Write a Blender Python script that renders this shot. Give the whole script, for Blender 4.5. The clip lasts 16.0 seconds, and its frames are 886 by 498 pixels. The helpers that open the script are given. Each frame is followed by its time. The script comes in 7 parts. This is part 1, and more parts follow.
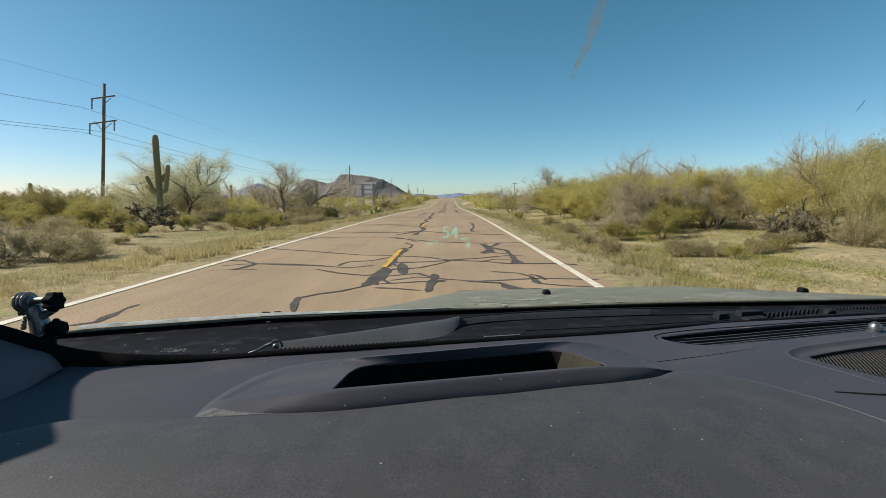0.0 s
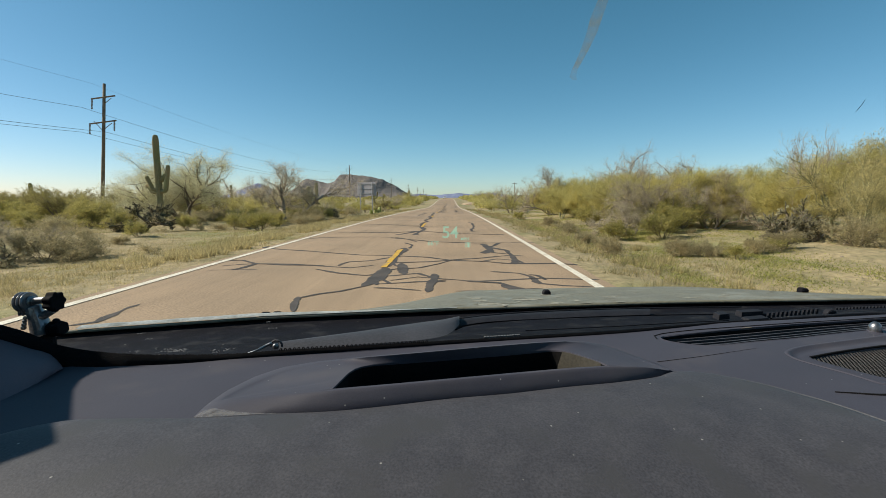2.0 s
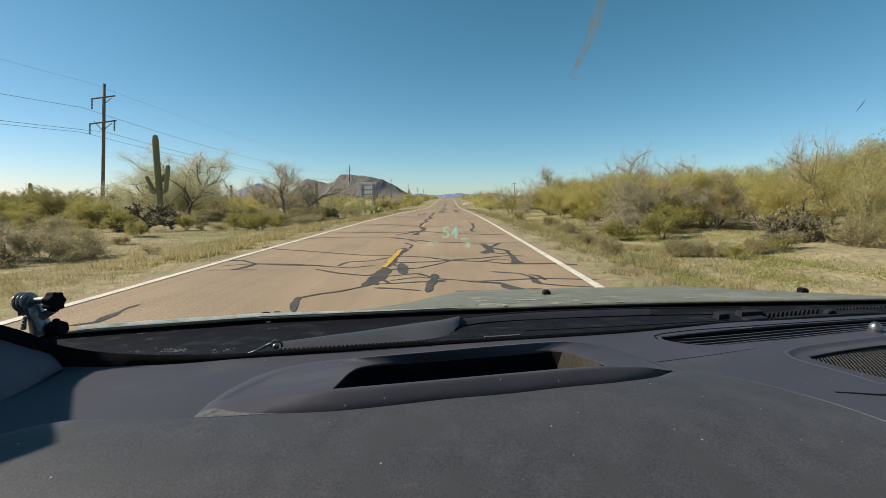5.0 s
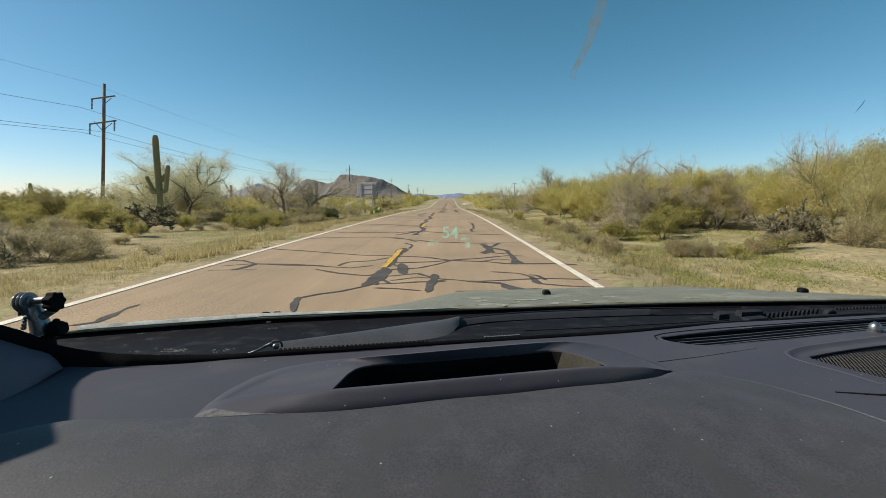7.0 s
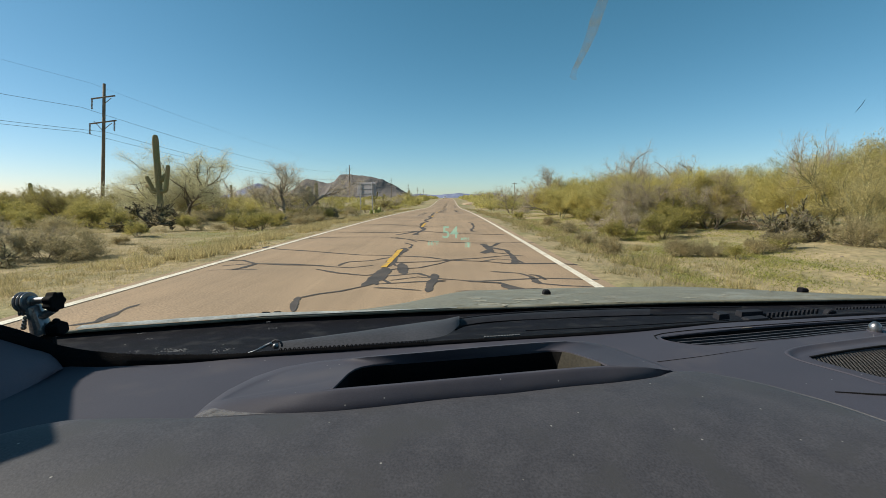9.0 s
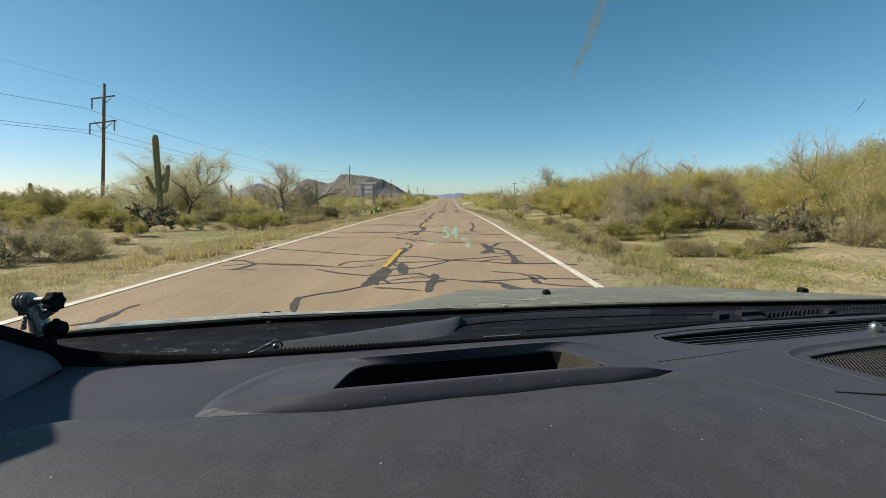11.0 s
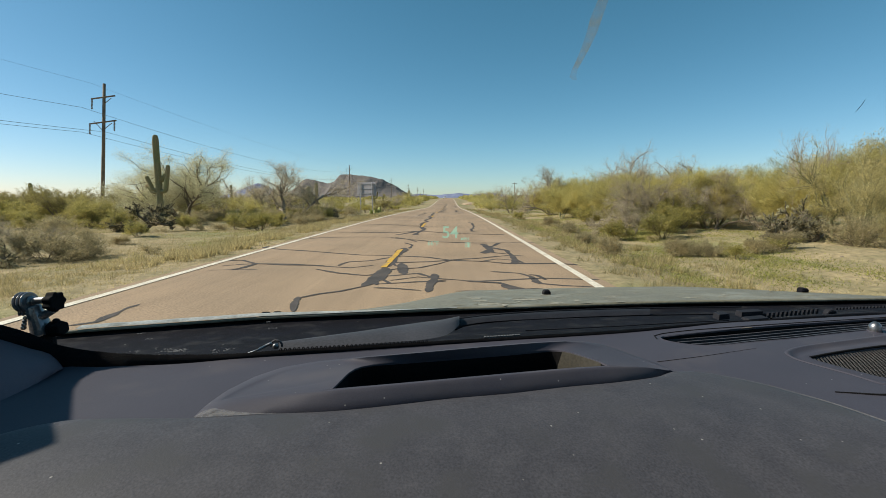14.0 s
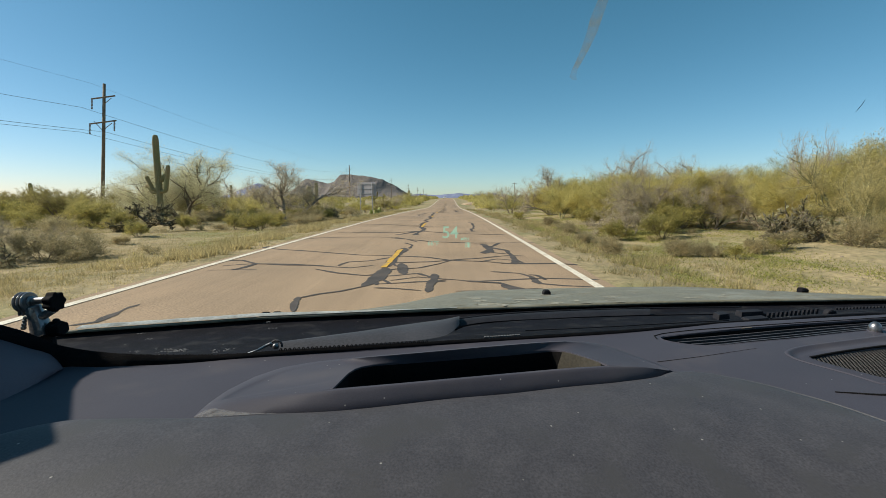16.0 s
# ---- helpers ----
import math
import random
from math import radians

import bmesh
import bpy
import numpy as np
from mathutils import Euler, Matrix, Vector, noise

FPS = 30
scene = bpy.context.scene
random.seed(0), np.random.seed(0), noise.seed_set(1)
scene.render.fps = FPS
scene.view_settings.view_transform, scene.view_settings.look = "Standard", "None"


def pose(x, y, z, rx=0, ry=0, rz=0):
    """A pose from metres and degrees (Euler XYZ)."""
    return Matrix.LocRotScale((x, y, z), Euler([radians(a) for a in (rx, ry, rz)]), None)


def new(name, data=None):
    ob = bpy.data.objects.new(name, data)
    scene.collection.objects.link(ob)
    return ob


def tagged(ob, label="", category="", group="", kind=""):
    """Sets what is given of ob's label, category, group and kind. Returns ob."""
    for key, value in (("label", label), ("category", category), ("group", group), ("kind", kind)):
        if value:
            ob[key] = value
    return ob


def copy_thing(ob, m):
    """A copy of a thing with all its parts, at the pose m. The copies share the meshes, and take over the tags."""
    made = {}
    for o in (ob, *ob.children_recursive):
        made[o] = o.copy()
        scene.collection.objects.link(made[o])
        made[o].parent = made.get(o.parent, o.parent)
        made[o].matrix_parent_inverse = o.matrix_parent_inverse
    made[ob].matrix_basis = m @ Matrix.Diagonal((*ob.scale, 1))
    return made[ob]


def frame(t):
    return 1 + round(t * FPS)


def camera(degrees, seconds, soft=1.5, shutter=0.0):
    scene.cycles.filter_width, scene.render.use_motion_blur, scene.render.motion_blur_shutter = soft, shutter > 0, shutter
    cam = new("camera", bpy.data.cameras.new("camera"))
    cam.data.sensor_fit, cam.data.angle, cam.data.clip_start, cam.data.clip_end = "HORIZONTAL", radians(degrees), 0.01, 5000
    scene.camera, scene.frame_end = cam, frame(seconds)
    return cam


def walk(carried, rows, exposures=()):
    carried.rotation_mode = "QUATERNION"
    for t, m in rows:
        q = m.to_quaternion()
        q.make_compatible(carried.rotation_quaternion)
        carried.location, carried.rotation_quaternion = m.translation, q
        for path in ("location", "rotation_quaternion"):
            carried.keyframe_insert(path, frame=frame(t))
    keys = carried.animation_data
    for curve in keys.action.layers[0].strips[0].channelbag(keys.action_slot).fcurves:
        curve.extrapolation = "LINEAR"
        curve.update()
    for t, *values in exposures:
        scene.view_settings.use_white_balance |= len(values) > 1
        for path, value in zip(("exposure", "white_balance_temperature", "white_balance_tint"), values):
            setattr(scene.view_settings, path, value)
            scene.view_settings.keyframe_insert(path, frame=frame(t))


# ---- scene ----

# A car standing on a straight desert road; the camera sits behind its windscreen.
# x to the right, y along the road, z up; the road surface is z = 0.
cam = camera(90.3, 16.0, soft=0.7)
EYE_Z = 1.36
PITCH = -6.65
TURN = 0.8
walk(cam, [(t, pose(0, 0, EYE_Z, 90 + PITCH + dp, 0, TURN)) for t, dp in
           ((0.0, 0.0), (4.0, 0.01), (7.0, 0.02), (9.0, 0.0), (12.5, 0.0), (16.0, 0.01))],
     exposures=((0.0, 0.35, 6590, 10), (16.0, 0.35, 6590, 10)))

# ---- world, sun ----
SUN_EL, SUN_AZ = radians(38), radians(90)      # azimuth counted from straight ahead to the left
world = bpy.data.worlds.new("sky")
scene.world = world
world.use_nodes = True
nt = world.node_tree
sky = nt.nodes.new("ShaderNodeTexSky")
sky.sky_type = 'NISHITA'
sky.sun_disc = False
sky.sun_elevation = SUN_EL
sky.sun_rotation = -SUN_AZ
sky.altitude = 2200
sky.air_density, sky.dust_density, sky.ozone_density = 1.0, 1.7, 3.2
bg = nt.nodes["Background"]
bg.inputs["Strength"].default_value = 0.101
# grading of the sky: deeper blue overhead, paler towards the horizon
split, join = nt.nodes.new("ShaderNodeSeparateColor"), nt.nodes.new("ShaderNodeCombineColor")
nt.links.new(sky.outputs["Color"], split.inputs["Color"])
for channel, gain, power in (("Red", 0.56, 1.27), ("Green", 1.06, 0.93), ("Blue", 0.90, 1.0)):
    bend, scale_ = nt.nodes.new("ShaderNodeMath"), nt.nodes.new("ShaderNodeMath")
    bend.operation, scale_.operation = 'POWER', 'MULTIPLY'
    bend.inputs[1].default_value, scale_.inputs[1].default_value = power, gain
    nt.links.new(split.outputs[channel], bend.inputs[0])
    nt.links.new(bend.outputs[0], scale_.inputs[0])
    nt.links.new(scale_.outputs[0], join.inputs[channel])
nt.links.new(join.outputs["Color"], bg.inputs["Color"])
sun_way = Vector((-math.sin(SUN_AZ) * math.cos(SUN_EL), math.cos(SUN_AZ) * math.cos(SUN_EL), math.sin(SUN_EL)))
sun_data = bpy.data.lights.new("sun", 'SUN')
sun_data.energy, sun_data.angle, sun_data.color = 5.0, radians(0.55), (1.0, 0.93, 0.80)
sun = new("sun", sun_data)
sun.rotation_euler = (-sun_way).to_track_quat("-Z", "Y").to_euler()
sun.location = (0, 0, 50)


# ---- materials ----
def material(name, color, rough=0.7, metal=0.0, color2=None, scale=8.0, fine=120.0, bump=0.3, depth=0.01,
             spec=0.3, island=0.0, per_object=0.0, blotch=None, blotch_scale=0.6, coords="Object", detail=6.0, specks=0.0, grain_low=0.6, grain_high=1.3):
    """A procedural surface: two scales of noise between two colours, fine relief and optional stains."""
    m = bpy.data.materials.new(name)
    m.use_nodes = True
    t = m.node_tree
    n, l = t.nodes, t.links
    b = n["Principled BSDF"]
    b.inputs["Roughness"].default_value = rough
    b.inputs["Metallic"].default_value = metal
    b.inputs["Specular IOR Level"].default_value = spec
    tc = n.new("ShaderNodeTexCoord")
    geo = n.new("ShaderNodeNewGeometry")
    where = geo.outputs["Position"] if coords == "World" else tc.outputs["Object"]
    big = n.new("ShaderNodeTexNoise")
    big.inputs["Scale"].default_value = scale
    big.inputs["Detail"].default_value = detail
    small = n.new("ShaderNodeTexNoise")
    small.inputs["Scale"].default_value = fine
    small.inputs["Detail"].default_value = 3
    l.new(where, big.inputs["Vector"])
    l.new(where, small.inputs["Vector"])
    mix = n.new("ShaderNodeMix")
    mix.data_type = 'RGBA'
    c2 = color2 or tuple(c * 0.72 for c in color)
    mix.inputs["A"].default_value = (*color, 1)
    mix.inputs["B"].default_value = (*c2, 1)
    ramp = n.new("ShaderNodeMapRange")
    ramp.inputs["From Min"].default_value, ramp.inputs["From Max"].default_value = 0.35, 0.65
    l.new(big.outputs["Fac"], ramp.inputs["Value"])
    l.new(ramp.outputs["Result"], mix.inputs["Factor"])
    out = mix.outputs["Result"]
    grain = n.new("ShaderNodeMix")
    grain.data_type, grain.blend_type = 'RGBA', 'MULTIPLY'
    grain.inputs["Factor"].default_value = 0.6
    gr = n.new("ShaderNodeMapRange")
    gr.inputs["From Min"].default_value, gr.inputs["From Max"].default_value = 0.3, 0.7
    gr.inputs["To Min"].default_value, gr.inputs["To Max"].default_value = grain_low, grain_high
    l.new(small.outputs["Fac"], gr.inputs["Value"])
    l.new(out, grain.inputs["A"])
    l.new(gr.outputs["Result"], grain.inputs["B"])
    out = grain.outputs["Result"]
    if blotch:
        st = n.new("ShaderNodeTexNoise")
        st.inputs["Scale"].default_value, st.inputs["Detail"].default_value = blotch_scale, 8
        l.new(where, st.inputs["Vector"])
        sr = n.new("ShaderNodeMapRange")
        sr.inputs["From Min"].default_value, sr.inputs["From Max"].default_value = 0.52, 0.68
        l.new(st.outputs["Fac"], sr.inputs["Value"])
        sm = n.new("ShaderNodeMix")
        sm.data_type = 'RGBA'
        sm.inputs["B"].default_value = (*blotch, 1)
        l.new(sr.outputs["Result"], sm.inputs["Factor"])
        l.new(out, sm.inputs["A"])
        out = sm.outputs["Result"]
    for amount, node, socket in ((island, geo, "Random Per Island"), (per_object, n.new("ShaderNodeObjectInfo"), "Random")):
        if amount:
            hv = n.new("ShaderNodeHueSaturation")
            mr = n.new("ShaderNodeMapRange")
            mr.inputs["To Min"].default_value, mr.inputs["To Max"].default_value = 1 - amount, 1 + amount
            l.new(node.outputs[socket], mr.inputs["Value"])
            l.new(mr.outputs["Result"], hv.inputs["Value"])
            l.new(out, hv.inputs["Color"])
            out = hv.outputs["Color"]
    if specks:
        sp = n.new("ShaderNodeTexVoronoi")
        sp.inputs["Scale"].default_value = specks
        l.new(where, sp.inputs["Vector"])
        sr = n.new("ShaderNodeMapRange")
        sr.inputs["From Min"].default_value, sr.inputs["From Max"].default_value = 0.10, 0.03
        l.new(sp.outputs["Distance"], sr.inputs["Value"])
        sparse = n.new("ShaderNodeMath")
        sparse.operation = 'GREATER_THAN'
        sparse.inputs[1].default_value = 0.78
        l.new(sp.outputs["Color"], sparse.inputs[0])
        amount = n.new("ShaderNodeMath")
        amount.operation = 'MULTIPLY'
        l.new(sr.outputs["Result"], amount.inputs[0])
        l.new(sparse.outputs[0], amount.inputs[1])
        sm = n.new("ShaderNodeMix")
        sm.data_type = 'RGBA'
        sm.inputs["B"].default_value = (0.30, 0.29, 0.27, 1)
        l.new(amount.outputs[0], sm.inputs["Factor"])
        l.new(out, sm.inputs["A"])
        out = sm.outputs["Result"]
    l.new(out, b.inputs["Base Color"])
    if bump:
        bp = n.new("ShaderNodeBump")
        bp.inputs["Strength"].default_value, bp.inputs["Distance"].default_value = bump, depth
        l.new(small.outputs["Fac"], bp.inputs["Height"])
        l.new(bp.outputs["Normal"], b.inputs["Normal"])
    return m


def leafy(name, color, color2, rough=0.6, through_light=0.53):
    """Thin foliage: light passes partly through it."""
    m = material(name, color, rough, color2=color2, scale=1.3, fine=9.0, bump=0, island=0.36, per_object=0.16)
    t = m.node_tree
    n, l = t.nodes, t.links
    b = n["Principled BSDF"]
    tr = n.new("ShaderNodeBsdfTranslucent")
    src = b.inputs["Base Color"].links[0].from_socket
    l.new(src, tr.inputs["Color"])
    mx = n.new("ShaderNodeMixShader")
    mx.inputs["Fac"].default_value = through_light
    l.new(b.outputs["BSDF"], mx.inputs[1])
    l.new(tr.outputs["BSDF"], mx.inputs[2])
    l.new(mx.outputs["Shader"], n["Material Output"].inputs["Surface"])
    return m


def glowing(name, color, strength):
    m = bpy.data.materials.new(name)
    m.use_nodes = True
    b = m.node_tree.nodes["Principled BSDF"]
    b.inputs["Base Color"].default_value = (0, 0, 0, 1)
    b.inputs["Emission Color"].default_value = (*color, 1)
    b.inputs["Emission Strength"].default_value = strength
    tr = m.node_tree.nodes.new("ShaderNodeBsdfTransparent")
    mx = m.node_tree.nodes.new("ShaderNodeMixShader")
    mx.inputs["Fac"].default_value = 0.5
    m.node_tree.links.new(b.outputs["BSDF"], mx.inputs[1])
    m.node_tree.links.new(tr.outputs["BSDF"], mx.inputs[2])
    m.node_tree.links.new(mx.outputs["Shader"], m.node_tree.nodes["Material Output"].inputs["Surface"])
    return m


def clear(name, tint, gloss, rough=0.02):
    """A thin pane: clear with a faint gloss."""
    m = bpy.data.materials.new(name)
    m.use_nodes = True
    t = m.node_tree
    n, l = t.nodes, t.links
    tr = n.new("ShaderNodeBsdfTransparent")
    tr.inputs["Color"].default_value = (*tint, 1)
    gl = n.new("ShaderNodeBsdfGlossy")
    gl.inputs["Roughness"].default_value = rough
    mx = n.new("ShaderNodeMixShader")
    mx.inputs["Fac"].default_value = gloss
    l.new(tr.outputs["BSDF"], mx.inputs[1])
    l.new(gl.outputs["BSDF"], mx.inputs[2])
    l.new(mx.outputs["Shader"], n["Material Output"].inputs["Surface"])
    return m


def smeared(name, color, cover):
    """A thin see-through film: dried streak on glass, dusty highlight on the rim."""
    m = bpy.data.materials.new(name)
    m.use_nodes = True
    t = m.node_tree
    n, l = t.nodes, t.links
    tr = n.new("ShaderNodeBsdfTransparent")
    df = n.new("ShaderNodeBsdfTranslucent")
    df.inputs["Color"].default_value = (*color, 1)
    d2 = n.new("ShaderNodeBsdfDiffuse")
    d2.inputs["Color"].default_value = (*color, 1)
    m2 = n.new("ShaderNodeMixShader")
    l.new(df.outputs["BSDF"], m2.inputs[1])
    l.new(d2.outputs["BSDF"], m2.inputs[2])
    tc = n.new("ShaderNodeTexCoord")
    no = n.new("ShaderNodeTexNoise")
    no.inputs["Scale"].default_value, no.inputs["Detail"].default_value = 160, 5
    mr = n.new("ShaderNodeMapRange")
    mr.inputs["From Min"].default_value, mr.inputs["From Max"].default_value = 0.3, 0.7
    mr.inputs["To Min"].default_value, mr.inputs["To Max"].default_value = cover * 0.2, cover
    mx = n.new("ShaderNodeMixShader")
    l.new(tc.outputs["Object"], no.inputs["Vector"])
    l.new(no.outputs["Fac"], mr.inputs["Value"])
    l.new(mr.outputs["Result"], mx.inputs["Fac"])
    l.new(tr.outputs["BSDF"], mx.inputs[1])
    l.new(m2.outputs["Shader"], mx.inputs[2])
    l.new(mx.outputs["Shader"], n["Material Output"].inputs["Surface"])
    return m


M_SOIL = material("desert_soil", (0.378, 0.293, 0.166), 0.95, color2=(0.232, 0.196, 0.10), scale=0.8, fine=6.0, bump=0.9,
                  depth=0.06, blotch=(0.17, 0.19, 0.065), blotch_scale=0.16, coords="World", detail=9)
M_SHOULDER = material("gravel_shoulder", (0.40, 0.305, 0.205), 0.95, color2=(0.27, 0.21, 0.14), scale=0.8, fine=22.0, bump=0.8,
                      depth=0.03, coords="World", detail=8)
M_ROAD = material("old_asphalt", (0.340, 0.240, 0.152), 0.9, color2=(0.275, 0.199, 0.129), scale=0.45, fine=42.0, bump=0.14,
                  depth=0.006, grain_low=0.42, grain_high=1.58, blotch=(0.335, 0.245, 0.165), blotch_scale=0.2, coords="World", detail=10)


def lengthways(m, across, along_, low, high):
    """Long faint bands along the road: wheel tracks and the joints of the paving."""
    n, l = m.node_tree.nodes, m.node_tree.links
    b = n["Principled BSDF"]
    src = b.inputs["Base Color"].links[0].from_socket
    geo, mp, no = n.new("ShaderNodeNewGeometry"), n.new("ShaderNodeMapping"), n.new("ShaderNodeTexNoise")
    mp.inputs["Scale"].default_value = (across, along_, 1)
    no.inputs["Scale"].default_value, no.inputs["Detail"].default_value = 1.0, 4
    mr, mx = n.new("ShaderNodeMapRange"), n.new("ShaderNodeMix")
    mr.inputs["From Min"].default_value, mr.inputs["From Max"].default_value = 0.3, 0.7
    mr.inputs["To Min"].default_value, mr.inputs["To Max"].default_value = low, high
    mx.data_type, mx.blend_type = 'RGBA', 'MULTIPLY'
    mx.inputs["Factor"].default_value = 1.0
    l.new(geo.outputs["Position"], mp.inputs["Vector"])
    l.new(mp.outputs["Vector"], no.inputs["Vector"])
    l.new(no.outputs["Fac"], mr.inputs["Value"])
    l.new(src, mx.inputs["A"])
    l.new(mr.outputs["Result"], mx.inputs["B"])
    l.new(mx.outputs["Result"], b.inputs["Base Color"])


lengthways(M_ROAD, 1.1, 0.03, 0.90, 1.09)
lengthways(M_ROAD, 7.0, 0.25, 0.94, 1.06)
M_TAR = material("tar_sealant", (0.058, 0.052, 0.048), 0.85, color2=(0.095, 0.08, 0.07), scale=2.0, fine=40, bump=0.2, coords="World")
M_WHITE = material("white_road_paint", (0.71, 0.65, 0.53), 0.8, color2=(0.61, 0.55, 0.44), scale=1.5, fine=30, bump=0.2, coords="World",
                   blotch=(0.52, 0.44, 0.35), blotch_scale=3.0)
M_YELLOW = material("yellow_road_paint", (0.62, 0.36, 0.04), 0.8, color2=(0.50, 0.30, 0.06), scale=3, fine=30, bump=0.2, coords="World",
                    blotch=(0.28, 0.21, 0.13), blotch_scale=4.0)
M_DASH = material("dash_plastic", (0.0540, 0.0520, 0.0660), 0.60, color2=(0.0480, 0.0465, 0.0598), scale=9, fine=900, bump=0.05, depth=0.0010,
                  spec=0.24, grain_low=0.85, grain_high=1.15, blotch=(0.066, 0.061, 0.071), blotch_scale=14, specks=110)
M_DASH_PAD = material("dash_pad_vinyl", (0.0560, 0.0545, 0.0605), 0.58, color2=(0.0450, 0.0440, 0.0500), scale=45, fine=600, bump=0.10, depth=0.0010,
                      spec=0.30, grain_low=0.65, grain_high=1.5, blotch=(0.051, 0.050, 0.053), blotch_scale=22, specks=95)
# sunlit brown of the well's end wall, as colour
M_WELL = material("lit_well_wall", (0.046, 0.042, 0.033), 0.6, scale=30, fine=400, bump=0.1, depth=0.001)
# dust and wear, lightened further for the edge's soft highlight
M_EDGE_PALE = material("dusty_highlight_edge", (0.115, 0.112, 0.117), 0.9, scale=30, fine=400, bump=0.2, depth=0.001)
M_NUT = material("dull_steel", (0.30, 0.30, 0.31), 0.35, metal=0.9, scale=30, fine=300, bump=0.1, depth=0.001)
# near-black for recesses and grooves; stands in for the shade inside them
M_DASH_DARK = material("recess_black", (0.011, 0.0105, 0.0105), 0.8, scale=6, fine=400, bump=0.2, depth=0.001, spec=0.08)
M_COWL = material("cowl_plastic", (0.0075, 0.0073, 0.0092), 0.75, color2=(0.010, 0.0098, 0.0135), scale=20, fine=300, bump=0.3, depth=0.002,
                  blotch=(0.023, 0.0225, 0.024), blotch_scale=24, spec=0.06, specks=60)
M_COWL_LIGHT = material("cowl_edge_plastic", (0.014, 0.014, 0.018), 0.7, color2=(0.020, 0.020, 0.024), scale=40, fine=300, bump=0.2, depth=0.001, spec=0.15)
M_COWL_PALE = material("worn_clip_plastic", (0.12, 0.12, 0.12), 0.7, scale=60, fine=400, bump=0.2, depth=0.001)
M_SPLASH = material("dried_splash", (0.13, 0.13, 0.135), 0.9, color2=(0.06, 0.06, 0.065), scale=90, fine=500, bump=0.1, depth=0.001)
M_COWL_GREY = material("grey_cowl_plastic", (0.058, 0.057, 0.064), 0.6, scale=9, fine=300, bump=0.2, depth=0.001)
M_RUBBER = material("black_rubber", (0.0088, 0.0083, 0.0095), 0.8, scale=9, fine=200, bump=0.2, depth=0.001, spec=0.08)
M_PAINT = material("tan_car_paint", (0.21, 0.19, 0.132), 0.45, metal=0.1, color2=(0.17, 0.155, 0.112), scale=5, fine=90, bump=0.05, depth=0.001,
                   blotch=(0.27, 0.255, 0.20), blotch_scale=9, specks=45)
# paler than the body paint, for the sky mirrored in the bonnet's edge
M_EDGE_SHEEN = material("pale_sheen_paint", (0.44, 0.445, 0.42), 0.35, color2=(0.24, 0.245, 0.22), scale=18, fine=200, bump=0.1, depth=0.001)
# pale tone for the reflections drawn on the bonnet
M_STREAKS = material("dried_dirt", (0.36, 0.345, 0.285), 0.8, color2=(0.22, 0.205, 0.155), scale=60, fine=400, bump=0.1, depth=0.001)
M_TRIM = material("grey_trim", (0.172, 0.126, 0.145), 0.7, scale=6, fine=700, bump=0.06, depth=0.001, grain_low=0.9, grain_high=1.1)
M_MESH = material("speaker_weave", (0.095, 0.090, 0.084), 0.6, scale=20, fine=500, bump=0)
M_LINER = material("headliner_fabric", (0.66, 0.59, 0.51), 0.95, scale=6, fine=500, bump=0.3, depth=0.001)
M_CHROME = material("chrome", (0.65, 0.66, 0.68), 0.18, metal=1.0, scale=10, fine=100, bump=0)
M_MOUNT = material("glossy_grey_plastic", (0.26, 0.245, 0.25), 0.20, metal=0.4, color2=(0.18, 0.17, 0.175), scale=60, fine=300, bump=0.1, depth=0.001, spec=0.6)
M_GLASS = clear("windscreen_glass", (0.975, 0.985, 0.985), 0.008)
M_SIDEGLASS = clear("side_glass", (0.9, 0.93, 0.92), 0.04)
# pale film for dust and the sun's highlight on the rim's tip
M_FILM = smeared("dust_film", (0.34, 0.335, 0.33), 0.85)
M_SMEAR = smeared("dried_streak", (0.30, 0.26, 0.13), 0.56)
M_TAIL = material("tail_lamp_glass", (0.35, 0.02, 0.02), 0.2, scale=3, fine=20, bump=0)
M_HUD = glowing("display_glow", (0.36, 0.80, 0.60), 0.68)
M_POLE = material("weathered_wood", (0.26, 0.185, 0.12), 0.9, color2=(0.16, 0.115, 0.08), scale=2.5, fine=25, bump=0.6, depth=0.02)
M_INSUL = material("insulator_grey", (0.22, 0.22, 0.23), 0.4, scale=10, fine=60, bump=0)
M_WIRE = material("aluminium_wire", (0.14, 0.145, 0.15), 0.5, metal=0.4, scale=5, fine=60, bump=0)
M_GALV = material("galvanised_steel", (0.42, 0.42, 0.42), 0.5, metal=0.6, color2=(0.34, 0.34, 0.345), scale=2, fine=40, bump=0.1, depth=0.003)
M_SIGNBACK = material("aluminium_sheet", (0.36, 0.335, 0.35), 0.6, metal=0.1, color2=(0.32, 0.30, 0.31), scale=1.5, fine=30, bump=0.05, depth=0.003)
M_BARK = material("grey_bark", (0.22, 0.175, 0.13), 0.95, color2=(0.12, 0.095, 0.07), scale=6, fine=40, bump=0.6, depth=0.01)
M_GREENBARK = material("green_bark", (0.27, 0.255, 0.12), 0.85, color2=(0.19, 0.175, 0.09), scale=4, fine=30, bump=0.4, depth=0.01)
M_PALO = leafy("palo_verde_twigs", (0.60, 0.515, 0.185), (0.48, 0.425, 0.15))
M_MESQ = leafy("dry_twigs", (0.54, 0.45, 0.21), (0.44, 0.375, 0.165))
M_PALEBARK = material("pale_grey_bark", (0.36, 0.30, 0.23), 0.95, color2=(0.20, 0.16, 0.12), scale=6, fine=40, bump=0.6, depth=0.01)
M_GREYTWIG = leafy("grey_twigs", (0.58, 0.50, 0.335), (0.46, 0.39, 0.26))
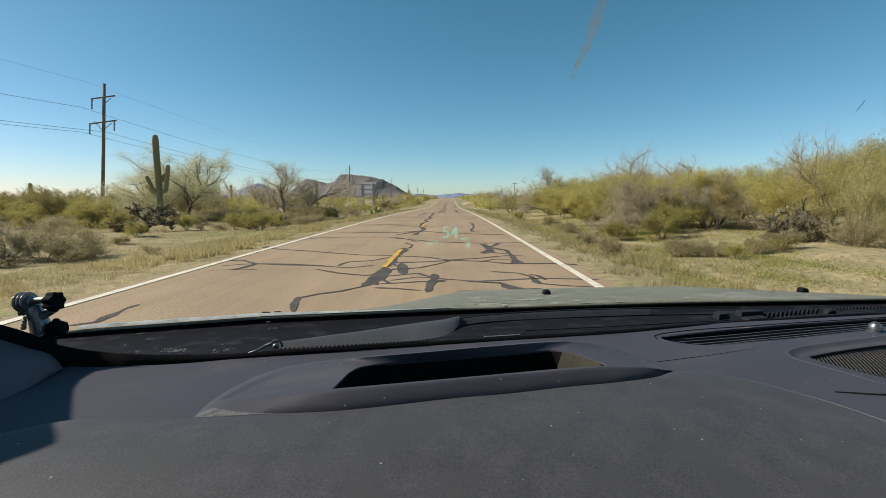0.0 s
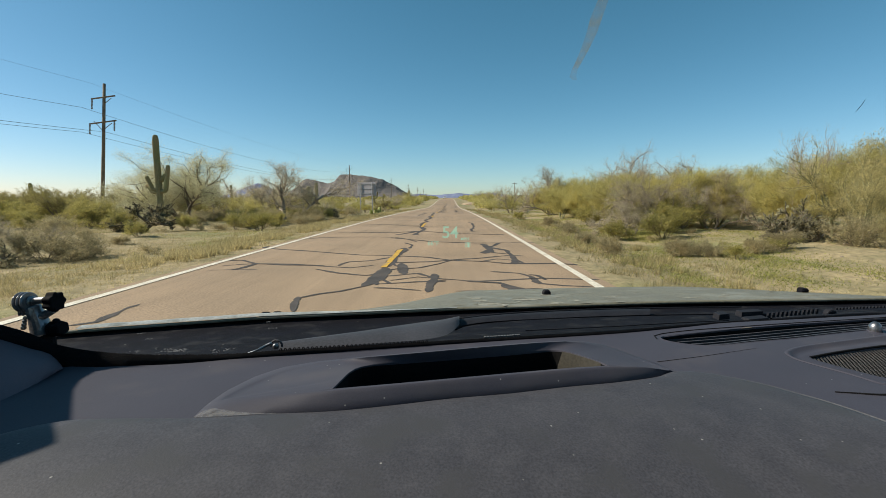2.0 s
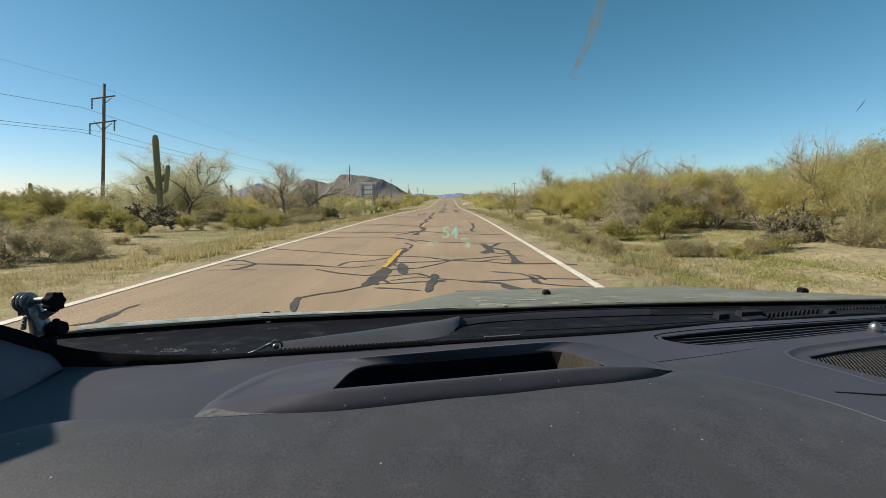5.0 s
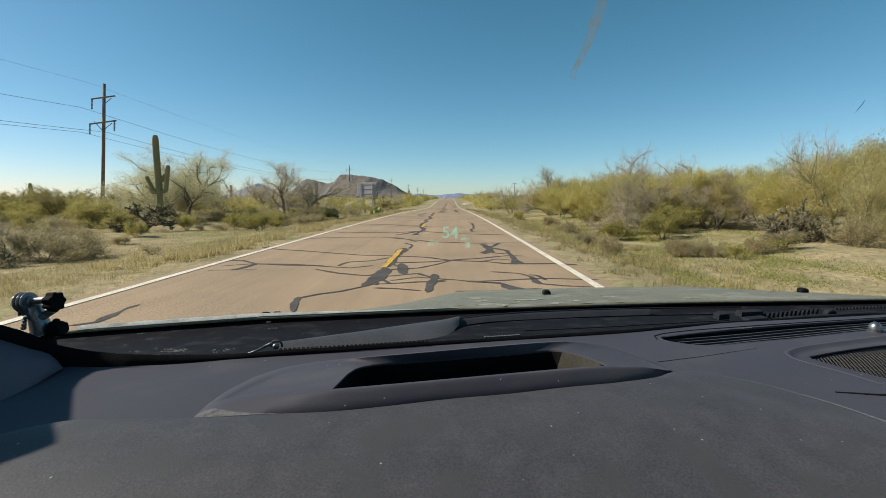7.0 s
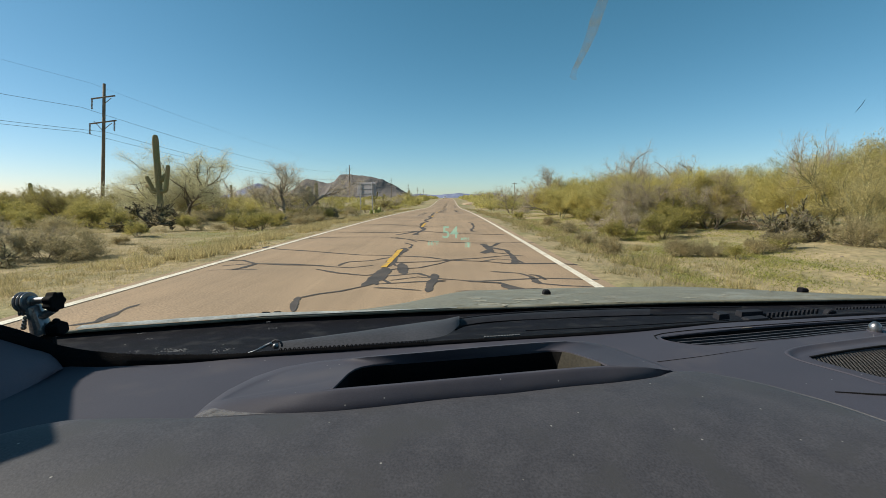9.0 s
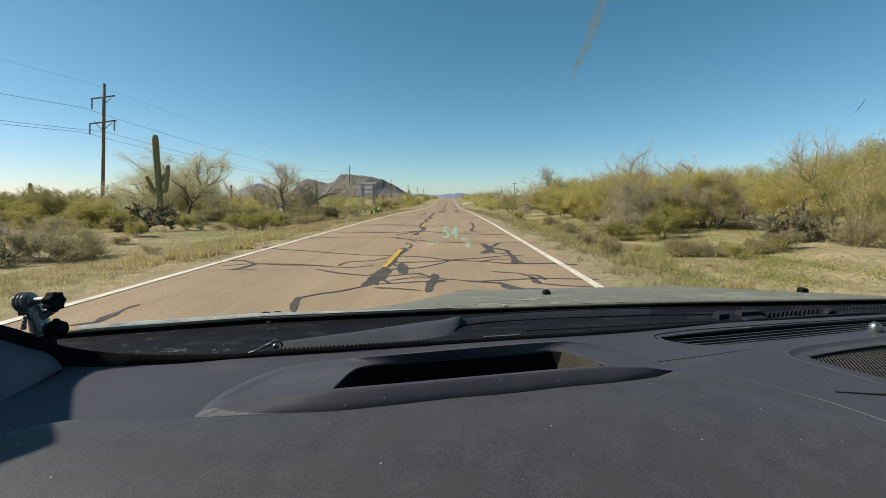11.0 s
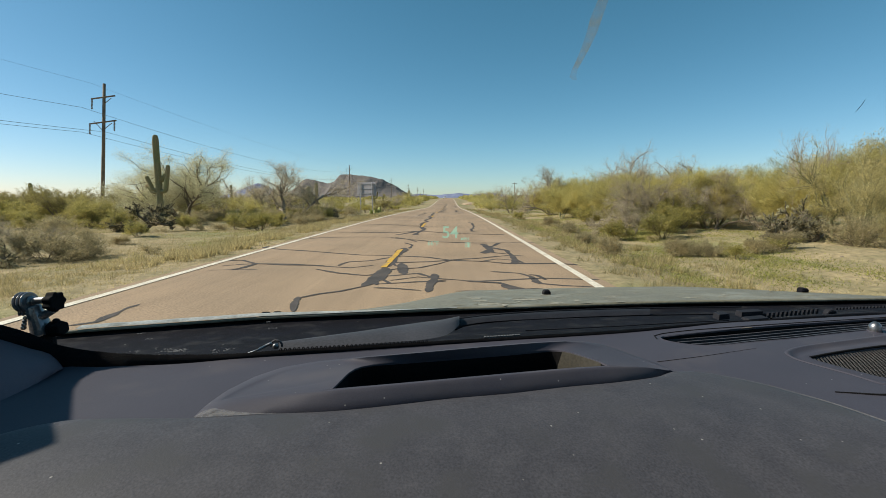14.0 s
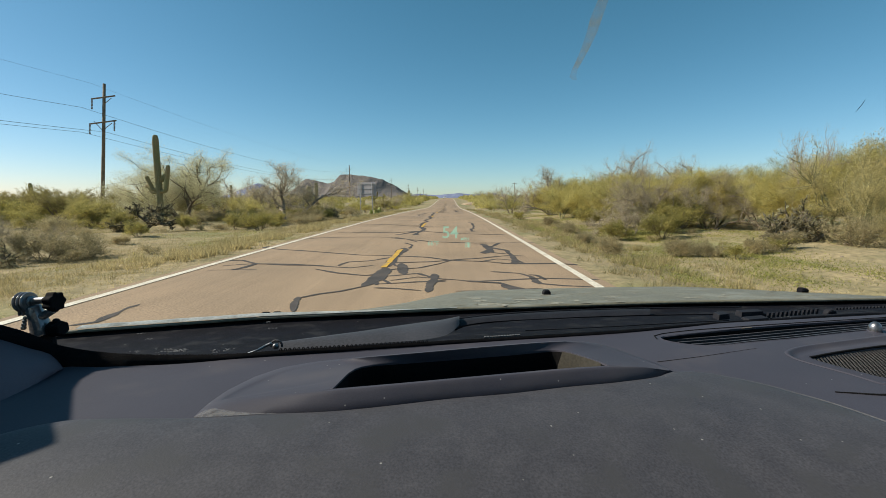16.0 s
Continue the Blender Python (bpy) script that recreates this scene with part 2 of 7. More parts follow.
M_PALE = leafy("pale_mesquite_leaves", (0.68, 0.635, 0.41), (0.54, 0.51, 0.30))
M_CREO = leafy("creosote_leaves", (0.36, 0.32, 0.095), (0.41, 0.35, 0.11))
M_SAGE = leafy("grey_bursage", (0.36, 0.305, 0.165), (0.41, 0.345, 0.19))
M_DRYBUSH = leafy("straw_bush", (0.44, 0.36, 0.19), (0.36, 0.3, 0.16))
M_GRASS = leafy("dry_grass_blades", (0.45, 0.365, 0.18), (0.36, 0.3, 0.145))
M_HERB = leafy("green_herbs", (0.35, 0.365, 0.095), (0.44, 0.4, 0.13))
M_IRON = leafy("dark_ironwood_leaves", (0.29, 0.255, 0.09), (0.35, 0.295, 0.105))
M_SAGUARO = material("saguaro_skin", (0.24, 0.225, 0.10), 0.8, color2=(0.30, 0.235, 0.125), scale=1.5, fine=25, bump=0.5, depth=0.02)
M_CHOLLA = material("cholla_joints", (0.125, 0.115, 0.065), 0.9, color2=(0.075, 0.06, 0.05), scale=3, fine=45, bump=0.9, depth=0.02, island=0.3)
M_CHOLLA_TIP = material("cholla_fruit", (0.36, 0.33, 0.20), 0.85, color2=(0.24, 0.235, 0.13), scale=5, fine=45, bump=0.6, depth=0.01, island=0.3)
M_PEAR = material("prickly_pear_pads", (0.42, 0.41, 0.13), 0.7, color2=(0.25, 0.28, 0.10), scale=2, fine=30, bump=0.3, depth=0.01, island=0.3)
M_ROCK = material("rock", (0.36, 0.29, 0.22), 0.95, color2=(0.25, 0.2, 0.155), scale=4, fine=30, bump=0.6, depth=0.02, per_object=0.2)
# aerial haze is put into both colours: mesa brown greyed, far hills blue
M_MESA = material("far_brown_rock", (0.175, 0.150, 0.135), 1.0, color2=(0.125, 0.113, 0.107), scale=0.006, fine=0.05, bump=1.0, depth=15, coords="World")
M_FAR = material("far_hills_haze_blue", (0.19, 0.215, 0.32), 1.0, color2=(0.16, 0.185, 0.28), scale=0.004, fine=0.03, bump=0.4, depth=12, coords="World")


# ---- mesh helpers ----
def mesh_of(name, verts, faces, smooth=False):
    me = bpy.data.meshes.new(name)
    me.from_pydata([tuple(map(float, v)) for v in verts], [], [tuple(map(int, f)) for f in faces])
    me.validate()
    if smooth:
        me.polygons.foreach_set("use_smooth", [True] * len(me.polygons))
    me.update()
    return me


def part(name, data, mat, parent=None, label="", bevel=0.0, segs=2):
    """One mesh object, from a mesh or a bmesh, under a thing or a part."""
    if isinstance(data, bmesh.types.BMesh):
        me = bpy.data.meshes.new(name)
        bmesh.ops.recalc_face_normals(data, faces=data.faces)
        data.to_mesh(me)
        data.free()
    else:
        me = data
    if not me.materials:
        me.materials.append(mat)
    ob = new(name, me)
    ob.parent = parent
    if label:
        tagged(ob, label)
    if bevel:
        mod = ob.modifiers.new("edges", 'BEVEL')
        mod.width, mod.segments, mod.limit_method = bevel, segs, 'ANGLE'
    return ob


def thing(name, x=0, y=0, z=0, label="", category="", group="", kind="", turn=0):
    ob = new(name)
    ob.empty_display_size = 0.2
    ob.matrix_basis = pose(x, y, z, 0, 0, turn)
    return tagged(ob, label, category, group, kind)


def box(bm, a, b):
    """A box between two corners, added to bm."""
    m = Matrix.Translation([(p + q) / 2 for p, q in zip(a, b)]) @ Matrix.Diagonal([abs(q - p) for p, q in zip(a, b)] + [1])
    bmesh.ops.create_cube(bm, size=1, matrix=m)


def rod(bm, a, b, r1, r2=None, sides=12):
    a, b = Vector(a), Vector(b)
    d = b - a
    m = Matrix.Translation((a + b) / 2) @ d.to_track_quat("Z", "Y").to_matrix().to_4x4()
    bmesh.ops.create_cone(bm, cap_ends=True, segments=sides, radius1=r1, radius2=r1 if r2 is None else r2, depth=d.length, matrix=m)


def tubes(paths, verts, faces):
    """Tapering tubes along polylines: (points, start radius, end radius, sides)."""
    for pts, r0, r1, sides in paths:
        pts = np.asarray(pts, float)
        k = len(pts)
        tang = np.gradient(pts, axis=0)
        tang /= np.linalg.norm(tang, axis=1)[:, None] + 1e-9
        ref = np.array([0.31, 0.17, 0.93]) if abs(tang[0][2]) < 0.9 else np.array([1.0, 0.1, 0.0])
        u = np.cross(tang, ref)
        u /= np.linalg.norm(u, axis=1)[:, None] + 1e-9
        v = np.cross(tang, u)
        rad = np.linspace(r0, r1, k)[:, None]
        base = len(verts)
        ang = np.arange(sides) * 2 * math.pi / sides
        ring = pts[:, None, :] + rad[:, None, :] * (np.cos(ang)[None, :, None] * u[:, None, :] + np.sin(ang)[None, :, None] * v[:, None, :])
        verts.extend(ring.reshape(-1, 3))
        for i in range(k - 1):
            for s in range(sides):
                p, q = base + i * sides + s, base + i * sides + (s + 1) % sides
                faces.append((p, q, q + sides, p + sides))
        if sides > 3:
            faces.append([base + (k - 1) * sides + s for s in range(sides)])


def resample(loop, n):
    """n points at even steps along a closed loop."""
    p = np.asarray(list(loop) + [loop[0]], float)
    d = np.concatenate([[0], np.cumsum(np.linalg.norm(np.diff(p, axis=0), axis=1))])
    s = np.linspace(0, d[-1], n, endpoint=False)
    return np.stack([np.interp(s, d, p[:, i]) for i in range(p.shape[1])], axis=1)


def rounded(poly, r, k=6):
    """A closed outline with its corners rounded."""
    out = []
    n = len(poly)
    for i in range(n):
        a, b, c = (np.array(poly[(i + j) % n], float) for j in (-1, 0, 1))
        p = b + (a - b) / np.linalg.norm(a - b) * min(r, np.linalg.norm(a - b) * 0.45)
        q = b + (c - b) / np.linalg.norm(c - b) * min(r, np.linalg.norm(c - b) * 0.45)
        for t in np.linspace(0, 1, k):
            out.append((1 - t) ** 2 * p + 2 * t * (1 - t) * b + t * t * q)
    return out


def loops_mesh(name, loops, cap_first=False, cap_last=False, smooth=False):
    """A skin over closed loops of the same number of 3D points."""
    n = len(loops[0])
    verts = [tuple(v) for lp in loops for v in lp]
    faces = []
    for i in range(len(loops) - 1):
        for j in range(n):
            faces.append((i * n + j, i * n + (j + 1) % n, (i + 1) * n + (j + 1) % n, (i + 1) * n + j))
    if cap_first:
        faces.append(list(range(n))[::-1])
    if cap_last:
        faces.append([(len(loops) - 1) * n + j for j in range(n)])
    me = mesh_of(name, verts, faces, smooth)
    return me


def inside(x, y, poly):
    hit = False
    for (x1, y1), (x2, y2) in zip(poly, poly[1:] + poly[:1]):
        if (y1 > y) != (y2 > y) and x < (x2 - x1) * (y - y1) / (y2 - y1) + x1:
            hit = not hit
    return hit


# ---- ground and road ----
LINE_L, LINE_R, MIDDLE = -4.85, 2.30, -1.28
EDGE_L, EDGE_R = -5.12, 2.62


def smooth01(x, a, b):
    t = min(1, max(0, (x - a) / (b - a)))
    return t * t * (3 - 2 * t)


# the road falls into a shallow dip and climbs again beyond it
ROAD_Y = [-5000, -400] + list(np.arange(-12, 60, 1.5)) + list(np.geomspace(60, 400, 70)) + list(np.geomspace(430, 5000, 14))
DIP_Y = (-5000, 18, 30, 40, 58, 76, 90, 103, 116, 132, 150, 166, 186, 215, 300, 5000)
DIP_Z = (0, 0, -0.02, -0.13, -0.34, -0.60, -0.82, -0.94, -0.92, -0.75, -0.46, -0.18, 0.14, 0.38, 0.60, 0.60)


def dip(y):
    return float(np.interp(y, DIP_Y, DIP_Z))


GRADE = [sum(dip(y + o) for o in range(-12, 13, 3)) / 9 for y in ROAD_Y]


def road_rise(y):
    return float(np.interp(y, ROAD_Y, GRADE))


def ground_z(x, y):
    z = -0.05 + road_rise(y)
    d = EDGE_L - x if x < EDGE_L else x - EDGE_R if x > EDGE_R else -1
    if d < 0:
        return -0.07 + road_rise(y)
    near = smooth01(d, 0, 6)
    far = min(1, 60 / (abs(y) + abs(x) + 20))
    if x < 0:
        z -= 0.34 * near
    else:
        z -= 0.22 * smooth01(d, 0, 3)
        z += 0.42 * smooth01(d, 3.5, 8.5) * (0.6 + 0.4 * noise.noise((y * 0.05, 3, 0))) * min(1, 40 / (abs(y) + 1))
    z += near * (0.13 * noise.noise((x * 0.22, y * 0.22, 0)) + 0.05 * noise.noise((x * 0.9, y * 0.9, 5)))
    z += 0.02 * noise.noise((x * 2.3, y * 2.3, 9)) * far
    return z


def spread(limit, inner, step, grow):
    """Steps from zero out to limit, fine near the middle."""
    out, s = [0.0], step
    while out[-1] < limit:
        out.append(out[-1] + s)
        if out[-1] > inner:
            s *= grow
    return out


side = spread(4900, 26, 0.4, 1.22)
xs = sorted([EDGE_R - 0.4 + v for v in side] + [EDGE_L + 0.4 - v for v in side])
ahead = list(np.arange(0, 45, 0.4)) + [y for y in ROAD_Y if y > 45]
ys = sorted([-v for v in spread(4900, 8, 1.0, 1.3)][1:] + ahead)
verts = [(x, y, ground_z(x, y)) for y in ys for x in xs]
w = len(xs)
faces = [(j * w + i, j * w + i + 1, (j + 1) * w + i + 1, (j + 1) * w + i) for j in range(len(ys) - 1) for i in range(w - 1)]
ground = part("ground", mesh_of("ground", verts, faces, True), M_SOIL)
tagged(ground, "dry sandy desert soil with sparse green herbs", "ground", kind="structure")

road_y = [y for y in ROAD_Y if -500 < y < 2700]
cols = [EDGE_L, EDGE_L + 0.04, -3.2, MIDDLE, 0.6, EDGE_R - 0.04, EDGE_R]
top = [-0.05, 0.0, 0.0, 0.0, 0.0, 0.0, -0.05]
verts, faces = [], []
for j, y in enumerate(road_y):
    for i, x in enumerate(cols):
        wob = 0.05 * noise.noise((0, y * 0.6, i)) if i in (0, 1, 5, 6) else 0
        verts.append((x + wob, y, (top[i] if 0 < i < 6 else -0.12) + road_rise(y)))
k = len(cols)
faces = [(j * k + i, j * k + i + 1, (j + 1) * k + i + 1, (j + 1) * k + i) for j in range(len(road_y) - 1) for i in range(k - 1)]
road = part("road", mesh_of("road", verts, faces), M_ROAD)
tagged(road, "sun-bleached tan asphalt road with dark sealed cracks", "road", kind="structure")


def strip(name, pts, width, mat, parent, z=0.004, label=""):
    """A flat band along a plan line."""
    pts = np.asarray(pts, float)
    t = np.gradient(pts, axis=0)
    t /= np.linalg.norm(t, axis=1)[:, None] + 1e-9
    nrm = np.stack([-t[:, 1], t[:, 0]], axis=1)
    wd = np.broadcast_to(np.asarray(width, float), (len(pts),)).copy()
    a, b = pts + nrm * wd[:, None] / 2, pts - nrm * wd[:, None] / 2
    v = [(p[0], p[1], z + road_rise(p[1])) for p in a] + [(p[0], p[1], z + road_rise(p[1])) for p in b]
    n = len(pts)
    f = [(i, i + 1, n + i + 1, n + i) for i in range(n - 1)]
    return part(name, mesh_of(name, v, f), mat, parent, label)


rng = np.random.RandomState(11)
line_y = np.concatenate([np.arange(-10, 60, 0.7), [y for y in road_y if y > 60]])
for x in (LINE_L, LINE_R):
    strip("edge_line", [(x + 0.012 * noise.noise((x, yy * 0.7, 0)), yy) for yy in line_y],
          [0.145 + 0.02 * noise.noise((x, yy * 2.1, 7)) for yy in line_y], M_WHITE, road, 0.008, "worn white edge line")
for i in range(-1, 60):
    y0 = 8.5 + 12.19 * i
    yy = np.linspace(y0, y0 + 3.05, 9)
    strip("centre_dash", [(MIDDLE + 0.01 * rng.randn(), v) for v in yy], 0.125 + 0.012 * rng.randn(9), M_YELLOW, road, 0.010, "worn yellow centre dash")


# sealed cracks: across the road every few metres, wandering and branching
s = 100


def crack(points, width, wobble=0.25):
    """A sealed crack through a few turning points."""
    global s
    p = np.asarray(points, float)
    d = np.concatenate([[0], np.cumsum(np.linalg.norm(np.diff(p, axis=0), axis=1))])
    n = max(24, int(d[-1] / 0.07))
    t = np.linspace(0, d[-1], n)
    pts = np.stack([np.interp(t, d, p[:, 0]), np.interp(t, d, p[:, 1])], axis=1)
    off = np.array([noise.noise((s * 1.7, q * 0.45, 0)) + 0.5 * noise.noise((s * 1.7, q * 1.5, 4)) for q in t]) * wobble
    tan = np.gradient(pts, axis=0)
    tan /= np.linalg.norm(tan, axis=1)[:, None] + 1e-9
    pts = pts + np.stack([-tan[:, 1], tan[:, 0]], axis=1) * off[:, None]
    wd = width * np.array([0.85 + 0.7 * noise.noise((s, q * 0.8, 8)) + 0.45 * noise.noise((s, q * 3.1, 2)) + 0.30 * noise.noise((s, q * 11.0, 6)) for q in t])
    wd = np.maximum(wd, width * 0.25) * np.clip(np.minimum(t, d[-1] - t) / (0.7 * width + 0.03), 0.04, 1) ** 0.6
    pts[:, 0] = np.clip(pts[:, 0], EDGE_L + 0.05, EDGE_R - 0.05)
    strip("tar_seal", pts, wd, M_TAR, road, 0.0035 + 0.0005 * (s % 8))
    s += 1


# sealed cracks of the near stretch: thin wandering bands, here and there poured wide
for pts, wd in (([(-1.2135, 11.9151), (-1.2196, 10.3730), (-1.2678, 8.4997)], 0.26), ([(-1.2236, 8.5003), (-1.2363, 7.7342), (-1.2845, 7.0430), (-1.3412, 6.6308)], 0.30), ([(-1.3061, 6.6747), (-1.6064, 6.2989), (-1.8798, 6.1055), (-2.0713, 5.8895)], 0.065), ([(-2.0675, 5.9241), (-1.9864, 5.5350), (-1.8866, 5.1135)], 0.10), ([(-0.9894, 9.1023), (-0.8780, 8.3673), (-0.7830, 7.7405)], 0.17)):
    crack(pts, wd, 0.06)
for pts, wd in (([(-5.8127, 12.2730), (-4.4390, 11.6041), (-3.3865, 11.1206), (-2.0792, 10.3610), (-1.2609, 10.2699), (-0.4497, 9.9854), (0.0644, 9.5350)], 0.11), ([(-3.7704, 8.9062), (-2.6801, 8.7693), (-1.9307, 8.4904), (-1.5157, 8.7856)], 0.09), ([(-2.2051, 8.7018), (-2.1003, 9.2496), (-1.6635, 9.5109), (-1.3544, 9.9728)], 0.08), ([(-2.5753, 8.2764), (-1.9908, 7.8418), (-1.4472, 7.6735), (-1.2836, 8.0356)], 0.07)):
    crack(pts, wd, 0.12)
for pts, wd in (([(-1.2610, 9.0985), (-0.4180, 9.2731), (0.0644, 9.5350), (0.7069, 9.9066), (1.4802, 10.4107), (1.7984, 10.3126)], 0.10), ([(-1.3263, 7.8511), (-1.0302, 8.3652), (-0.6050, 8.5089), (0.0644, 9.5350)], 0.07), ([(0.0644, 9.5350), (0.7907, 9.3735), (1.2906, 9.0548), (2.1688, 9.0671), (2.7424, 8.8451)], 0.12), ([(0.6636, 9.2882), (1.0710, 9.7271), (1.4705, 9.4681), (1.5699, 8.9807)], 0.08)):
    crack(pts, wd, 0.10)
for pts, wd in (([(-1.2009, 7.5086), (-0.9404, 7.6236), (-0.5597, 7.8618), (-0.1401, 7.3098), (0.3265, 7.1143), (0.9876, 7.2232), (1.5831, 7.3862), (2.5059, 7.2952)], 0.085), ([(-0.9758, 7.1456), (-0.5356, 7.5179), (-0.2579, 7.4135)], 0.06), ([(-1.0915, 6.8112), (-0.4997, 7.0059), (-0.0434, 7.0604)], 0.06), ([(-1.1532, 6.5483), (-0.8057, 6.5114), (-0.4125, 6.3548)], 0.06), ([(-0.2714, 7.8063), (-0.2805, 7.0089), (-0.3318, 6.2395)], 0.14)):
    crack(pts, wd, 0.08)
for pts, wd in (([(0.2339, 7.1131), (0.7685, 6.9292), (0.9128, 6.6623), (1.0624, 6.2590)], 0.12), ([(0.8475, 6.8383), (0.9326, 6.4944), (0.9693, 6.1823)], 0.19), ([(0.7659, 8.0642), (1.2804, 7.8875), (1.4306, 7.4908), (1.4444, 6.9386), (1.8025, 6.7620), (2.2131, 6.6805)], 0.11), ([(1.4220, 7.6566), (1.4290, 7.2802), (1.4173, 6.9382)], 0.15), ([(0.0850, 6.3225), (0.4591, 6.3670), (0.7864, 6.3323)], 0.04)):
    crack(pts, wd, 0.06)
for pts, wd in (([(0.9553, 12.9784), (1.0076, 11.8117), (0.8607, 10.7219)], 0.2), ([(0.9588, 12.3676), (1.4603, 11.3088), (1.4510, 10.1087), (1.2797, 8.9767)], 0.16), ([(1.4588, 13.3138), (1.1394, 12.0855), (1.2033, 10.9509), (1.4558, 10.7302)], 0.12), ([(-2.0238, 14.9721), (-0.6121, 13.6302), (0.9449, 13.3067), (2.9147, 13.3342)], 0.11), ([(-4.4461, 17.4263), (-2.0972, 17.1742), (-1.2748, 18.0695), (0.1118, 16.9291), (2.0796, 16.1791)], 0.14), ([(-4.9047, 14.3167), (-4.3401, 14.9398), (-3.0317, 15.1748), (-1.8570, 15.1912), (-1.0513, 13.6240)], 0.12)):
    crack(pts, wd, 0.15)
for pts, wd in (([(-1.6079, 46.7135), (-1.3683, 30.6055), (-1.3679, 21.7974), (-1.2283, 18.0702), (-1.2845, 16.1321)], 0.22), ([(-2.7105, 22.2371), (-1.3410, 20.9348), (-0.1367, 21.8146)], 0.12), ([(1.1196, 24.9035), (1.2920, 21.3944), (0.8859, 18.0997), (1.1265, 17.5041)], 0.12), ([(-5.2133, 23.1791), (-3.0600, 22.7103), (-1.3959, 21.7970)], 0.16), ([(-1.2748, 18.0695), (-1.6287, 16.9048), (-1.9698, 16.1225)], 0.2)):
    crack(pts, wd, 0.2)
for pts, wd in (([(-5.0001, 9.3777), (-4.5022, 9.4713), (-3.9432, 8.9817), (-3.1900, 8.9143), (-2.4881, 8.6979)], 0.09), ([(-3.9666, 8.9814), (-3.9974, 8.3921), (-4.1069, 8.1236)], 0.15), ([(-4.5529, 8.1173), (-4.1177, 8.1886), (-3.6254, 8.1955)], 0.04), ([(-4.5599, 8.6689), (-4.2348, 8.8997), (-3.9666, 8.9814)], 0.06), ([(-4.0699, 4.5226), (-3.8883, 4.6760), (-3.9153, 4.9577), (-3.9805, 5.2735), (-3.9614, 5.4771)], 0.12), ([(-3.8840, 4.6320), (-3.9519, 4.8358), (-3.9300, 5.1112)], 0.05)):
    crack(pts, wd, 0.05)
for pts, wd in (([(-1.2374, 9.0988), (-1.2935, 8.0987), (-1.2626, 7.2942), (-1.1198, 6.7658)], 0.10), ([(-1.1086, 11.7821), (-1.0901, 12.6371), (-1.3504, 13.2746)], 0.10), ([(-1.3472, 7.6749), (-1.1294, 7.2960), (-0.9375, 6.8591)], 0.10), ([(-1.2733, 10.3722), (-1.2703, 9.3447), (-1.0729, 8.7176), (-0.8701, 8.5052)], 0.09), ([(-0.3888, 7.5199), (-0.2118, 7.1563), (-0.0440, 7.1586)], 0.10), ([(0.8805, 6.7492), (1.1439, 6.4974), (1.4062, 6.5423)], 0.10), ([(1.4127, 7.7712), (1.5411, 7.6583), (1.5975, 7.2317)], 0.08)):
    crack(pts, wd, 0.06)
yy = 31.0
while yy < 210:
    a, b = (EDGE_L, EDGE_R) if rng.rand() < 0.6 else (EDGE_L, rng.uniform(-2, 1)) if rng.rand() < 0.5 else (rng.uniform(-3, 0), EDGE_R)
    crack([(a, yy), ((a + b) / 2, yy + rng.uniform(-0.6, 0.6)), (b, yy + rng.uniform(-0.6, 0.6))], 0.22 + yy * 0.002, 0.4)
    yy += rng.uniform(3.0, 8.0)
for x, y0, y1 in ((-0.9, 45, 80), (-1.0, 84, 150), (0.9, 50, 66), (-2.4, 36, 46), (1.2, 95, 130)):
    crack([(x, y0), (x + rng.uniform(-0.3, 0.3), (y0 + y1) / 2), (x, y1)], 0.2, 0.7)

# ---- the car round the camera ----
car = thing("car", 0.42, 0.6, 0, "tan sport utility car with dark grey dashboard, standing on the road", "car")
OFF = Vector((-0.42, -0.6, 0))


def shift(me):
    """Parts are drawn in world metres and then moved into the car's own frame."""
    me.transform(Matrix.Translation(OFF))
    return me


def car_part(name, me, mat, parent=None, label="", bevel=0.0):
    if isinstance(me, bmesh.types.BMesh):
        b, me = me, bpy.data.meshes.new(name)
        bmesh.ops.recalc_face_normals(b, faces=b.faces)
        b.to_mesh(me)
        b.free()
    return part(name, shift(me), mat, parent or car, label, bevel)


def crisp(ob, degrees=32):
    """Smooth faces with sharp edges kept."""
    ob.data.polygons.foreach_set("use_smooth", [True] * len(ob.data.polygons))
    ob.data.set_sharp_from_angle(angle=radians(degrees))
    return ob


DASH_Z = 1.18
DECK = 1.176


def bend(points, n):
    """n points along a smooth curve through the given ones."""
    p = np.asarray(points, float)
    d = np.concatenate([[0], np.cumsum(np.linalg.norm(np.diff(p, axis=0), axis=1))])
    slope = np.gradient(p, d, axis=0)
    out = []
    for t in np.linspace(0, d[-1], n):
        i = min(len(p) - 2, max(0, int(np.searchsorted(d, t)) - 1))
        h = d[i + 1] - d[i]
        u = (t - d[i]) / h
        out.append((2 * u ** 3 - 3 * u ** 2 + 1) * p[i] + (u ** 3 - 2 * u ** 2 + u) * h * slope[i]
                   + (-2 * u ** 3 + 3 * u ** 2) * p[i + 1] + (u ** 3 - u ** 2) * h * slope[i + 1])
    return np.array(out)


# where the deck ends below the windscreen
BASE = [(-0.95, 0.16), (-0.62, 0.34), *[(-0.4246, 0.4576), (-0.3905, 0.4565), (-0.3467, 0.4603), (-0.2980, 0.4676), (-0.2538, 0.4802), (-0.1952, 0.4964), (-0.1323, 0.5107), (-0.0658, 0.5246), (0.0039, 0.5393), (0.0772, 0.5548), (0.1544, 0.5710), (0.2358, 0.5881), (0.2790, 0.5990), (0.3266, 0.6158), (0.4228, 0.6414), (0.5181, 0.6579), (0.6194, 0.6768), (0.6906, 0.6895)], (1.0, 0.735), (1.45, 0.70)]
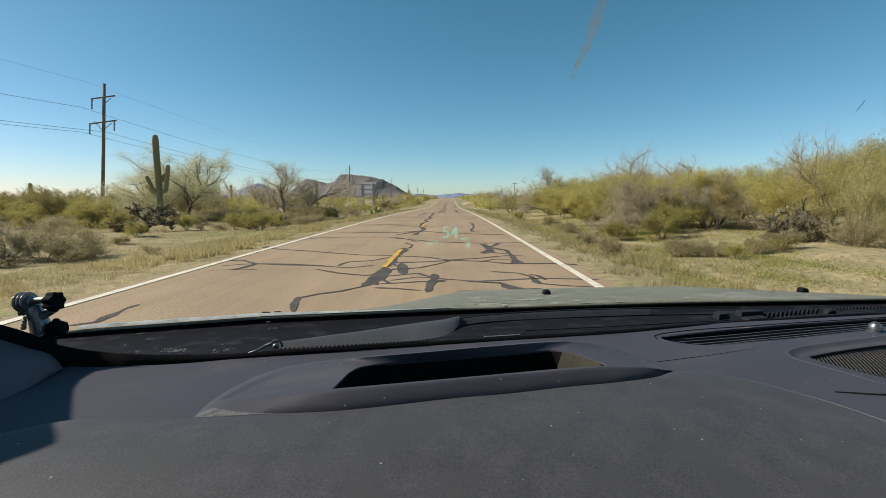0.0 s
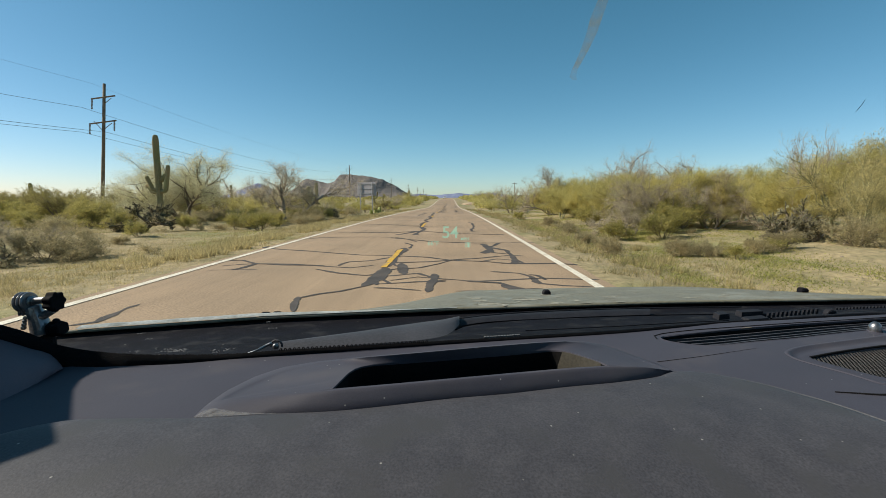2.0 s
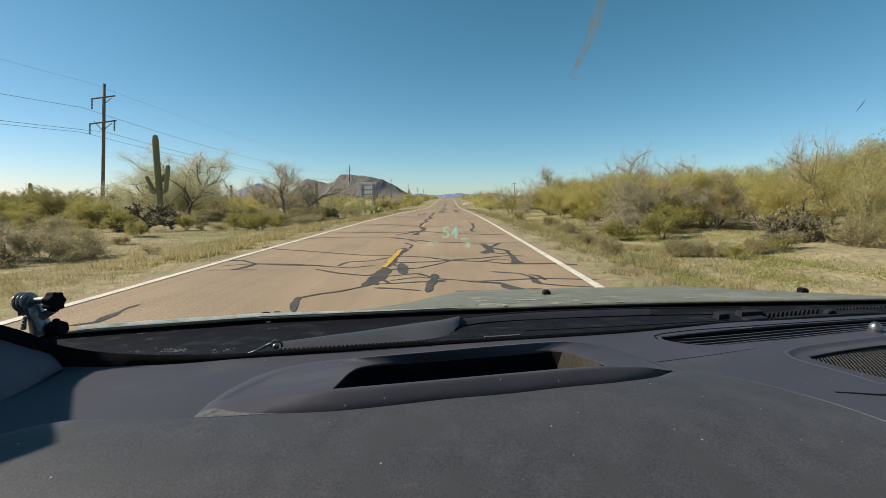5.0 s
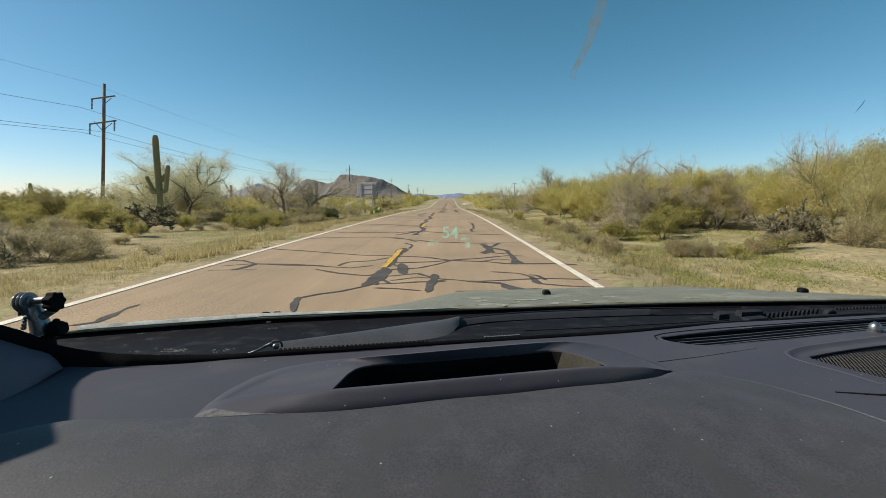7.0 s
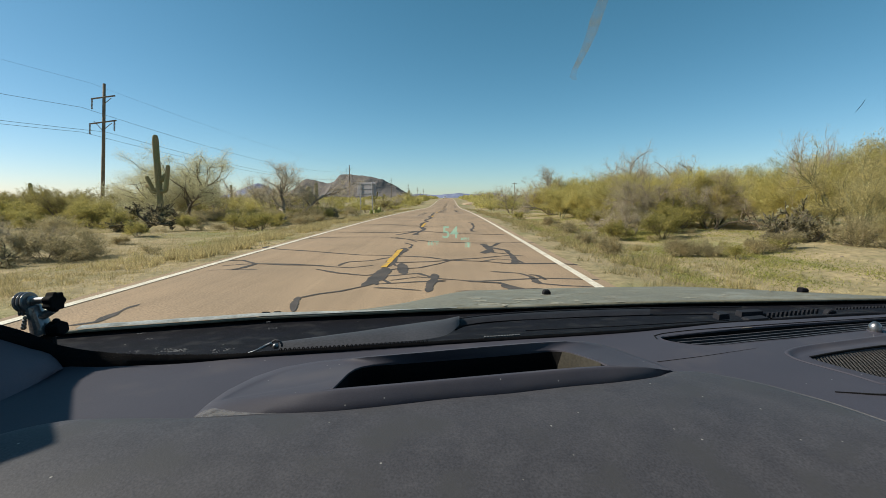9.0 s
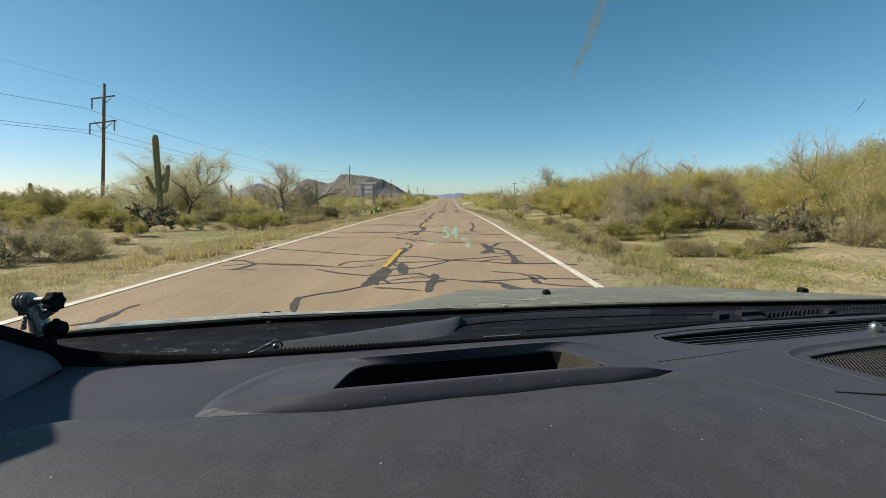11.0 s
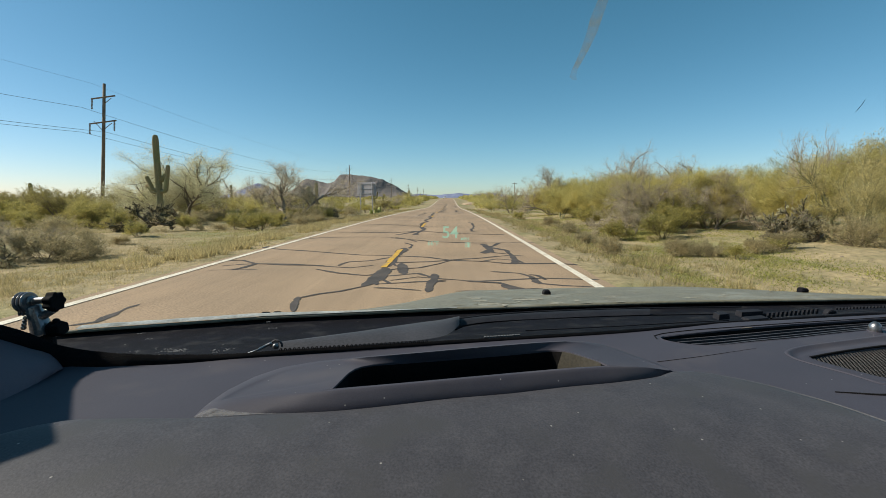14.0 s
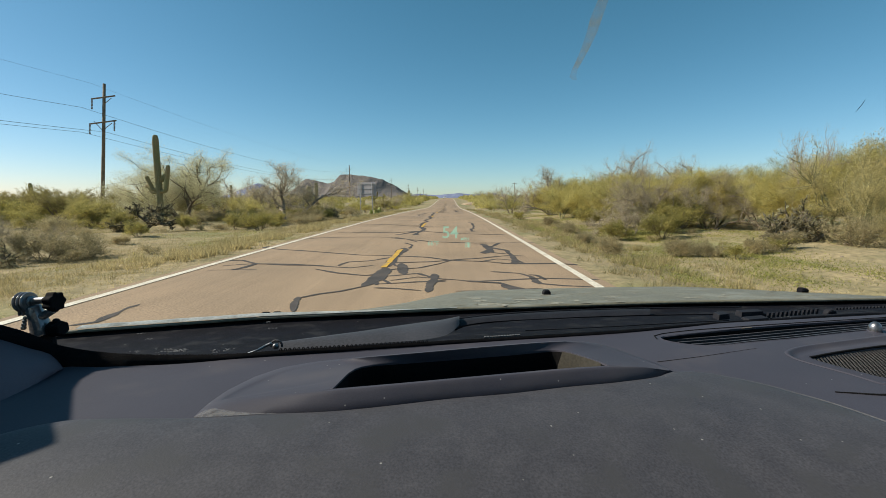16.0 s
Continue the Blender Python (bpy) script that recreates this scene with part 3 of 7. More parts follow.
# crown line of the instrument hood
RIDGE = [(-0.90, -0.12), (-0.50, 0.16), *[(-0.3348, 0.2832), (-0.3262, 0.2981), (-0.3128, 0.3103), (-0.2941, 0.3191), (-0.2616, 0.3222), (-0.2008, 0.3243), (-0.1588, 0.3299), (-0.0887, 0.3374), (-0.0443, 0.3479), (0.0027, 0.3605), (0.0524, 0.3705), (0.1055, 0.3847), (0.1614, 0.3972), (0.2019, 0.4110)], *[(0.2245, 0.4264), (0.2390, 0.4295), (0.2576, 0.4276), (0.2740, 0.4179), (0.2950, 0.4010), (0.3084, 0.3841), (0.3208, 0.3686), (0.3304, 0.3522), (0.3403, 0.3300)], (0.37, 0.27), (0.47, 0.10), (0.90, -0.10)]
BASE_LINE, RIDGE_LINE = bend(BASE, 400), bend(RIDGE, 400)


def base_y(x):
    return float(np.interp(x, BASE_LINE[:, 0], BASE_LINE[:, 1]))


def ridge_y(x):
    return float(np.interp(x, RIDGE_LINE[:, 0], RIDGE_LINE[:, 1]))


VENT = [(0.2777, 0.5680), (0.2814, 0.5587), (0.2898, 0.5510), (0.3038, 0.5435), (0.3227, 0.5395), (0.3453, 0.5419), (0.3883, 0.5535), (0.4496, 0.5680), (0.5480, 0.5963), (0.6204, 0.6171)] + [(1.0, 0.640), (1.0, 0.700)] + [(0.6712, 0.6695), (0.5982, 0.6529), (0.4985, 0.6322), (0.4019, 0.6087), (0.3098, 0.5829), (0.2843, 0.5740)]
SPEAKER = [(0.4210, 0.5022), (0.4568, 0.5160), (0.5044, 0.5316), (0.5501, 0.5448)] + [(0.75, 0.545), (0.78, 0.43)] + [(0.4507, 0.4424), (0.4441, 0.4526), (0.4343, 0.4680), (0.4271, 0.4811), (0.4204, 0.4959)]
SPEAKER_OUT = [(0.4048, 0.5172), (0.4208, 0.5284), (0.4494, 0.5402), (0.5166, 0.5609), (0.5873, 0.5831)] + [(0.80, 0.575), (0.84, 0.40)] + [(0.4317, 0.4228), (0.4203, 0.4523), (0.4075, 0.4725), (0.3974, 0.4929), (0.3989, 0.5075)]


def grown(poly, by):
    c = np.mean(np.asarray(poly), axis=0)
    return [(p[0] + by * (1 if p[0] > c[0] else -1) * 0.6, p[1] + by * (1 if p[1] > c[1] else -1)) for p in poly]


VENT_HOLE, SPEAKER_HOLE = grown(VENT, 0.0015), grown(SPEAKER_OUT, -0.0005)
# deck of the dashboard, open under the tray, the vent and the speaker
nx, ny = 700, 210
tray_hole = [(-0.1161, 0.3926), (-0.0967, 0.4688), (0.1342, 0.5337), (0.1771, 0.4596)]
verts, faces = [], []
across = [-0.85 + 2.3 * i / nx for i in range(nx + 1)]
base_at, ridge_at = [base_y(x) for x in across], [ridge_y(x) for x in across]
for j in range(ny + 1):
    for i, x in enumerate(across):
        y = 0.02 + (base_at[i] + 0.002 - 0.02) * j / ny
        verts.append((x, y, DECK))
for j in range(ny):
    for i in range(nx):
        q = (j * (nx + 1) + i, j * (nx + 1) + i + 1, (j + 1) * (nx + 1) + i + 1, (j + 1) * (nx + 1) + i)
        cx, cy = (verts[q[0]][0] + verts[q[2]][0]) / 2, (verts[q[0]][1] + verts[q[2]][1]) / 2
        if cy < float(ridge_at[i]) - 0.012 or (-0.2 < cx < 0.25 and inside(cx, cy, tray_hole)) or (cx > 0.2 and cy > 0.3 and (inside(cx, cy, VENT_HOLE) or inside(cx, cy, SPEAKER_HOLE))):
            continue
        faces.append(q)
dashboard = car_part("dashboard", mesh_of("dashboard", verts, faces, True), M_DASH, None, "dark grey grained plastic dashboard")

# padded hood in front, with a rounded crown that falls away towards the seat
nx = 240
prof = ((-0.0045, -0.010), (-0.0040, 0.002), (-0.0022, 0.0072), (0.0, 0.0090), (0.004, 0.0102), (0.012, 0.0110), (0.03, 0.0108), (0.055, 0.0092), (0.085, 0.0052), (0.115, -0.0015), (0.15, -0.012), (0.2, -0.032),
        (0.3, -0.085), (0.42, -0.16))
verts, faces = [], []
for d, h in prof:
    for i in range(nx + 1):
        x = -0.85 + 1.75 * i / nx
        calm = smooth01(d, 0.004, 0.09)
        verts.append((x, ridge_y(x) * (1 - calm) + float(np.interp(x, (-0.9, -0.3, 0.0, 0.2, 0.3, 0.4, 0.5, 0.9), (0.18, 0.312, 0.355, 0.385, 0.375, 0.31, 0.20, 0.0))) * calm - d,
                      DASH_Z + h - 0.003 * smooth01(x, 0.18, 0.26) * (1 - calm)))
faces = [(j * (nx + 1) + i, j * (nx + 1) + i + 1, (j + 1) * (nx + 1) + i + 1, (j + 1) * (nx + 1) + i) for j in range(len(prof) - 1) for i in range(nx)]
car_part("instrument_hood", mesh_of("instrument_hood", verts, faces, True), M_DASH_PAD, dashboard, "grained vinyl instrument hood")

# pale bead along the edge: worn dust and a painted highlight together
edge = bend([(0.2245, 0.4264), (0.2390, 0.4295), (0.2576, 0.4276), (0.2740, 0.4179), (0.2950, 0.4010), (0.3084, 0.3841), (0.3208, 0.3686), (0.3304, 0.3522), (0.3403, 0.3300)] + [(0.356, 0.30), (0.375, 0.26)], 60)
v, f = [], []
tubes([([(p[0], p[1] - 0.001, DASH_Z + 0.0036) for p in edge], 0.0022, 0.0052, 10)], v, f)
car_part("edge_bead", mesh_of("edge_bead", v, f, True), M_EDGE_PALE, dashboard, "dusty worn edge of the instrument hood with a painted highlight")


# projector tray: raised rim round a deep dark opening
def ring(lp, z):
    return [(p[0], p[1], z) for p in lp]


def along(pts, n):
    """n points at even steps along an open line, without its last point."""
    p = np.asarray(pts, float)
    d = np.concatenate([[0], np.cumsum(np.linalg.norm(np.diff(p, axis=0), axis=1))])
    t = np.linspace(0, d[-1], n, endpoint=False)
    return np.stack([np.interp(t, d, p[:, k]) for k in range(p.shape[1])], axis=1)


def four_sided(front, right, back, left):
    return np.concatenate([along(front + right[:1], 48), along(right + back[:1], 24), along(back + left[:1], 48), along(left + front[:1], 24)])


foot = four_sided([(-0.1257, 0.3377, 1.1860), (-0.0898, 0.3415, 1.1860), (-0.0448, 0.3520, 1.1860), (0.0027, 0.3641, 1.1860), (0.0530, 0.3747, 1.1860), (0.1066, 0.3883, 1.1860), (0.1632, 0.4015, 1.1860), (0.2053, 0.4176, 1.1850)], [(0.2278, 0.4316, 1.1840), (0.2329, 0.4716, 1.1770), (0.2204, 0.4976, 1.1760), (0.2088, 0.5184, 1.1760), (0.1917, 0.5441, 1.1760)],
                  [(0.1707, 0.5504, 1.1760), (0.1490, 0.5501, 1.1760), (0.1116, 0.5441, 1.1760), (0.0386, 0.5261, 1.1760), (-0.0300, 0.5072, 1.1760), (-0.0944, 0.4905, 1.1760)], [(-0.1251, 0.4820, 1.1760), (-0.1496, 0.4773, 1.1760), (-0.1819, 0.4610, 1.1760), (-0.2013, 0.4347, 1.1760), (-0.2125, 0.3988, 1.1770), (-0.2120, 0.3639, 1.1800), (-0.2039, 0.3301, 1.1860), (-0.1783, 0.3323, 1.1860), (-0.1521, 0.3350, 1.1860)])
crest = four_sided([(-0.1177, 0.3502, 1.1980), (-0.0977, 0.3516, 1.1995), (-0.0459, 0.3624, 1.2000), (0.0028, 0.3737, 1.2000), (0.0542, 0.3857, 1.2000), (0.1087, 0.3984, 1.2000), (0.1532, 0.4092, 1.1990), (0.1886, 0.4185, 1.1955)], [(0.2183, 0.4243, 1.1890), (0.2147, 0.4567, 1.1840), (0.1997, 0.4793, 1.1840), (0.1808, 0.5015, 1.1860)],
                   [(0.1544, 0.4976, 1.1930), (0.1325, 0.4893, 1.1970), (0.0981, 0.4780, 1.1990), (0.0337, 0.4593, 1.2000), (-0.0262, 0.4428, 1.2000), (-0.0845, 0.4388, 1.1960)], [(-0.1140, 0.4462, 1.1900), (-0.1425, 0.4449, 1.1860), (-0.1698, 0.4300, 1.1830), (-0.1886, 0.4006, 1.1820), (-0.1956, 0.3744, 1.1840), (-0.1964, 0.3602, 1.1860), (-0.1864, 0.3584, 1.1890), (-0.1554, 0.3546, 1.1935)])
mouth = four_sided([(-0.0987, 0.3554, 1.1995), (-0.0463, 0.3658, 1.2000), (0.0028, 0.3774, 1.2000), (0.0548, 0.3896, 1.2000), (0.1098, 0.4025, 1.2000)], [(0.1554, 0.4153, 1.1980), (0.1514, 0.4276, 1.1970), (0.1435, 0.4420, 1.1960), (0.1356, 0.4590, 1.1940)],
                   [(0.1275, 0.4696, 1.1930), (0.1196, 0.4754, 1.1920), (0.1140, 0.4778, 1.1910), (0.0653, 0.4673, 1.1900), (0.0033, 0.4527, 1.1900), (-0.0554, 0.4398, 1.1900), (-0.0780, 0.4348, 1.1900)], [(-0.0881, 0.4268, 1.1910), (-0.0931, 0.4183, 1.1920), (-0.0962, 0.4027, 1.1940), (-0.0975, 0.3775, 1.1970)])
drop = np.array([0, 0, 1.0])
low = mouth.copy()
low[:, 2] = 1.10
core = mouth.mean(0) * np.array([1, 1, 0])
tray = car_part("tray_rim", loops_mesh("tray_rim", [foot - drop * 0.006, foot, foot * 0.6 + crest * 0.4 + drop * 0.0012, foot * 0.25 + crest * 0.75 + drop * 0.0012, foot * 0.06 + crest * 0.94 + drop * 0.0005, crest,
                                                   crest * 0.9 + mouth * 0.1, crest * 0.5 + mouth * 0.5, crest * 0.1 + mouth * 0.9, mouth - drop * 0.0004, mouth * 0.998 + (core + mouth[:, 2:] * drop) * 0.002 - drop * 0.0022], smooth=True),
                M_DASH, dashboard, "raised rim of the projector opening")
crisp(tray, 50)
# sun highlight on the rim's tip, painted as a pale film with its dust
upper = along([(-0.2018, 0.3282, 1.1875), (-0.1993, 0.3360, 1.1885), (-0.1928, 0.3394, 1.1895), (-0.1813, 0.3351, 1.1905), (-0.1686, 0.3315, 1.1905), (-0.1536, 0.3304, 1.1900), (-0.1322, 0.3312, 1.1900)], 24)
lower = along([(-0.1989, 0.3235, 1.1895), (-0.1922, 0.3235, 1.1900), (-0.1842, 0.3235, 1.1905), (-0.1756, 0.3240, 1.1908), (-0.1656, 0.3255, 1.1908), (-0.1525, 0.3281, 1.1905), (-0.1321, 0.3308, 1.1900)], 24)
verts = [tuple(p * (1 - u) + q * u) for p, q in zip(upper, lower) for u in (0, 0.35, 0.7, 1.0)]
faces = [(i * 4 + j, i * 4 + 4 + j, i * 4 + 5 + j, i * 4 + 1 + j) for i in range(23) for j in range(3)]
car_part("dust_film", mesh_of("dust_film", verts, faces, True), M_FILM, dashboard, "pale dust and painted sun highlight at the tip of the rim")
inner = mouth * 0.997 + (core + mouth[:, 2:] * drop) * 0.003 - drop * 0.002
# the well's deep shade is put into its black colour
car_part("tray_well", loops_mesh("tray_well", [inner, inner * 0.5 + low * 0.5, low], cap_last=True), M_DASH_DARK, dashboard, "deep projector well, black with painted shade")
# end plate in a lighter brown: sunlight painted on the well's wall
end = along([(0.1561, 0.4217, 1.1955), (0.1493, 0.4330, 1.1955), (0.1401, 0.4498, 1.1940), (0.1316, 0.4662, 1.1920), (0.1248, 0.4734, 1.1910), (0.1214, 0.4770, 1.1900)], 18)
loops = [[tuple(p - np.array([o, o * 0.3, 0])) for p in end] + [(p[0] - o - 0.004, p[1] - o * 0.3, 1.13) for p in end[::-1]] for o in (0.0006, 0.0016)]
crisp(car_part("well_end", loops_mesh("well_end", loops, True, True), M_WELL, dashboard, "end wall of the projector well, brown with painted sunlight"), 40)

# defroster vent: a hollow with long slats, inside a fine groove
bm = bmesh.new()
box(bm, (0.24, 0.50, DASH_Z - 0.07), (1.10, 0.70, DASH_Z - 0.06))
car_part("vent_floor", bm, M_DASH_DARK, dashboard, "floor under the defroster vent, painted dark as shade")
lip = resample(rounded(VENT, 0.006), 160)
cen = lip.mean(0)
car_part("vent_rim", loops_mesh("vent_rim", [ring(lip + (lip - cen) * np.array([0.010, 0.05]), DECK - 0.0003), ring(lip + (lip - cen) * np.array([0.003, 0.012]), DECK + 0.0006),
                                            ring(lip, DECK), ring(lip - (lip - cen) * 0.004, DECK - 0.05)]), M_DASH, dashboard)
# dark skin inside the rim's wall: the vent's shade as colour
car_part("vent_wall", loops_mesh("vent_wall", [ring(lip - (lip - cen) * 0.0045, DECK - 0.002), ring(lip - (lip - cen) * 0.006, DECK - 0.05)]), M_DASH_DARK, dashboard, "wall of the defroster vent, painted dark as shade")
for line in ([(0.2932, 0.5763), (0.3425, 0.5866), (0.3967, 0.5999), (0.4945, 0.6264), (0.5967, 0.6506), (0.6676, 0.6651)] + [(1.0, 0.672)],
             [(0.3020, 0.5672), (0.3357, 0.5746), (0.3887, 0.5873), (0.4841, 0.6127), (0.5863, 0.6388), (0.6571, 0.6544)] + [(1.0, 0.662)],
             [(0.3156, 0.5594), (0.3454, 0.5655), (0.3810, 0.5752), (0.4742, 0.5997), (0.5762, 0.6275), (0.6470, 0.6440)] + [(1.0, 0.652)],
             [(0.3358, 0.5553), (0.3567, 0.5600), (0.4028, 0.5743), (0.4669, 0.5901), (0.5689, 0.6192), (0.6414, 0.6382)] + [(1.0, 0.645)]):
    loops = [[(x, y - 0.0012, DECK - 0.019), (x, y + 0.0012, DECK - 0.019), (x, y + 0.0012, DECK - 0.005), (x, y - 0.0012, DECK - 0.005)] for x, y in bend(line, 24)]
    car_part("vent_slat", loops_mesh("vent_slat", loops, True, True), M_COWL_GREY, dashboard)


def groove(name, line, r0, r1, label, z=DECK + 0.0002):
    v, f = [], []
    tubes([([(p[0], p[1], z) for p in bend(line, 40)], r0, r1, 6)], v, f)
    car_part(name, mesh_of(name, v, f, True), M_DASH_DARK, dashboard, label)


groove("seam", [(0.2720, 0.5621), (0.2695, 0.5679), (0.2735, 0.5751), (0.2838, 0.5826), (0.3163, 0.5956), (0.4080, 0.6183), (0.5041, 0.6396), (0.6037, 0.6591), (0.6750, 0.6734)] + [(0.9, 0.705)], 0.0008, 0.0009, "dark groove round the defroster vent")
groove("seam", [(0.2346, 0.4818), (0.2622, 0.4901), (0.3014, 0.5024), (0.3437, 0.5173), (0.3792, 0.5298)], 0.0004, 0.0001, "dark panel seam")

# loudspeaker grille
def by_angle(poly, c, n):
    """Points of an outline at even angles about c."""
    p = resample(poly, 1500) - c
    a = np.arctan2(p[:, 1] * 2.2, p[:, 0])
    order = np.argsort(a)
    a, p = a[order], p[order]
    want = np.linspace(-math.pi, math.pi, n, endpoint=False)
    return np.stack([np.interp(want, a, p[:, k], period=2 * math.pi) for k in (0, 1)], axis=1) + c


cen = np.array([0.60, 0.487])
lip = by_angle(rounded(SPEAKER, 0.008), cen, 160)
lip_line = [(float(p[0]), float(p[1])) for p in lip]
out = by_angle(rounded(SPEAKER_OUT, 0.01), cen, 160)
car_part("speaker_rim", loops_mesh("speaker_rim", [[(p[0], p[1], DECK + h) for p in out * (1 - k) + lip * k] for k, h in ((-0.07, -0.0004), (-0.035, 0.0007), (0.04, 0.0009), (0.10, 0.0005), (0.18, -0.0022), (0.5, -0.0020), (0.92, -0.0006), (1.0, -0.0012))]
                                                 + [ring(lip - (lip - cen) * 0.02, DECK - 0.02)], smooth=True), M_DASH, dashboard, "moulded rim of the loudspeaker")
verts, faces = [], []
for i in range(98):
    for j in range(58):
        x, y = 0.385 + 0.0041 * i + 0.00205 * (j % 2), 0.360 + 0.0037 * j
        if inside(x, y, lip_line):
            b = len(verts)
            z = DECK - 0.005 + 0.003 * math.sin(max(0, min(1, (y - 0.40) / 0.16)) * math.pi)
            for dx, dy, dz in ((-0.0017, -0.0006, -0.001), (0.0004, -0.0010, -0.001), (0.0017, 0.0006, -0.001), (-0.0004, 0.0010, -0.001), (0.0, 0.0, 0.0004)):
                verts.append((x + dx, y + dy, z + dz))
            faces += [(b, b + 1, b + 4), (b + 1, b + 2, b + 4), (b + 2, b + 3, b + 4), (b + 3, b, b + 4)]
tagged(car_part("speaker_mesh", mesh_of("speaker_mesh", verts, faces), M_MESH, dashboard, "grey woven speaker mesh"), kind="stuff")
bm = bmesh.new()
box(bm, (0.375, 0.36, DASH_Z - 0.03), (0.85, 0.58, DASH_Z - 0.013))
car_part("speaker_floor", bm, M_DASH_DARK, dashboard, "black cavity under the speaker mesh")
groove("seam", [(0.4209, 0.5013), (0.4559, 0.5150), (0.5038, 0.5310), (0.5495, 0.5441)] + [(0.72, 0.545)], 0.0014, 0.0014, "dark gap along the speaker mesh", DECK - 0.001)

# light sensor, and further on a soft shadow drawn as a dark line
at = (0.5903, 0.6021, 1.1760)
bm = bmesh.new()
bmesh.ops.create_uvsphere(bm, u_segments=28, v_segments=18, radius=0.0090, matrix=Matrix.Translation((at[0], at[1], DECK + 0.0036)) @ Matrix.Diagonal((0.84, 0.84, 1.12, 1)))
sensor = car_part("light_sensor", bm, M_NUT, dashboard, "glossy domed light sensor")
sensor.data.polygons.foreach_set("use_smooth", [True] * len(sensor.data.polygons))
bm = bmesh.new()
rod(bm, (at[0], at[1], DECK - 0.001), (at[0], at[1], DECK + 0.0012), 0.0090, 0.0084, 28)
car_part("sensor_collar", bm, M_DASH, sensor)
# thin black tube on the deck in place of a soft shadow
groove("slot", [(0.3676, 0.4060), (0.3826, 0.4038), (0.3985, 0.4010), (0.4252, 0.3990)] + [(0.48, 0.38)], 0.0006, 0.0022, "narrow dark line, a painted soft shadow", DECK + 0.0004)


def tube_part(name, pts, r0, r1, mat, parent=None, label="", sides=16, squash=None):
    v, f = [], []
    tubes([(pts, r0, r1, sides)], v, f)
    if squash:
        c = np.mean(np.asarray(pts), axis=0)
        v = [tuple(c[i] + (p[i] - c[i]) * squash[i] for i in range(3)) for p in v]
    return car_part(name, mesh_of(name, v, f, True), mat, parent, label)


# windscreen frame: pillars, black gasket, roof
RAKE = math.tan(radians(30))


def glass_z(x, y):
    return 1.175 + (base_y(x) + 0.015 - y) * RAKE


WIN_TOP = -0.42
# trim at the pillar's foot: a bulging wedge between gasket and deck
rows = [bend([(-0.4200, 0.4560, 1.1760), (-0.4312, 0.4580, 1.1880), (-0.4602, 0.4600, 1.1967), (-0.4851, 0.4550, 1.2078)] + [(-0.56, 0.42, 1.245), (-0.68, 0.34, 1.29)], 30),
        bend([(-0.4173, 0.4530, 1.1769), (-0.4217, 0.4440, 1.1870), (-0.4349, 0.4320, 1.1928), (-0.4502, 0.4200, 1.1990)] + [(-0.52, 0.38, 1.225), (-0.64, 0.30, 1.27)], 30),
        bend([(-0.4145, 0.4500, 1.1778), (-0.4093, 0.4260, 1.1827), (-0.4143, 0.4080, 1.1854), (-0.4207, 0.3900, 1.1886)] + [(-0.48, 0.34, 1.20), (-0.60, 0.26, 1.24)], 30),
        bend([(-0.4232, 0.4594, 1.1740), (-0.4097, 0.4077, 1.1740), (-0.4065, 0.3745, 1.1740)] + [(-0.42, 0.29, 1.174), (-0.55, 0.18, 1.174)], 30)]
verts = [tuple(rw[i]) for rw in rows for i in range(30)]
faces = [(j * 30 + i, j * 30 + i + 1, (j + 1) * 30 + i + 1, (j + 1) * 30 + i) for j in range(3) for i in range(29)]
car_part("pillar_foot", mesh_of("pillar_foot", verts, faces, True), M_TRIM, None, "grey plastic trim at the windscreen pillar's foot")
for mirror in (1, -1):
    line = [(-0.62, 0.30, 1.30, 0.030), (-0.66, 0.20, 1.335, 0.030), (-0.68, -0.10, 1.52, 0.032), (-0.62, -0.43, 1.70, 0.034)]
    k = len(line)
    fine = np.array([[np.interp(t, range(k), [p[c] for p in line]) for c in range(4)] for t in np.linspace(0, k - 1, 24)])
    if mirror < 0:
        fine[:, 0] = 0.84 - fine[:, 0]
        fine[:, 1] += 0.05
    v, f = [], []
    tubes([(fine[:, :3], 1.0, 1.0, 16)], v, f)
    v = [tuple(fine[i // 16, :3] + (np.array(p) - fine[i // 16, :3]) * fine[i // 16, 3]) for i, p in enumerate(v)]
    car_part("pillar", mesh_of("pillar", v, f, True), M_TRIM, None, "grey plastic windscreen pillar trim")

# black gasket: a band that stands along the foot of the glass, with a toothed upper edge
low_line = [(-0.70, 0.34, 1.292), (-0.57, 0.425, 1.247)] + [(-0.4874, 0.4570, 1.2059), (-0.4624, 0.4620, 1.1947), (-0.4332, 0.4600, 1.1860), (-0.4220, 0.4580, 1.1739), (-0.3998, 0.4672, 1.1704), (-0.3550, 0.4712, 1.1703), (-0.3043, 0.4774, 1.1708), (-0.2556, 0.4835, 1.1734), (-0.1950, 0.4957, 1.1749), (-0.1319, 0.5090, 1.1752), (-0.0658, 0.5243, 1.1747), (0.0039, 0.5396, 1.1744), (0.0774, 0.5559, 1.1741), (0.1545, 0.5712, 1.1744), (0.2360, 0.5885, 1.1743), (0.3263, 0.6151, 1.1745), (0.4257, 0.6457, 1.1730), (0.5247, 0.6661, 1.1719), (0.6321, 0.6905, 1.1705), (0.7093, 0.7079, 1.1692)] + [(1.0, 0.747, 1.176), (1.45, 0.712, 1.176)]
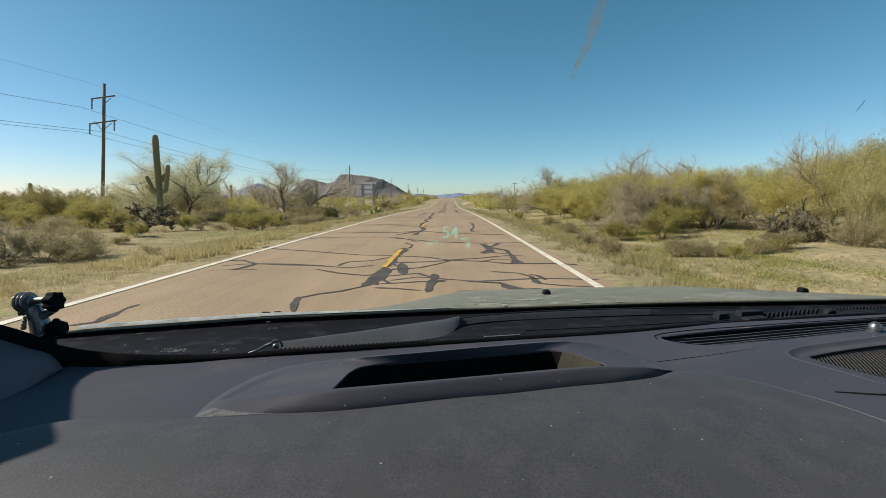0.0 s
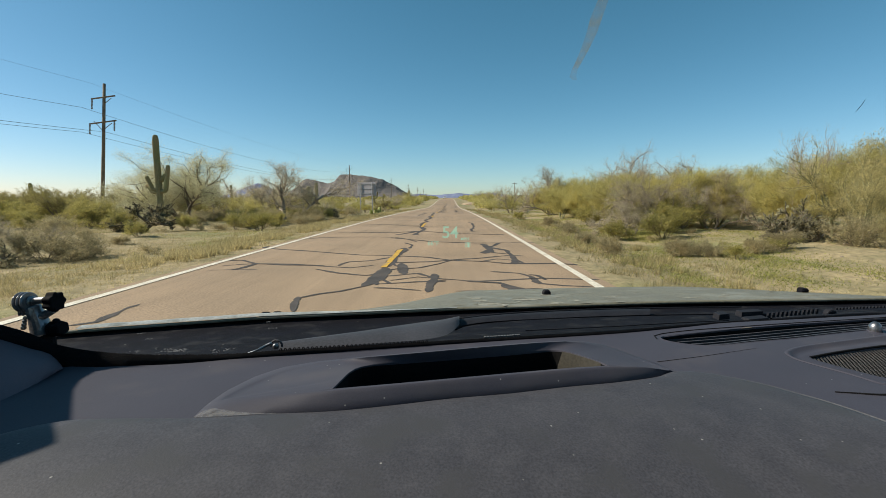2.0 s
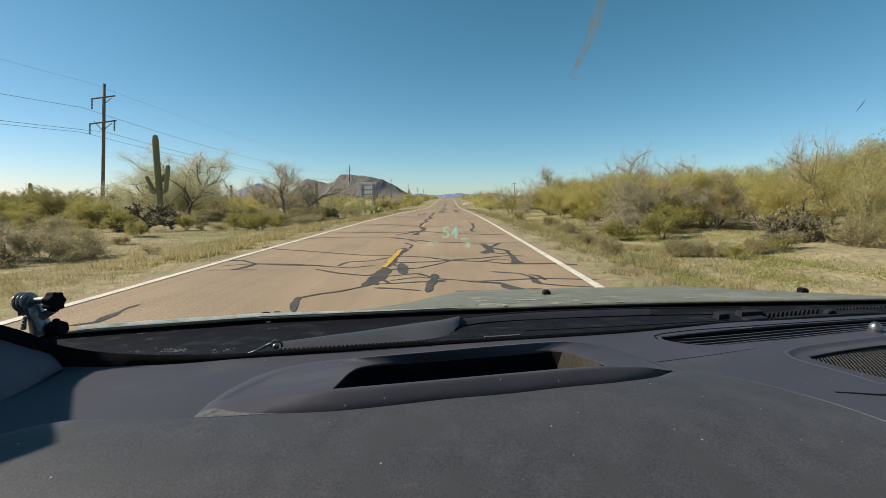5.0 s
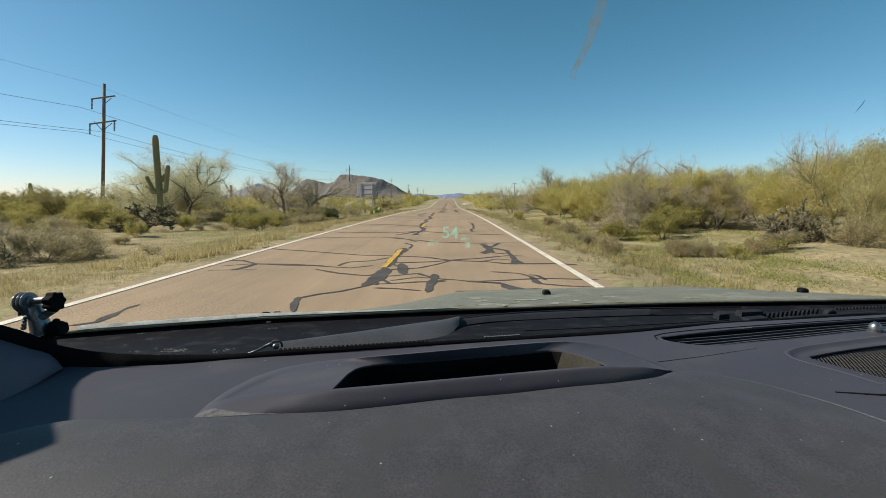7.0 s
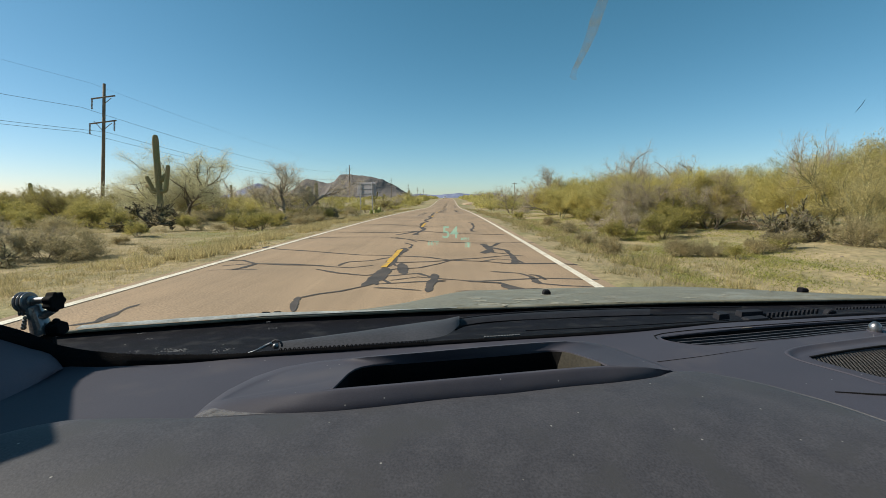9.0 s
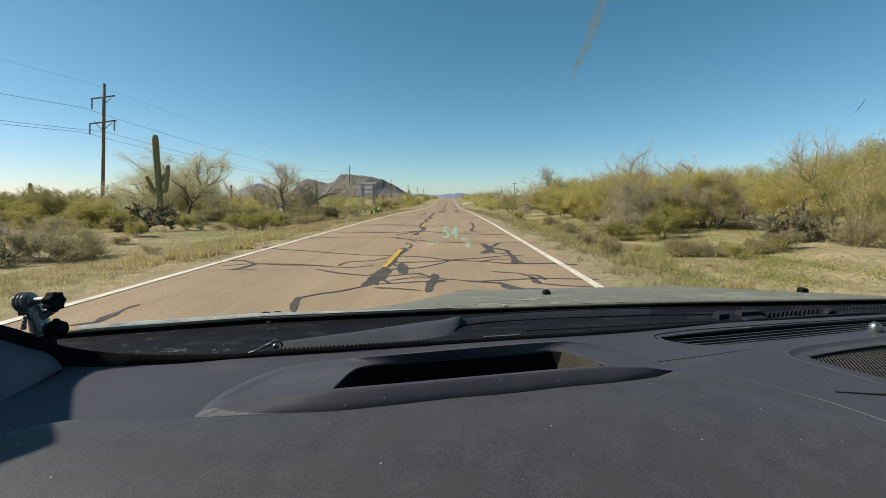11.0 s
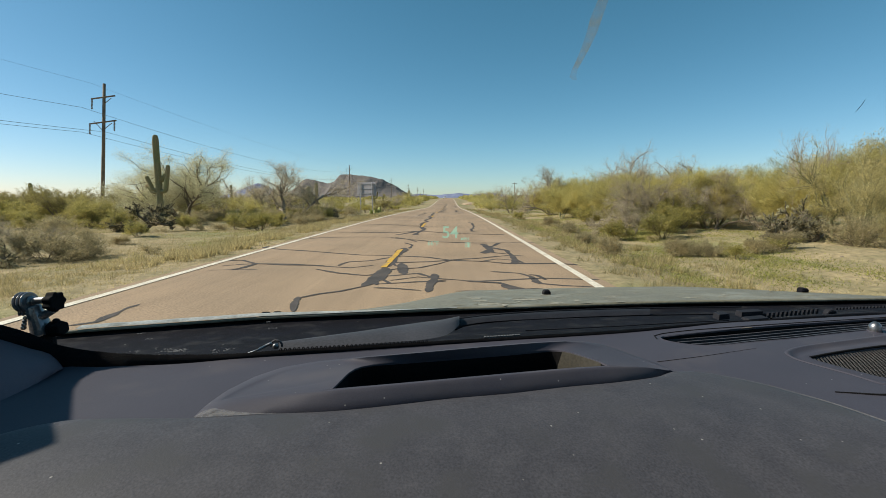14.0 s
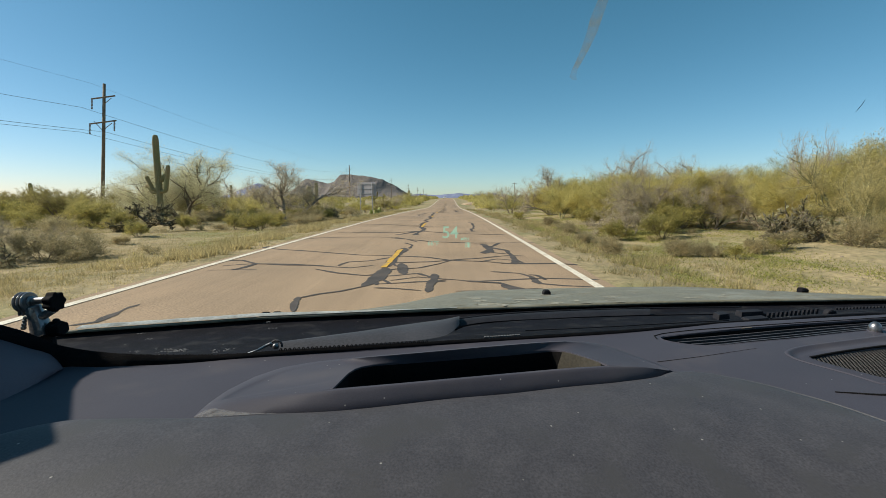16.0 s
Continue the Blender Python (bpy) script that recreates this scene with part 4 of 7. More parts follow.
top_line = [(-0.71, 0.343, 1.305), (-0.58, 0.428, 1.262)] + [(-0.4885, 0.4600, 1.2229), (-0.4634, 0.4650, 1.2120), (-0.4344, 0.4630, 1.2006), (-0.4160, 0.4610, 1.1972), (-0.4004, 0.4702, 1.1902), (-0.3560, 0.4743, 1.1850), (-0.3054, 0.4804, 1.1823), (-0.2567, 0.4865, 1.1810), (-0.1959, 0.4988, 1.1817), (-0.1325, 0.5120, 1.1812), (-0.0661, 0.5273, 1.1805), (0.0039, 0.5426, 1.1801), (0.0777, 0.5590, 1.1792), (0.1552, 0.5743, 1.1792), (0.2370, 0.5916, 1.1789), (0.3276, 0.6181, 1.1786), (0.4274, 0.6487, 1.1765), (0.5267, 0.6691, 1.1751), (0.6346, 0.6936, 1.1733), (0.7118, 0.7109, 1.1722)] + [(1.0, 0.750, 1.180), (1.45, 0.715, 1.180)]
n = 1300
lo, hi = bend(low_line, n), bend(top_line, n)
rt = np.random.RandomState(21)
verts, faces = [], []
for i in range(n):
    tooth = 0.0007 * (i % 2) * rt.uniform(0.3, 1.4) * (1 if hi[i][0] < -0.15 else 0.8)
    verts += [tuple(lo[i]), tuple(lo[i] * 0.45 + hi[i] * 0.55 - np.array([0, 0.002, 0])), tuple(hi[i] + np.array([0, 0, tooth]))]
faces = [(i * 3 + j, i * 3 + 3 + j, i * 3 + 4 + j, i * 3 + 1 + j) for i in range(n - 1) for j in range(2)]
car_part("gasket", mesh_of("gasket", verts, faces, True), M_RUBBER, None, "black windscreen gasket band with a toothed edge")
# looped beading along the gasket
v, f = [], []
bead = bend([(-0.1968, 0.4960, 1.1833), (-0.1638, 0.5030, 1.1831), (-0.1317, 0.5090, 1.1829), (-0.0990, 0.5160, 1.1828), (-0.0657, 0.5240, 1.1823), (-0.0279, 0.5320, 1.1820)], 35)
for p in bead:
    a = np.linspace(0.15, math.pi - 0.15, 7)
    tubes([([(p[0] + 0.0014 * math.cos(q), p[1], p[2] - 0.0016 + 0.0030 * math.sin(q)) for q in a], 0.0007, 0.0007, 5)], v, f)
tagged(car_part("gasket_beading", mesh_of("gasket_beading", v, f, True), M_RUBBER, None, "looped black beading along the gasket"), kind="stuff")

# unseen flat panels for the door mirrors, outline cut to shade the dash
outline = [(0.460, 1.460), (0.459, 1.449), (0.455, 1.434), (0.446, 1.423), (0.425, 1.425), (0.401, 1.435), (0.367, 1.457), (0.345, 1.471), (0.315, 1.496), (0.293, 1.514), (0.285, 1.519), (0.274, 1.513), (0.264, 1.506), (0.252, 1.499)]
for x0, sgn in ((-0.705, 1), (1.545, -1)):
    # the notch at the front lets the sun reach the camera mount
    line = [(0.56, 1.14), (0.56, 1.34), (0.475, 1.34), *outline, (0.05, 1.40), (0.05, 1.14)]
    loops = [[(x, y, z) for y, z in line] for x in (x0, x0 + sgn * 0.012)]
    car_part("mirror_panel", loops_mesh("mirror_panel", loops, True, True), M_TRIM, None, "unseen panel for the door mirror, cut to shade the dash")

# windscreen glass
nx, ny = 24, 12
verts, faces = [], []
for j in range(ny + 1):
    for i in range(nx + 1):
        x = -0.52 + 1.88 * i / nx
        yb = base_y(x) + 0.02
        y = yb + (WIN_TOP - yb) * j / ny
        verts.append((0.42 + (x - 0.42) * (1 + 0.08 * j / ny), y, glass_z(x, yb) + (1.70 - glass_z(x, yb)) * j / ny))
faces = [(j * (nx + 1) + i, j * (nx + 1) + i + 1, (j + 1) * (nx + 1) + i + 1, (j + 1) * (nx + 1) + i) for j in range(ny) for i in range(nx)]
windscreen = car_part("windscreen", mesh_of("windscreen", verts, faces, True), M_GLASS, None, "clear laminated windscreen glass")
windscreen.visible_shadow = False

# cabin: roof, floor and rear wall
GROUND = -0.34          # the road's height in the car's own drawing


def panel(name, outline, x0, x1, mat, parent=None, label="", bevel=0.0):
    """A flat piece of the body's side: an outline in (y, z) with its thickness along x."""
    bm = bmesh.new()
    ring_a = [bm.verts.new((x0, y, z)) for y, z in outline]
    ring_b = [bm.verts.new((x1, y, z)) for y, z in outline]
    bm.faces.new(ring_a)
    bm.faces.new(ring_b[::-1])
    for a in range(len(outline)):
        b = (a + 1) % len(outline)
        bm.faces.new((ring_a[b], ring_a[a], ring_b[a], ring_b[b]))
    bmesh.ops.triangulate(bm, faces=[f for f in bm.faces if len(f.verts) > 4])
    return car_part(name, bm, mat, parent, label, bevel)


def roof_skin(lift, inset):
    rows_, nx_ = [(-0.40, 0.0), (-0.70, 0.022), (-1.2, 0.034), (-1.9, 0.022), (-2.45, -0.012), (-2.62, -0.045)], 14
    v = [(-0.62 + inset + (2.08 - 2 * inset) * i / nx_, y, 1.70 + lift + h + 0.020 * math.sin(math.pi * i / nx_)) for y, h in rows_ for i in range(nx_ + 1)]
    f = [(j * (nx_ + 1) + i, j * (nx_ + 1) + i + 1, (j + 1) * (nx_ + 1) + i + 1, (j + 1) * (nx_ + 1) + i) for j in range(len(rows_) - 1) for i in range(nx_)]
    return v, f


roof = car_part("roof", mesh_of("roof", *roof_skin(0.055, 0.0), True), M_PAINT, None, "tan painted roof")
mod = roof.modifiers.new("thickness", 'SOLIDIFY')
mod.thickness, mod.offset = 0.02, -1
lining = car_part("headliner", mesh_of("headliner", *roof_skin(0.0, 0.01), True), M_LINER, roof, "pale grey headliner")
mod = lining.modifiers.new("thickness", 'SOLIDIFY')
mod.thickness, mod.offset = 0.012, 1
bm = bmesh.new()
box(bm, (-0.70, -2.90, 0.30), (1.54, 0.5, 0.36))
car_part("cabin_floor", bm, M_LINER, None, "", 0.01)
# tail: a hatch with its window, lamps and bumper
hatch_low = [(-0.72, -2.93, 0.20), (1.56, -2.93, 0.20), (1.56, -2.99, 0.75), (1.52, -2.93, 1.13), (-0.68, -2.93, 1.13), (-0.72, -2.99, 0.75)]
hatch = car_part("hatch", loops_mesh("hatch", [hatch_low, [(x, y + 0.06, z) for x, y, z in hatch_low]], True, True), M_PAINT, None, "tan painted tail hatch", 0.01)
pane = [(-0.62, -2.91, 1.15), (1.46, -2.91, 1.15), (1.38, -2.64, 1.66), (-0.54, -2.64, 1.66)]
back_glass = car_part("rear_window", loops_mesh("rear_window", [pane, [(x, y + 0.008, z) for x, y, z in pane]], True, True), M_SIDEGLASS, hatch, "clear rear window")
back_glass.visible_shadow = False
bm = bmesh.new()
box(bm, (-0.76, -3.08, 0.02), (1.60, -2.94, 0.24))
car_part("rear_bumper", bm, M_COWL_GREY, None, "grey plastic rear bumper", 0.04)
for x in (-0.70, 1.40):
    bm = bmesh.new()
    box(bm, (x, -3.02, 0.78), (x + 0.14, -2.95, 1.08))
    car_part("tail_light", bm, M_TAIL, hatch, "red tail light", 0.02)

# sides: one pressing with wheel arches, two doors, panes and posts each
FRONT_WHEEL, REAR_WHEEL, ARCH = 1.62, -2.05, 0.53


def arch(y0, a0, a1):
    return [(y0 + ARCH * math.cos(a), GROUND + 0.45 + ARCH * math.sin(a)) for a in np.linspace(a0, a1, 13)]


def bonnet_side(x, y):
    k_ = 0.0 if x < 0 else 0.65
    d_ = max(0.0, y - (0.90 if x < 0 else 1.19))
    return 1.05 + (-0.30 + 0.20 * k_) * d_ - 0.075 * d_ * d_ - 0.22 * smooth01(d_, 1.0, 1.3) ** 2


low = GROUND + 0.22
for x0, x1, xt, sgn in ((-0.80, -0.74, -0.62, -1), (1.58, 1.64, 1.46, 1)):
    top = [(y, bonnet_side(x0, y)) for y in (2.24, 2.0, 1.7, 1.4, 1.1, 0.8)]
    outline_ = ([(2.40, low + 0.05), (2.36, 0.24)] + top + [(0.50, 1.085), (-1.0, 1.12), (-2.4, 1.14), (-2.88, 1.12), (-2.94, 0.70), (-2.90, low + 0.05)]
                + arch(REAR_WHEEL, math.pi - 0.15, 0.15)[::1] + [(FRONT_WHEEL - ARCH - 0.10, low)] + arch(FRONT_WHEEL, math.pi - 0.15, 0.15))
    side_ = panel("body_side", outline_, x0, x1, M_PAINT, None, "tan painted body side with wheel arches", 0.006)
    panel("sill", [(1.02, low - 0.05), (1.02, low + 0.03), (-1.50, low + 0.03), (-1.50, low - 0.05)], x0 - 0.006 if sgn < 0 else x0 + 0.02, x1 - 0.02 if sgn < 0 else x1 + 0.006, M_COWL_GREY, side_, "grey plastic sill", 0.01)
    for y0, y1, nm in ((0.42, -0.93, "front door"), (-0.96, -1.98, "rear door")):
        cut_ = [(y0, low + 0.08), (y0, 1.06), (y1, 1.09), (y1, 0.45), (y1 + (0.02 if nm == "front door" else 0.42), low + 0.08)]
        out_ = (x0 - 0.006, x0 + 0.01) if sgn < 0 else (x1 - 0.01, x1 + 0.006)
        door = panel("door", cut_, *out_, M_PAINT, None, "tan painted " + nm, 0.005)
        inner_x = x1 + 0.02 if sgn < 0 else x0 - 0.02
        panel("door_trim", [(y0 - 0.22, 0.45), (y0 - 0.22, 1.08), (y1 + 0.05, 1.10), (y1 + 0.05, 0.45)], inner_x - 0.015, inner_x + 0.015, M_LINER, door, "pale cloth inner door trim", 0.008)
        bm = bmesh.new()
        hx = x0 - 0.035 if sgn < 0 else x1 + 0.01
        box(bm, (hx, y1 + 0.10, 0.90), (hx + 0.025, y1 + 0.26, 0.935))
        car_part("door_handle", bm, M_CHROME, door, "", 0.008)
    for (ya, yb), (yc, yd) in (((0.10, -0.90), (-0.50, -0.92)), ((-0.99, -1.92), (-1.0, -1.96)), ((-2.02, -2.80), (-2.06, -2.52))):
        lo_x, hi_x = (x0 + x1) / 2, xt
        loop = [(lo_x, ya, 1.10), (lo_x, yb, 1.12), (hi_x, yd, 1.69), (hi_x, yc, 1.69)]
        glass_ = car_part("side_window", loops_mesh("side_window", [loop, [(x + 0.005, y, z) for x, y, z in loop]], True, True), M_SIDEGLASS, side_, "clear side window")
        glass_.visible_shadow = False
    tube_part("roof_rail", [(xt, WIN_TOP, 1.715), (xt, -1.0, 1.745), (xt, -1.9, 1.73), (xt, -2.6, 1.67)], 0.035, 0.035, M_PAINT, roof, "")
    for y_low, y_top in ((-0.945, -0.96), (-1.97, -2.01), (-2.86, -2.60)):
        tube_part("door_post", [((x0 + x1) / 2, y_low, 1.08), (xt, y_top, 1.71)], 0.045, 0.04, M_PAINT, side_, "")
# seats
for x in (0.0, 0.85):
    bm = bmesh.new()
    box(bm, (x - 0.25, -1.05, 0.55), (x + 0.25, -0.52, 0.72))
    seat = car_part("seat", bm, M_LINER, None, "grey cloth seat", 0.05)
    bm = bmesh.new()
    box(bm, (x - 0.25, -1.25, 0.70), (x + 0.25, -1.08, 1.30))
    car_part("backrest", bm, M_LINER, seat, "", 0.05)

# cowl: black plastic between glass and bonnet
REAR_X = (-1.0, -0.766, -0.449, 0.008, 0.625, 1.246, 1.6, 1.9)
REAR_Y = (0.83, 0.919, 1.016, 1.103, 1.186, 1.235, 1.20, 1.10)


def rear_y(x):
    return float(np.interp(x, REAR_X, REAR_Y))


def rear_z(x):
    return 1.08


nx, ny = 100, 12
verts, faces = [], []
for j in range(ny + 1):
    t = j / ny
    for i in range(nx + 1):
        x = -0.90 + 2.51 * i / nx
        a, b = base_y(x) + 0.02, rear_y(x) + 0.04
        sag = -0.030 * math.sin(t * math.pi) ** 0.8
        verts.append((x, a + (b - a) * t, DASH_Z - 0.01 + (rear_z(x) - 0.006 - DASH_Z) * t + sag))
faces = [(j * (nx + 1) + i, j * (nx + 1) + i + 1, (j + 1) * (nx + 1) + i + 1, (j + 1) * (nx + 1) + i) for j in range(ny) for i in range(nx)]
cowl = car_part("cowl", mesh_of("cowl", verts, faces, True), M_COWL, None, "black dusty plastic cowl under the windscreen")
# smooth moulding that lies in the cowl; its lighter grey is a painted reflection
top_edge = bend([(-0.2523, 0.6303), (-0.2126, 0.6544), (-0.1747, 0.6772), (-0.1339, 0.7001), (-0.0905, 0.7245), (-0.0440, 0.7488), (-0.0097, 0.7653), (0.0188, 0.7786)], 40)
low_edge = bend([(-0.2416, 0.6027), (-0.1910, 0.6116), (-0.1446, 0.6231), (-0.0801, 0.6391), (-0.0384, 0.6514), (-0.0085, 0.6696), (0.0078, 0.6991), (0.0179, 0.7377)], 40)
verts = [(*(a * (1 - u) + b * u), 1.142 + 0.010 * math.sin(u * 2.6 + 0.3)) for a, b in zip(low_edge, top_edge) for u in (0, 0.25, 0.5, 0.75, 1.0)]
faces = [(i * 5 + j, i * 5 + 5 + j, i * 5 + 6 + j, i * 5 + 1 + j) for i in range(39) for j in range(4)]
car_part("cowl_wing", mesh_of("cowl_wing", verts, faces, True), M_COWL_GREY, cowl, "smooth cowl moulding, grey with a painted reflection")

top_edge = bend([(0.0180, 0.7857), (0.0584, 0.8037), (0.1136, 0.8226), (0.1700, 0.8359), (0.2850, 0.8549), (0.4017, 0.8677)], 40)
low_edge = bend([(0.0170, 0.7410), (0.0555, 0.7624), (0.1076, 0.7776), (0.1605, 0.7877), (0.2694, 0.8066), (0.3803, 0.8202)], 40)
verts = [(*(a * (1 - u) + b * u), 1.138 + 0.006 * math.sin(u * 2.6 + 0.3)) for a, b in zip(low_edge, top_edge) for u in (0, 0.33, 0.66, 1.0)]
faces = [(i * 4 + j, i * 4 + 4 + j, i * 4 + 5 + j, i * 4 + 1 + j) for i in range(39) for j in range(3)]
car_part("cowl_wing", mesh_of("cowl_wing", verts, faces, True), M_COWL_LIGHT, cowl, "dark cowl moulding")


def cowl_line(line, z, r0, r1, mat, n=40):
    v, f = [], []
    tubes([([(p[0], p[1], z) for p in bend(line, n)], r0, r1, 6)], v, f)
    car_part("cowl_ridge", mesh_of("cowl_ridge", v, f, True), mat, cowl)


cowl_line([(0.0058, 0.8154), (0.0611, 0.8402), (0.1190, 0.8622), (0.1781, 0.8762), (0.2987, 0.8960), (0.4210, 0.9095), (0.6193, 0.9219)], 1.13, 0.0022, 0.0014, M_COWL_LIGHT)
cowl_line([(0.0111, 0.7376), (0.0234, 0.7580), (0.0567, 0.7779), (0.1100, 0.7953), (0.2195, 0.8162), (0.3990, 0.8369), (0.5229, 0.8449)], 1.135, 0.0026, 0.0016, M_COWL_LIGHT)
cowl_line([(0.1219, 0.6839), (0.1872, 0.6940), (0.2845, 0.7111), (0.3870, 0.7307), (0.4828, 0.7476)], 1.15, 0.001, 0.001, M_COWL_LIGHT)
cowl_line([(0.5864, 0.7899), (0.6898, 0.8105), (0.8358, 0.8347)] + [(1.0, 0.80)], 1.14, 0.003, 0.004, M_COWL_LIGHT)
# wiper: a bright arm tip with its pivot nut
wiper = tube_part("wiper", bend([(-0.2761, 0.5543, 1.1550), (-0.2635, 0.5564, 1.1570), (-0.2532, 0.5589, 1.1600), (-0.2453, 0.5671, 1.1630), (-0.2379, 0.5698, 1.1660)], 20), 0.0007, 0.0022, M_NUT, None, "bright steel wiper arm tip beside the gasket", 8)
spot = (-0.2347, 0.5748, 1.1600)
bm = bmesh.new()
bmesh.ops.create_uvsphere(bm, u_segments=18, v_segments=12, radius=0.0042, matrix=Matrix.Translation(spot))
knob = car_part("pivot_nut", bm, M_NUT, wiper, "shiny pivot nut")
knob.data.polygons.foreach_set("use_smooth", [True] * len(knob.data.polygons))
arch = [(spot[0] + 0.0075 * math.cos(a), spot[1] + 0.003, spot[2] + 0.0072 * math.sin(a)) for a in np.linspace(-0.2, math.pi + 0.2, 14)]
tube_part("pivot_cap", arch, 0.0014, 0.0014, M_COWL_GREY, wiper, "grey cap round the pivot nut", 8)


def ridged_bar(line, z, n, height, mat, label, wide=0.45):
    """A low bar made of many upright teeth."""
    pts = bend(line, n + 1)
    verts, faces = [], []
    for p, q in zip(pts, pts[1:]):
        q = p + (q - p) * wide
        b = len(verts)
        for o, up in ((0, 0), (0.004, 0), (0, height), (0.004, height)):
            verts += [(p[0], p[1] + o, z + up), (q[0], q[1] + o, z + up)]
        faces += [(b, b + 1, b + 5, b + 4), (b + 4, b + 5, b + 7, b + 6), (b, b + 4, b + 6, b + 2), (b + 1, b + 3, b + 7, b + 5)]
    tagged(car_part("cowl_grille", mesh_of("cowl_grille", verts, faces), mat, cowl, label), kind="stuff")


ridged_bar([(0.0512, 0.6201), (0.0788, 0.6257), (0.1052, 0.6313)], 1.155, 13, 0.0045, M_COWL_PALE, "pale ridged clip on the cowl", 0.8)
ridged_bar([(0.6164, 0.8497), (0.6838, 0.8693), (0.7589, 0.8898)], 1.125, 13, 0.010, M_COWL_LIGHT, "ribbed cowl air grille")
ridged_bar([(0.8150, 0.9179), (0.8714, 0.9282), (0.9824, 0.9443)], 1.125, 20, 0.004, M_COWL_LIGHT, "ribbed cowl air grille")
for (x0, y0), (x1, y1), z, up in (((0.4874, 0.7829), (0.5125, 0.7907), 1.14, 0.010), ((0.5652, 0.8391), (0.6147, 0.8479), 1.13, 0.010), ((0.5098, 0.7375), (0.5529, 0.7486), 1.15, 0.004)):
    loops = [[(x0 - e, y0 - e, z + h), (x1 + e, y1 - e, z + h), (x1 + e, y1 + 0.02 + e, z + h), (x0 - e, y0 + 0.02 + e, z + h)] for h, e in ((0, 0), (up, -0.001), (up, -0.003))]
    car_part("cowl_clip", loops_mesh("cowl_clip", loops, False, True), M_COWL_LIGHT, cowl, "", 0.001)
spot = (0.7557, 0.8625, 1.1300)
bm = bmesh.new()
rod(bm, (spot[0], spot[1] - 0.004, spot[2]), (spot[0], spot[1] + 0.008, spot[2]), 0.011, 0.011, 20)
car_part("cowl_cap", bm, M_COWL_LIGHT, cowl, "round cap on the cowl", 0.003)
# dried splashes on the black plastic
rs_ = np.random.RandomState(5)
for (x, y, z), size in zip([(-0.3913, 0.5828, 1.1500), (-0.3724, 0.5854, 1.1500), (-0.3135, 0.5828, 1.1500), (-0.5148, 0.7240, 1.1200), (-0.5484, 0.7552, 1.1200), (-0.3657, 0.8644, 1.1100), (-0.3249, 0.7891, 1.1200), (0.3767, 0.9455, 1.1150), (0.3969, 0.9410, 1.1150), (0.3687, 0.9503, 1.1150), (0.4177, 0.9271, 1.1150), (0.0463, 0.8121, 1.1300), (-0.4311, 0.5800, 1.1500)], (9, 6, 6, 3, 2.5, 2.5, 3, 8, 7, 5, 4, 3, 3)):
    bm = bmesh.new()
    for k in range(int(size * 3)):
        o = rs_.normal(0, 1, 2) * 0.0011 * size ** 0.8
        bmesh.ops.create_icosphere(bm, subdivisions=1, radius=0.0010 * rs_.uniform(0.5, 1.5), matrix=Matrix.Translation((x + o[0] * 1.6, y + o[1], z)) @ Matrix.Diagonal((1.6, 1.2, 0.5, 1)))
    car_part("dried_splash", bm, M_SPLASH, cowl, "pale dried splash")

# bonnet
nx, ny = 70, 40
verts, faces = [], []
for j in range(ny + 1):
    d = 1.30 * (j / ny) ** 1.2
    for i in range(nx + 1):
        x = -0.85 + 2.47 * i / nx
        k = smooth01(x, -0.62, 0.12) * (1 - smooth01(x, 0.95, 1.5) * 0.35)
        slope = -0.30 + 0.20 * k
        z = rear_z(x) + slope * d - 0.075 * d * d - 0.25 * smooth01(d, 1.0, 1.3) ** 2
        if j == 0:
            z -= 0.002
        verts.append((x * (1 - 0.05 * d), rear_y(x) + d, z))
faces = [(j * (nx + 1) + i, j * (nx + 1) + i + 1, (j + 1) * (nx + 1) + i + 1, (j + 1) * (nx + 1) + i) for j in range(ny) for i in range(nx)]
hood = car_part("hood", mesh_of("hood", verts, faces, True), M_PAINT, None, "tan-grey painted bonnet with pale painted reflections")
mod = hood.modifiers.new("thickness", 'SOLIDIFY')
mod.thickness, mod.offset = 0.006, -1


def hood_z(x, d):
    k = smooth01(x, -0.62, 0.12) * (1 - smooth01(x, 0.95, 1.5) * 0.35)
    return rear_z(x) + (-0.30 + 0.20 * k) * d - 0.075 * d * d


# rolled rear edge, its sky reflection painted as a pale strip
verts, faces = [], []
xs = np.linspace(-0.80, 0.02, 60)
for x in xs:
    thin = 1 - 0.9 * smooth01(x, -0.55, 0.02)
    up = 0.0034 * thin + 0.0010 * noise.noise((x * 30, 0, 4)) * thin
    for o, h in ((0.0, 0.0), (0.001, 0.0008 * thin), (0.012 * thin + 0.0012, up), (0.018 * thin + 0.0014, up), (0.028, -0.006)):
        verts.append((x, rear_y(x) + o, rear_z(x) + h))
faces = [(i * 5 + j, i * 5 + 5 + j, i * 5 + 6 + j, i * 5 + 1 + j) for i in range(len(xs) - 1) for j in range(4)]
car_part("rear_edge", mesh_of("rear_edge", verts, faces, True), M_EDGE_SHEEN, hood, "rear edge of the bonnet, pale with painted sky reflection")
# reflections painted as pale streaks across the bonnet
rd = np.random.RandomState(12)
verts, faces = [], []
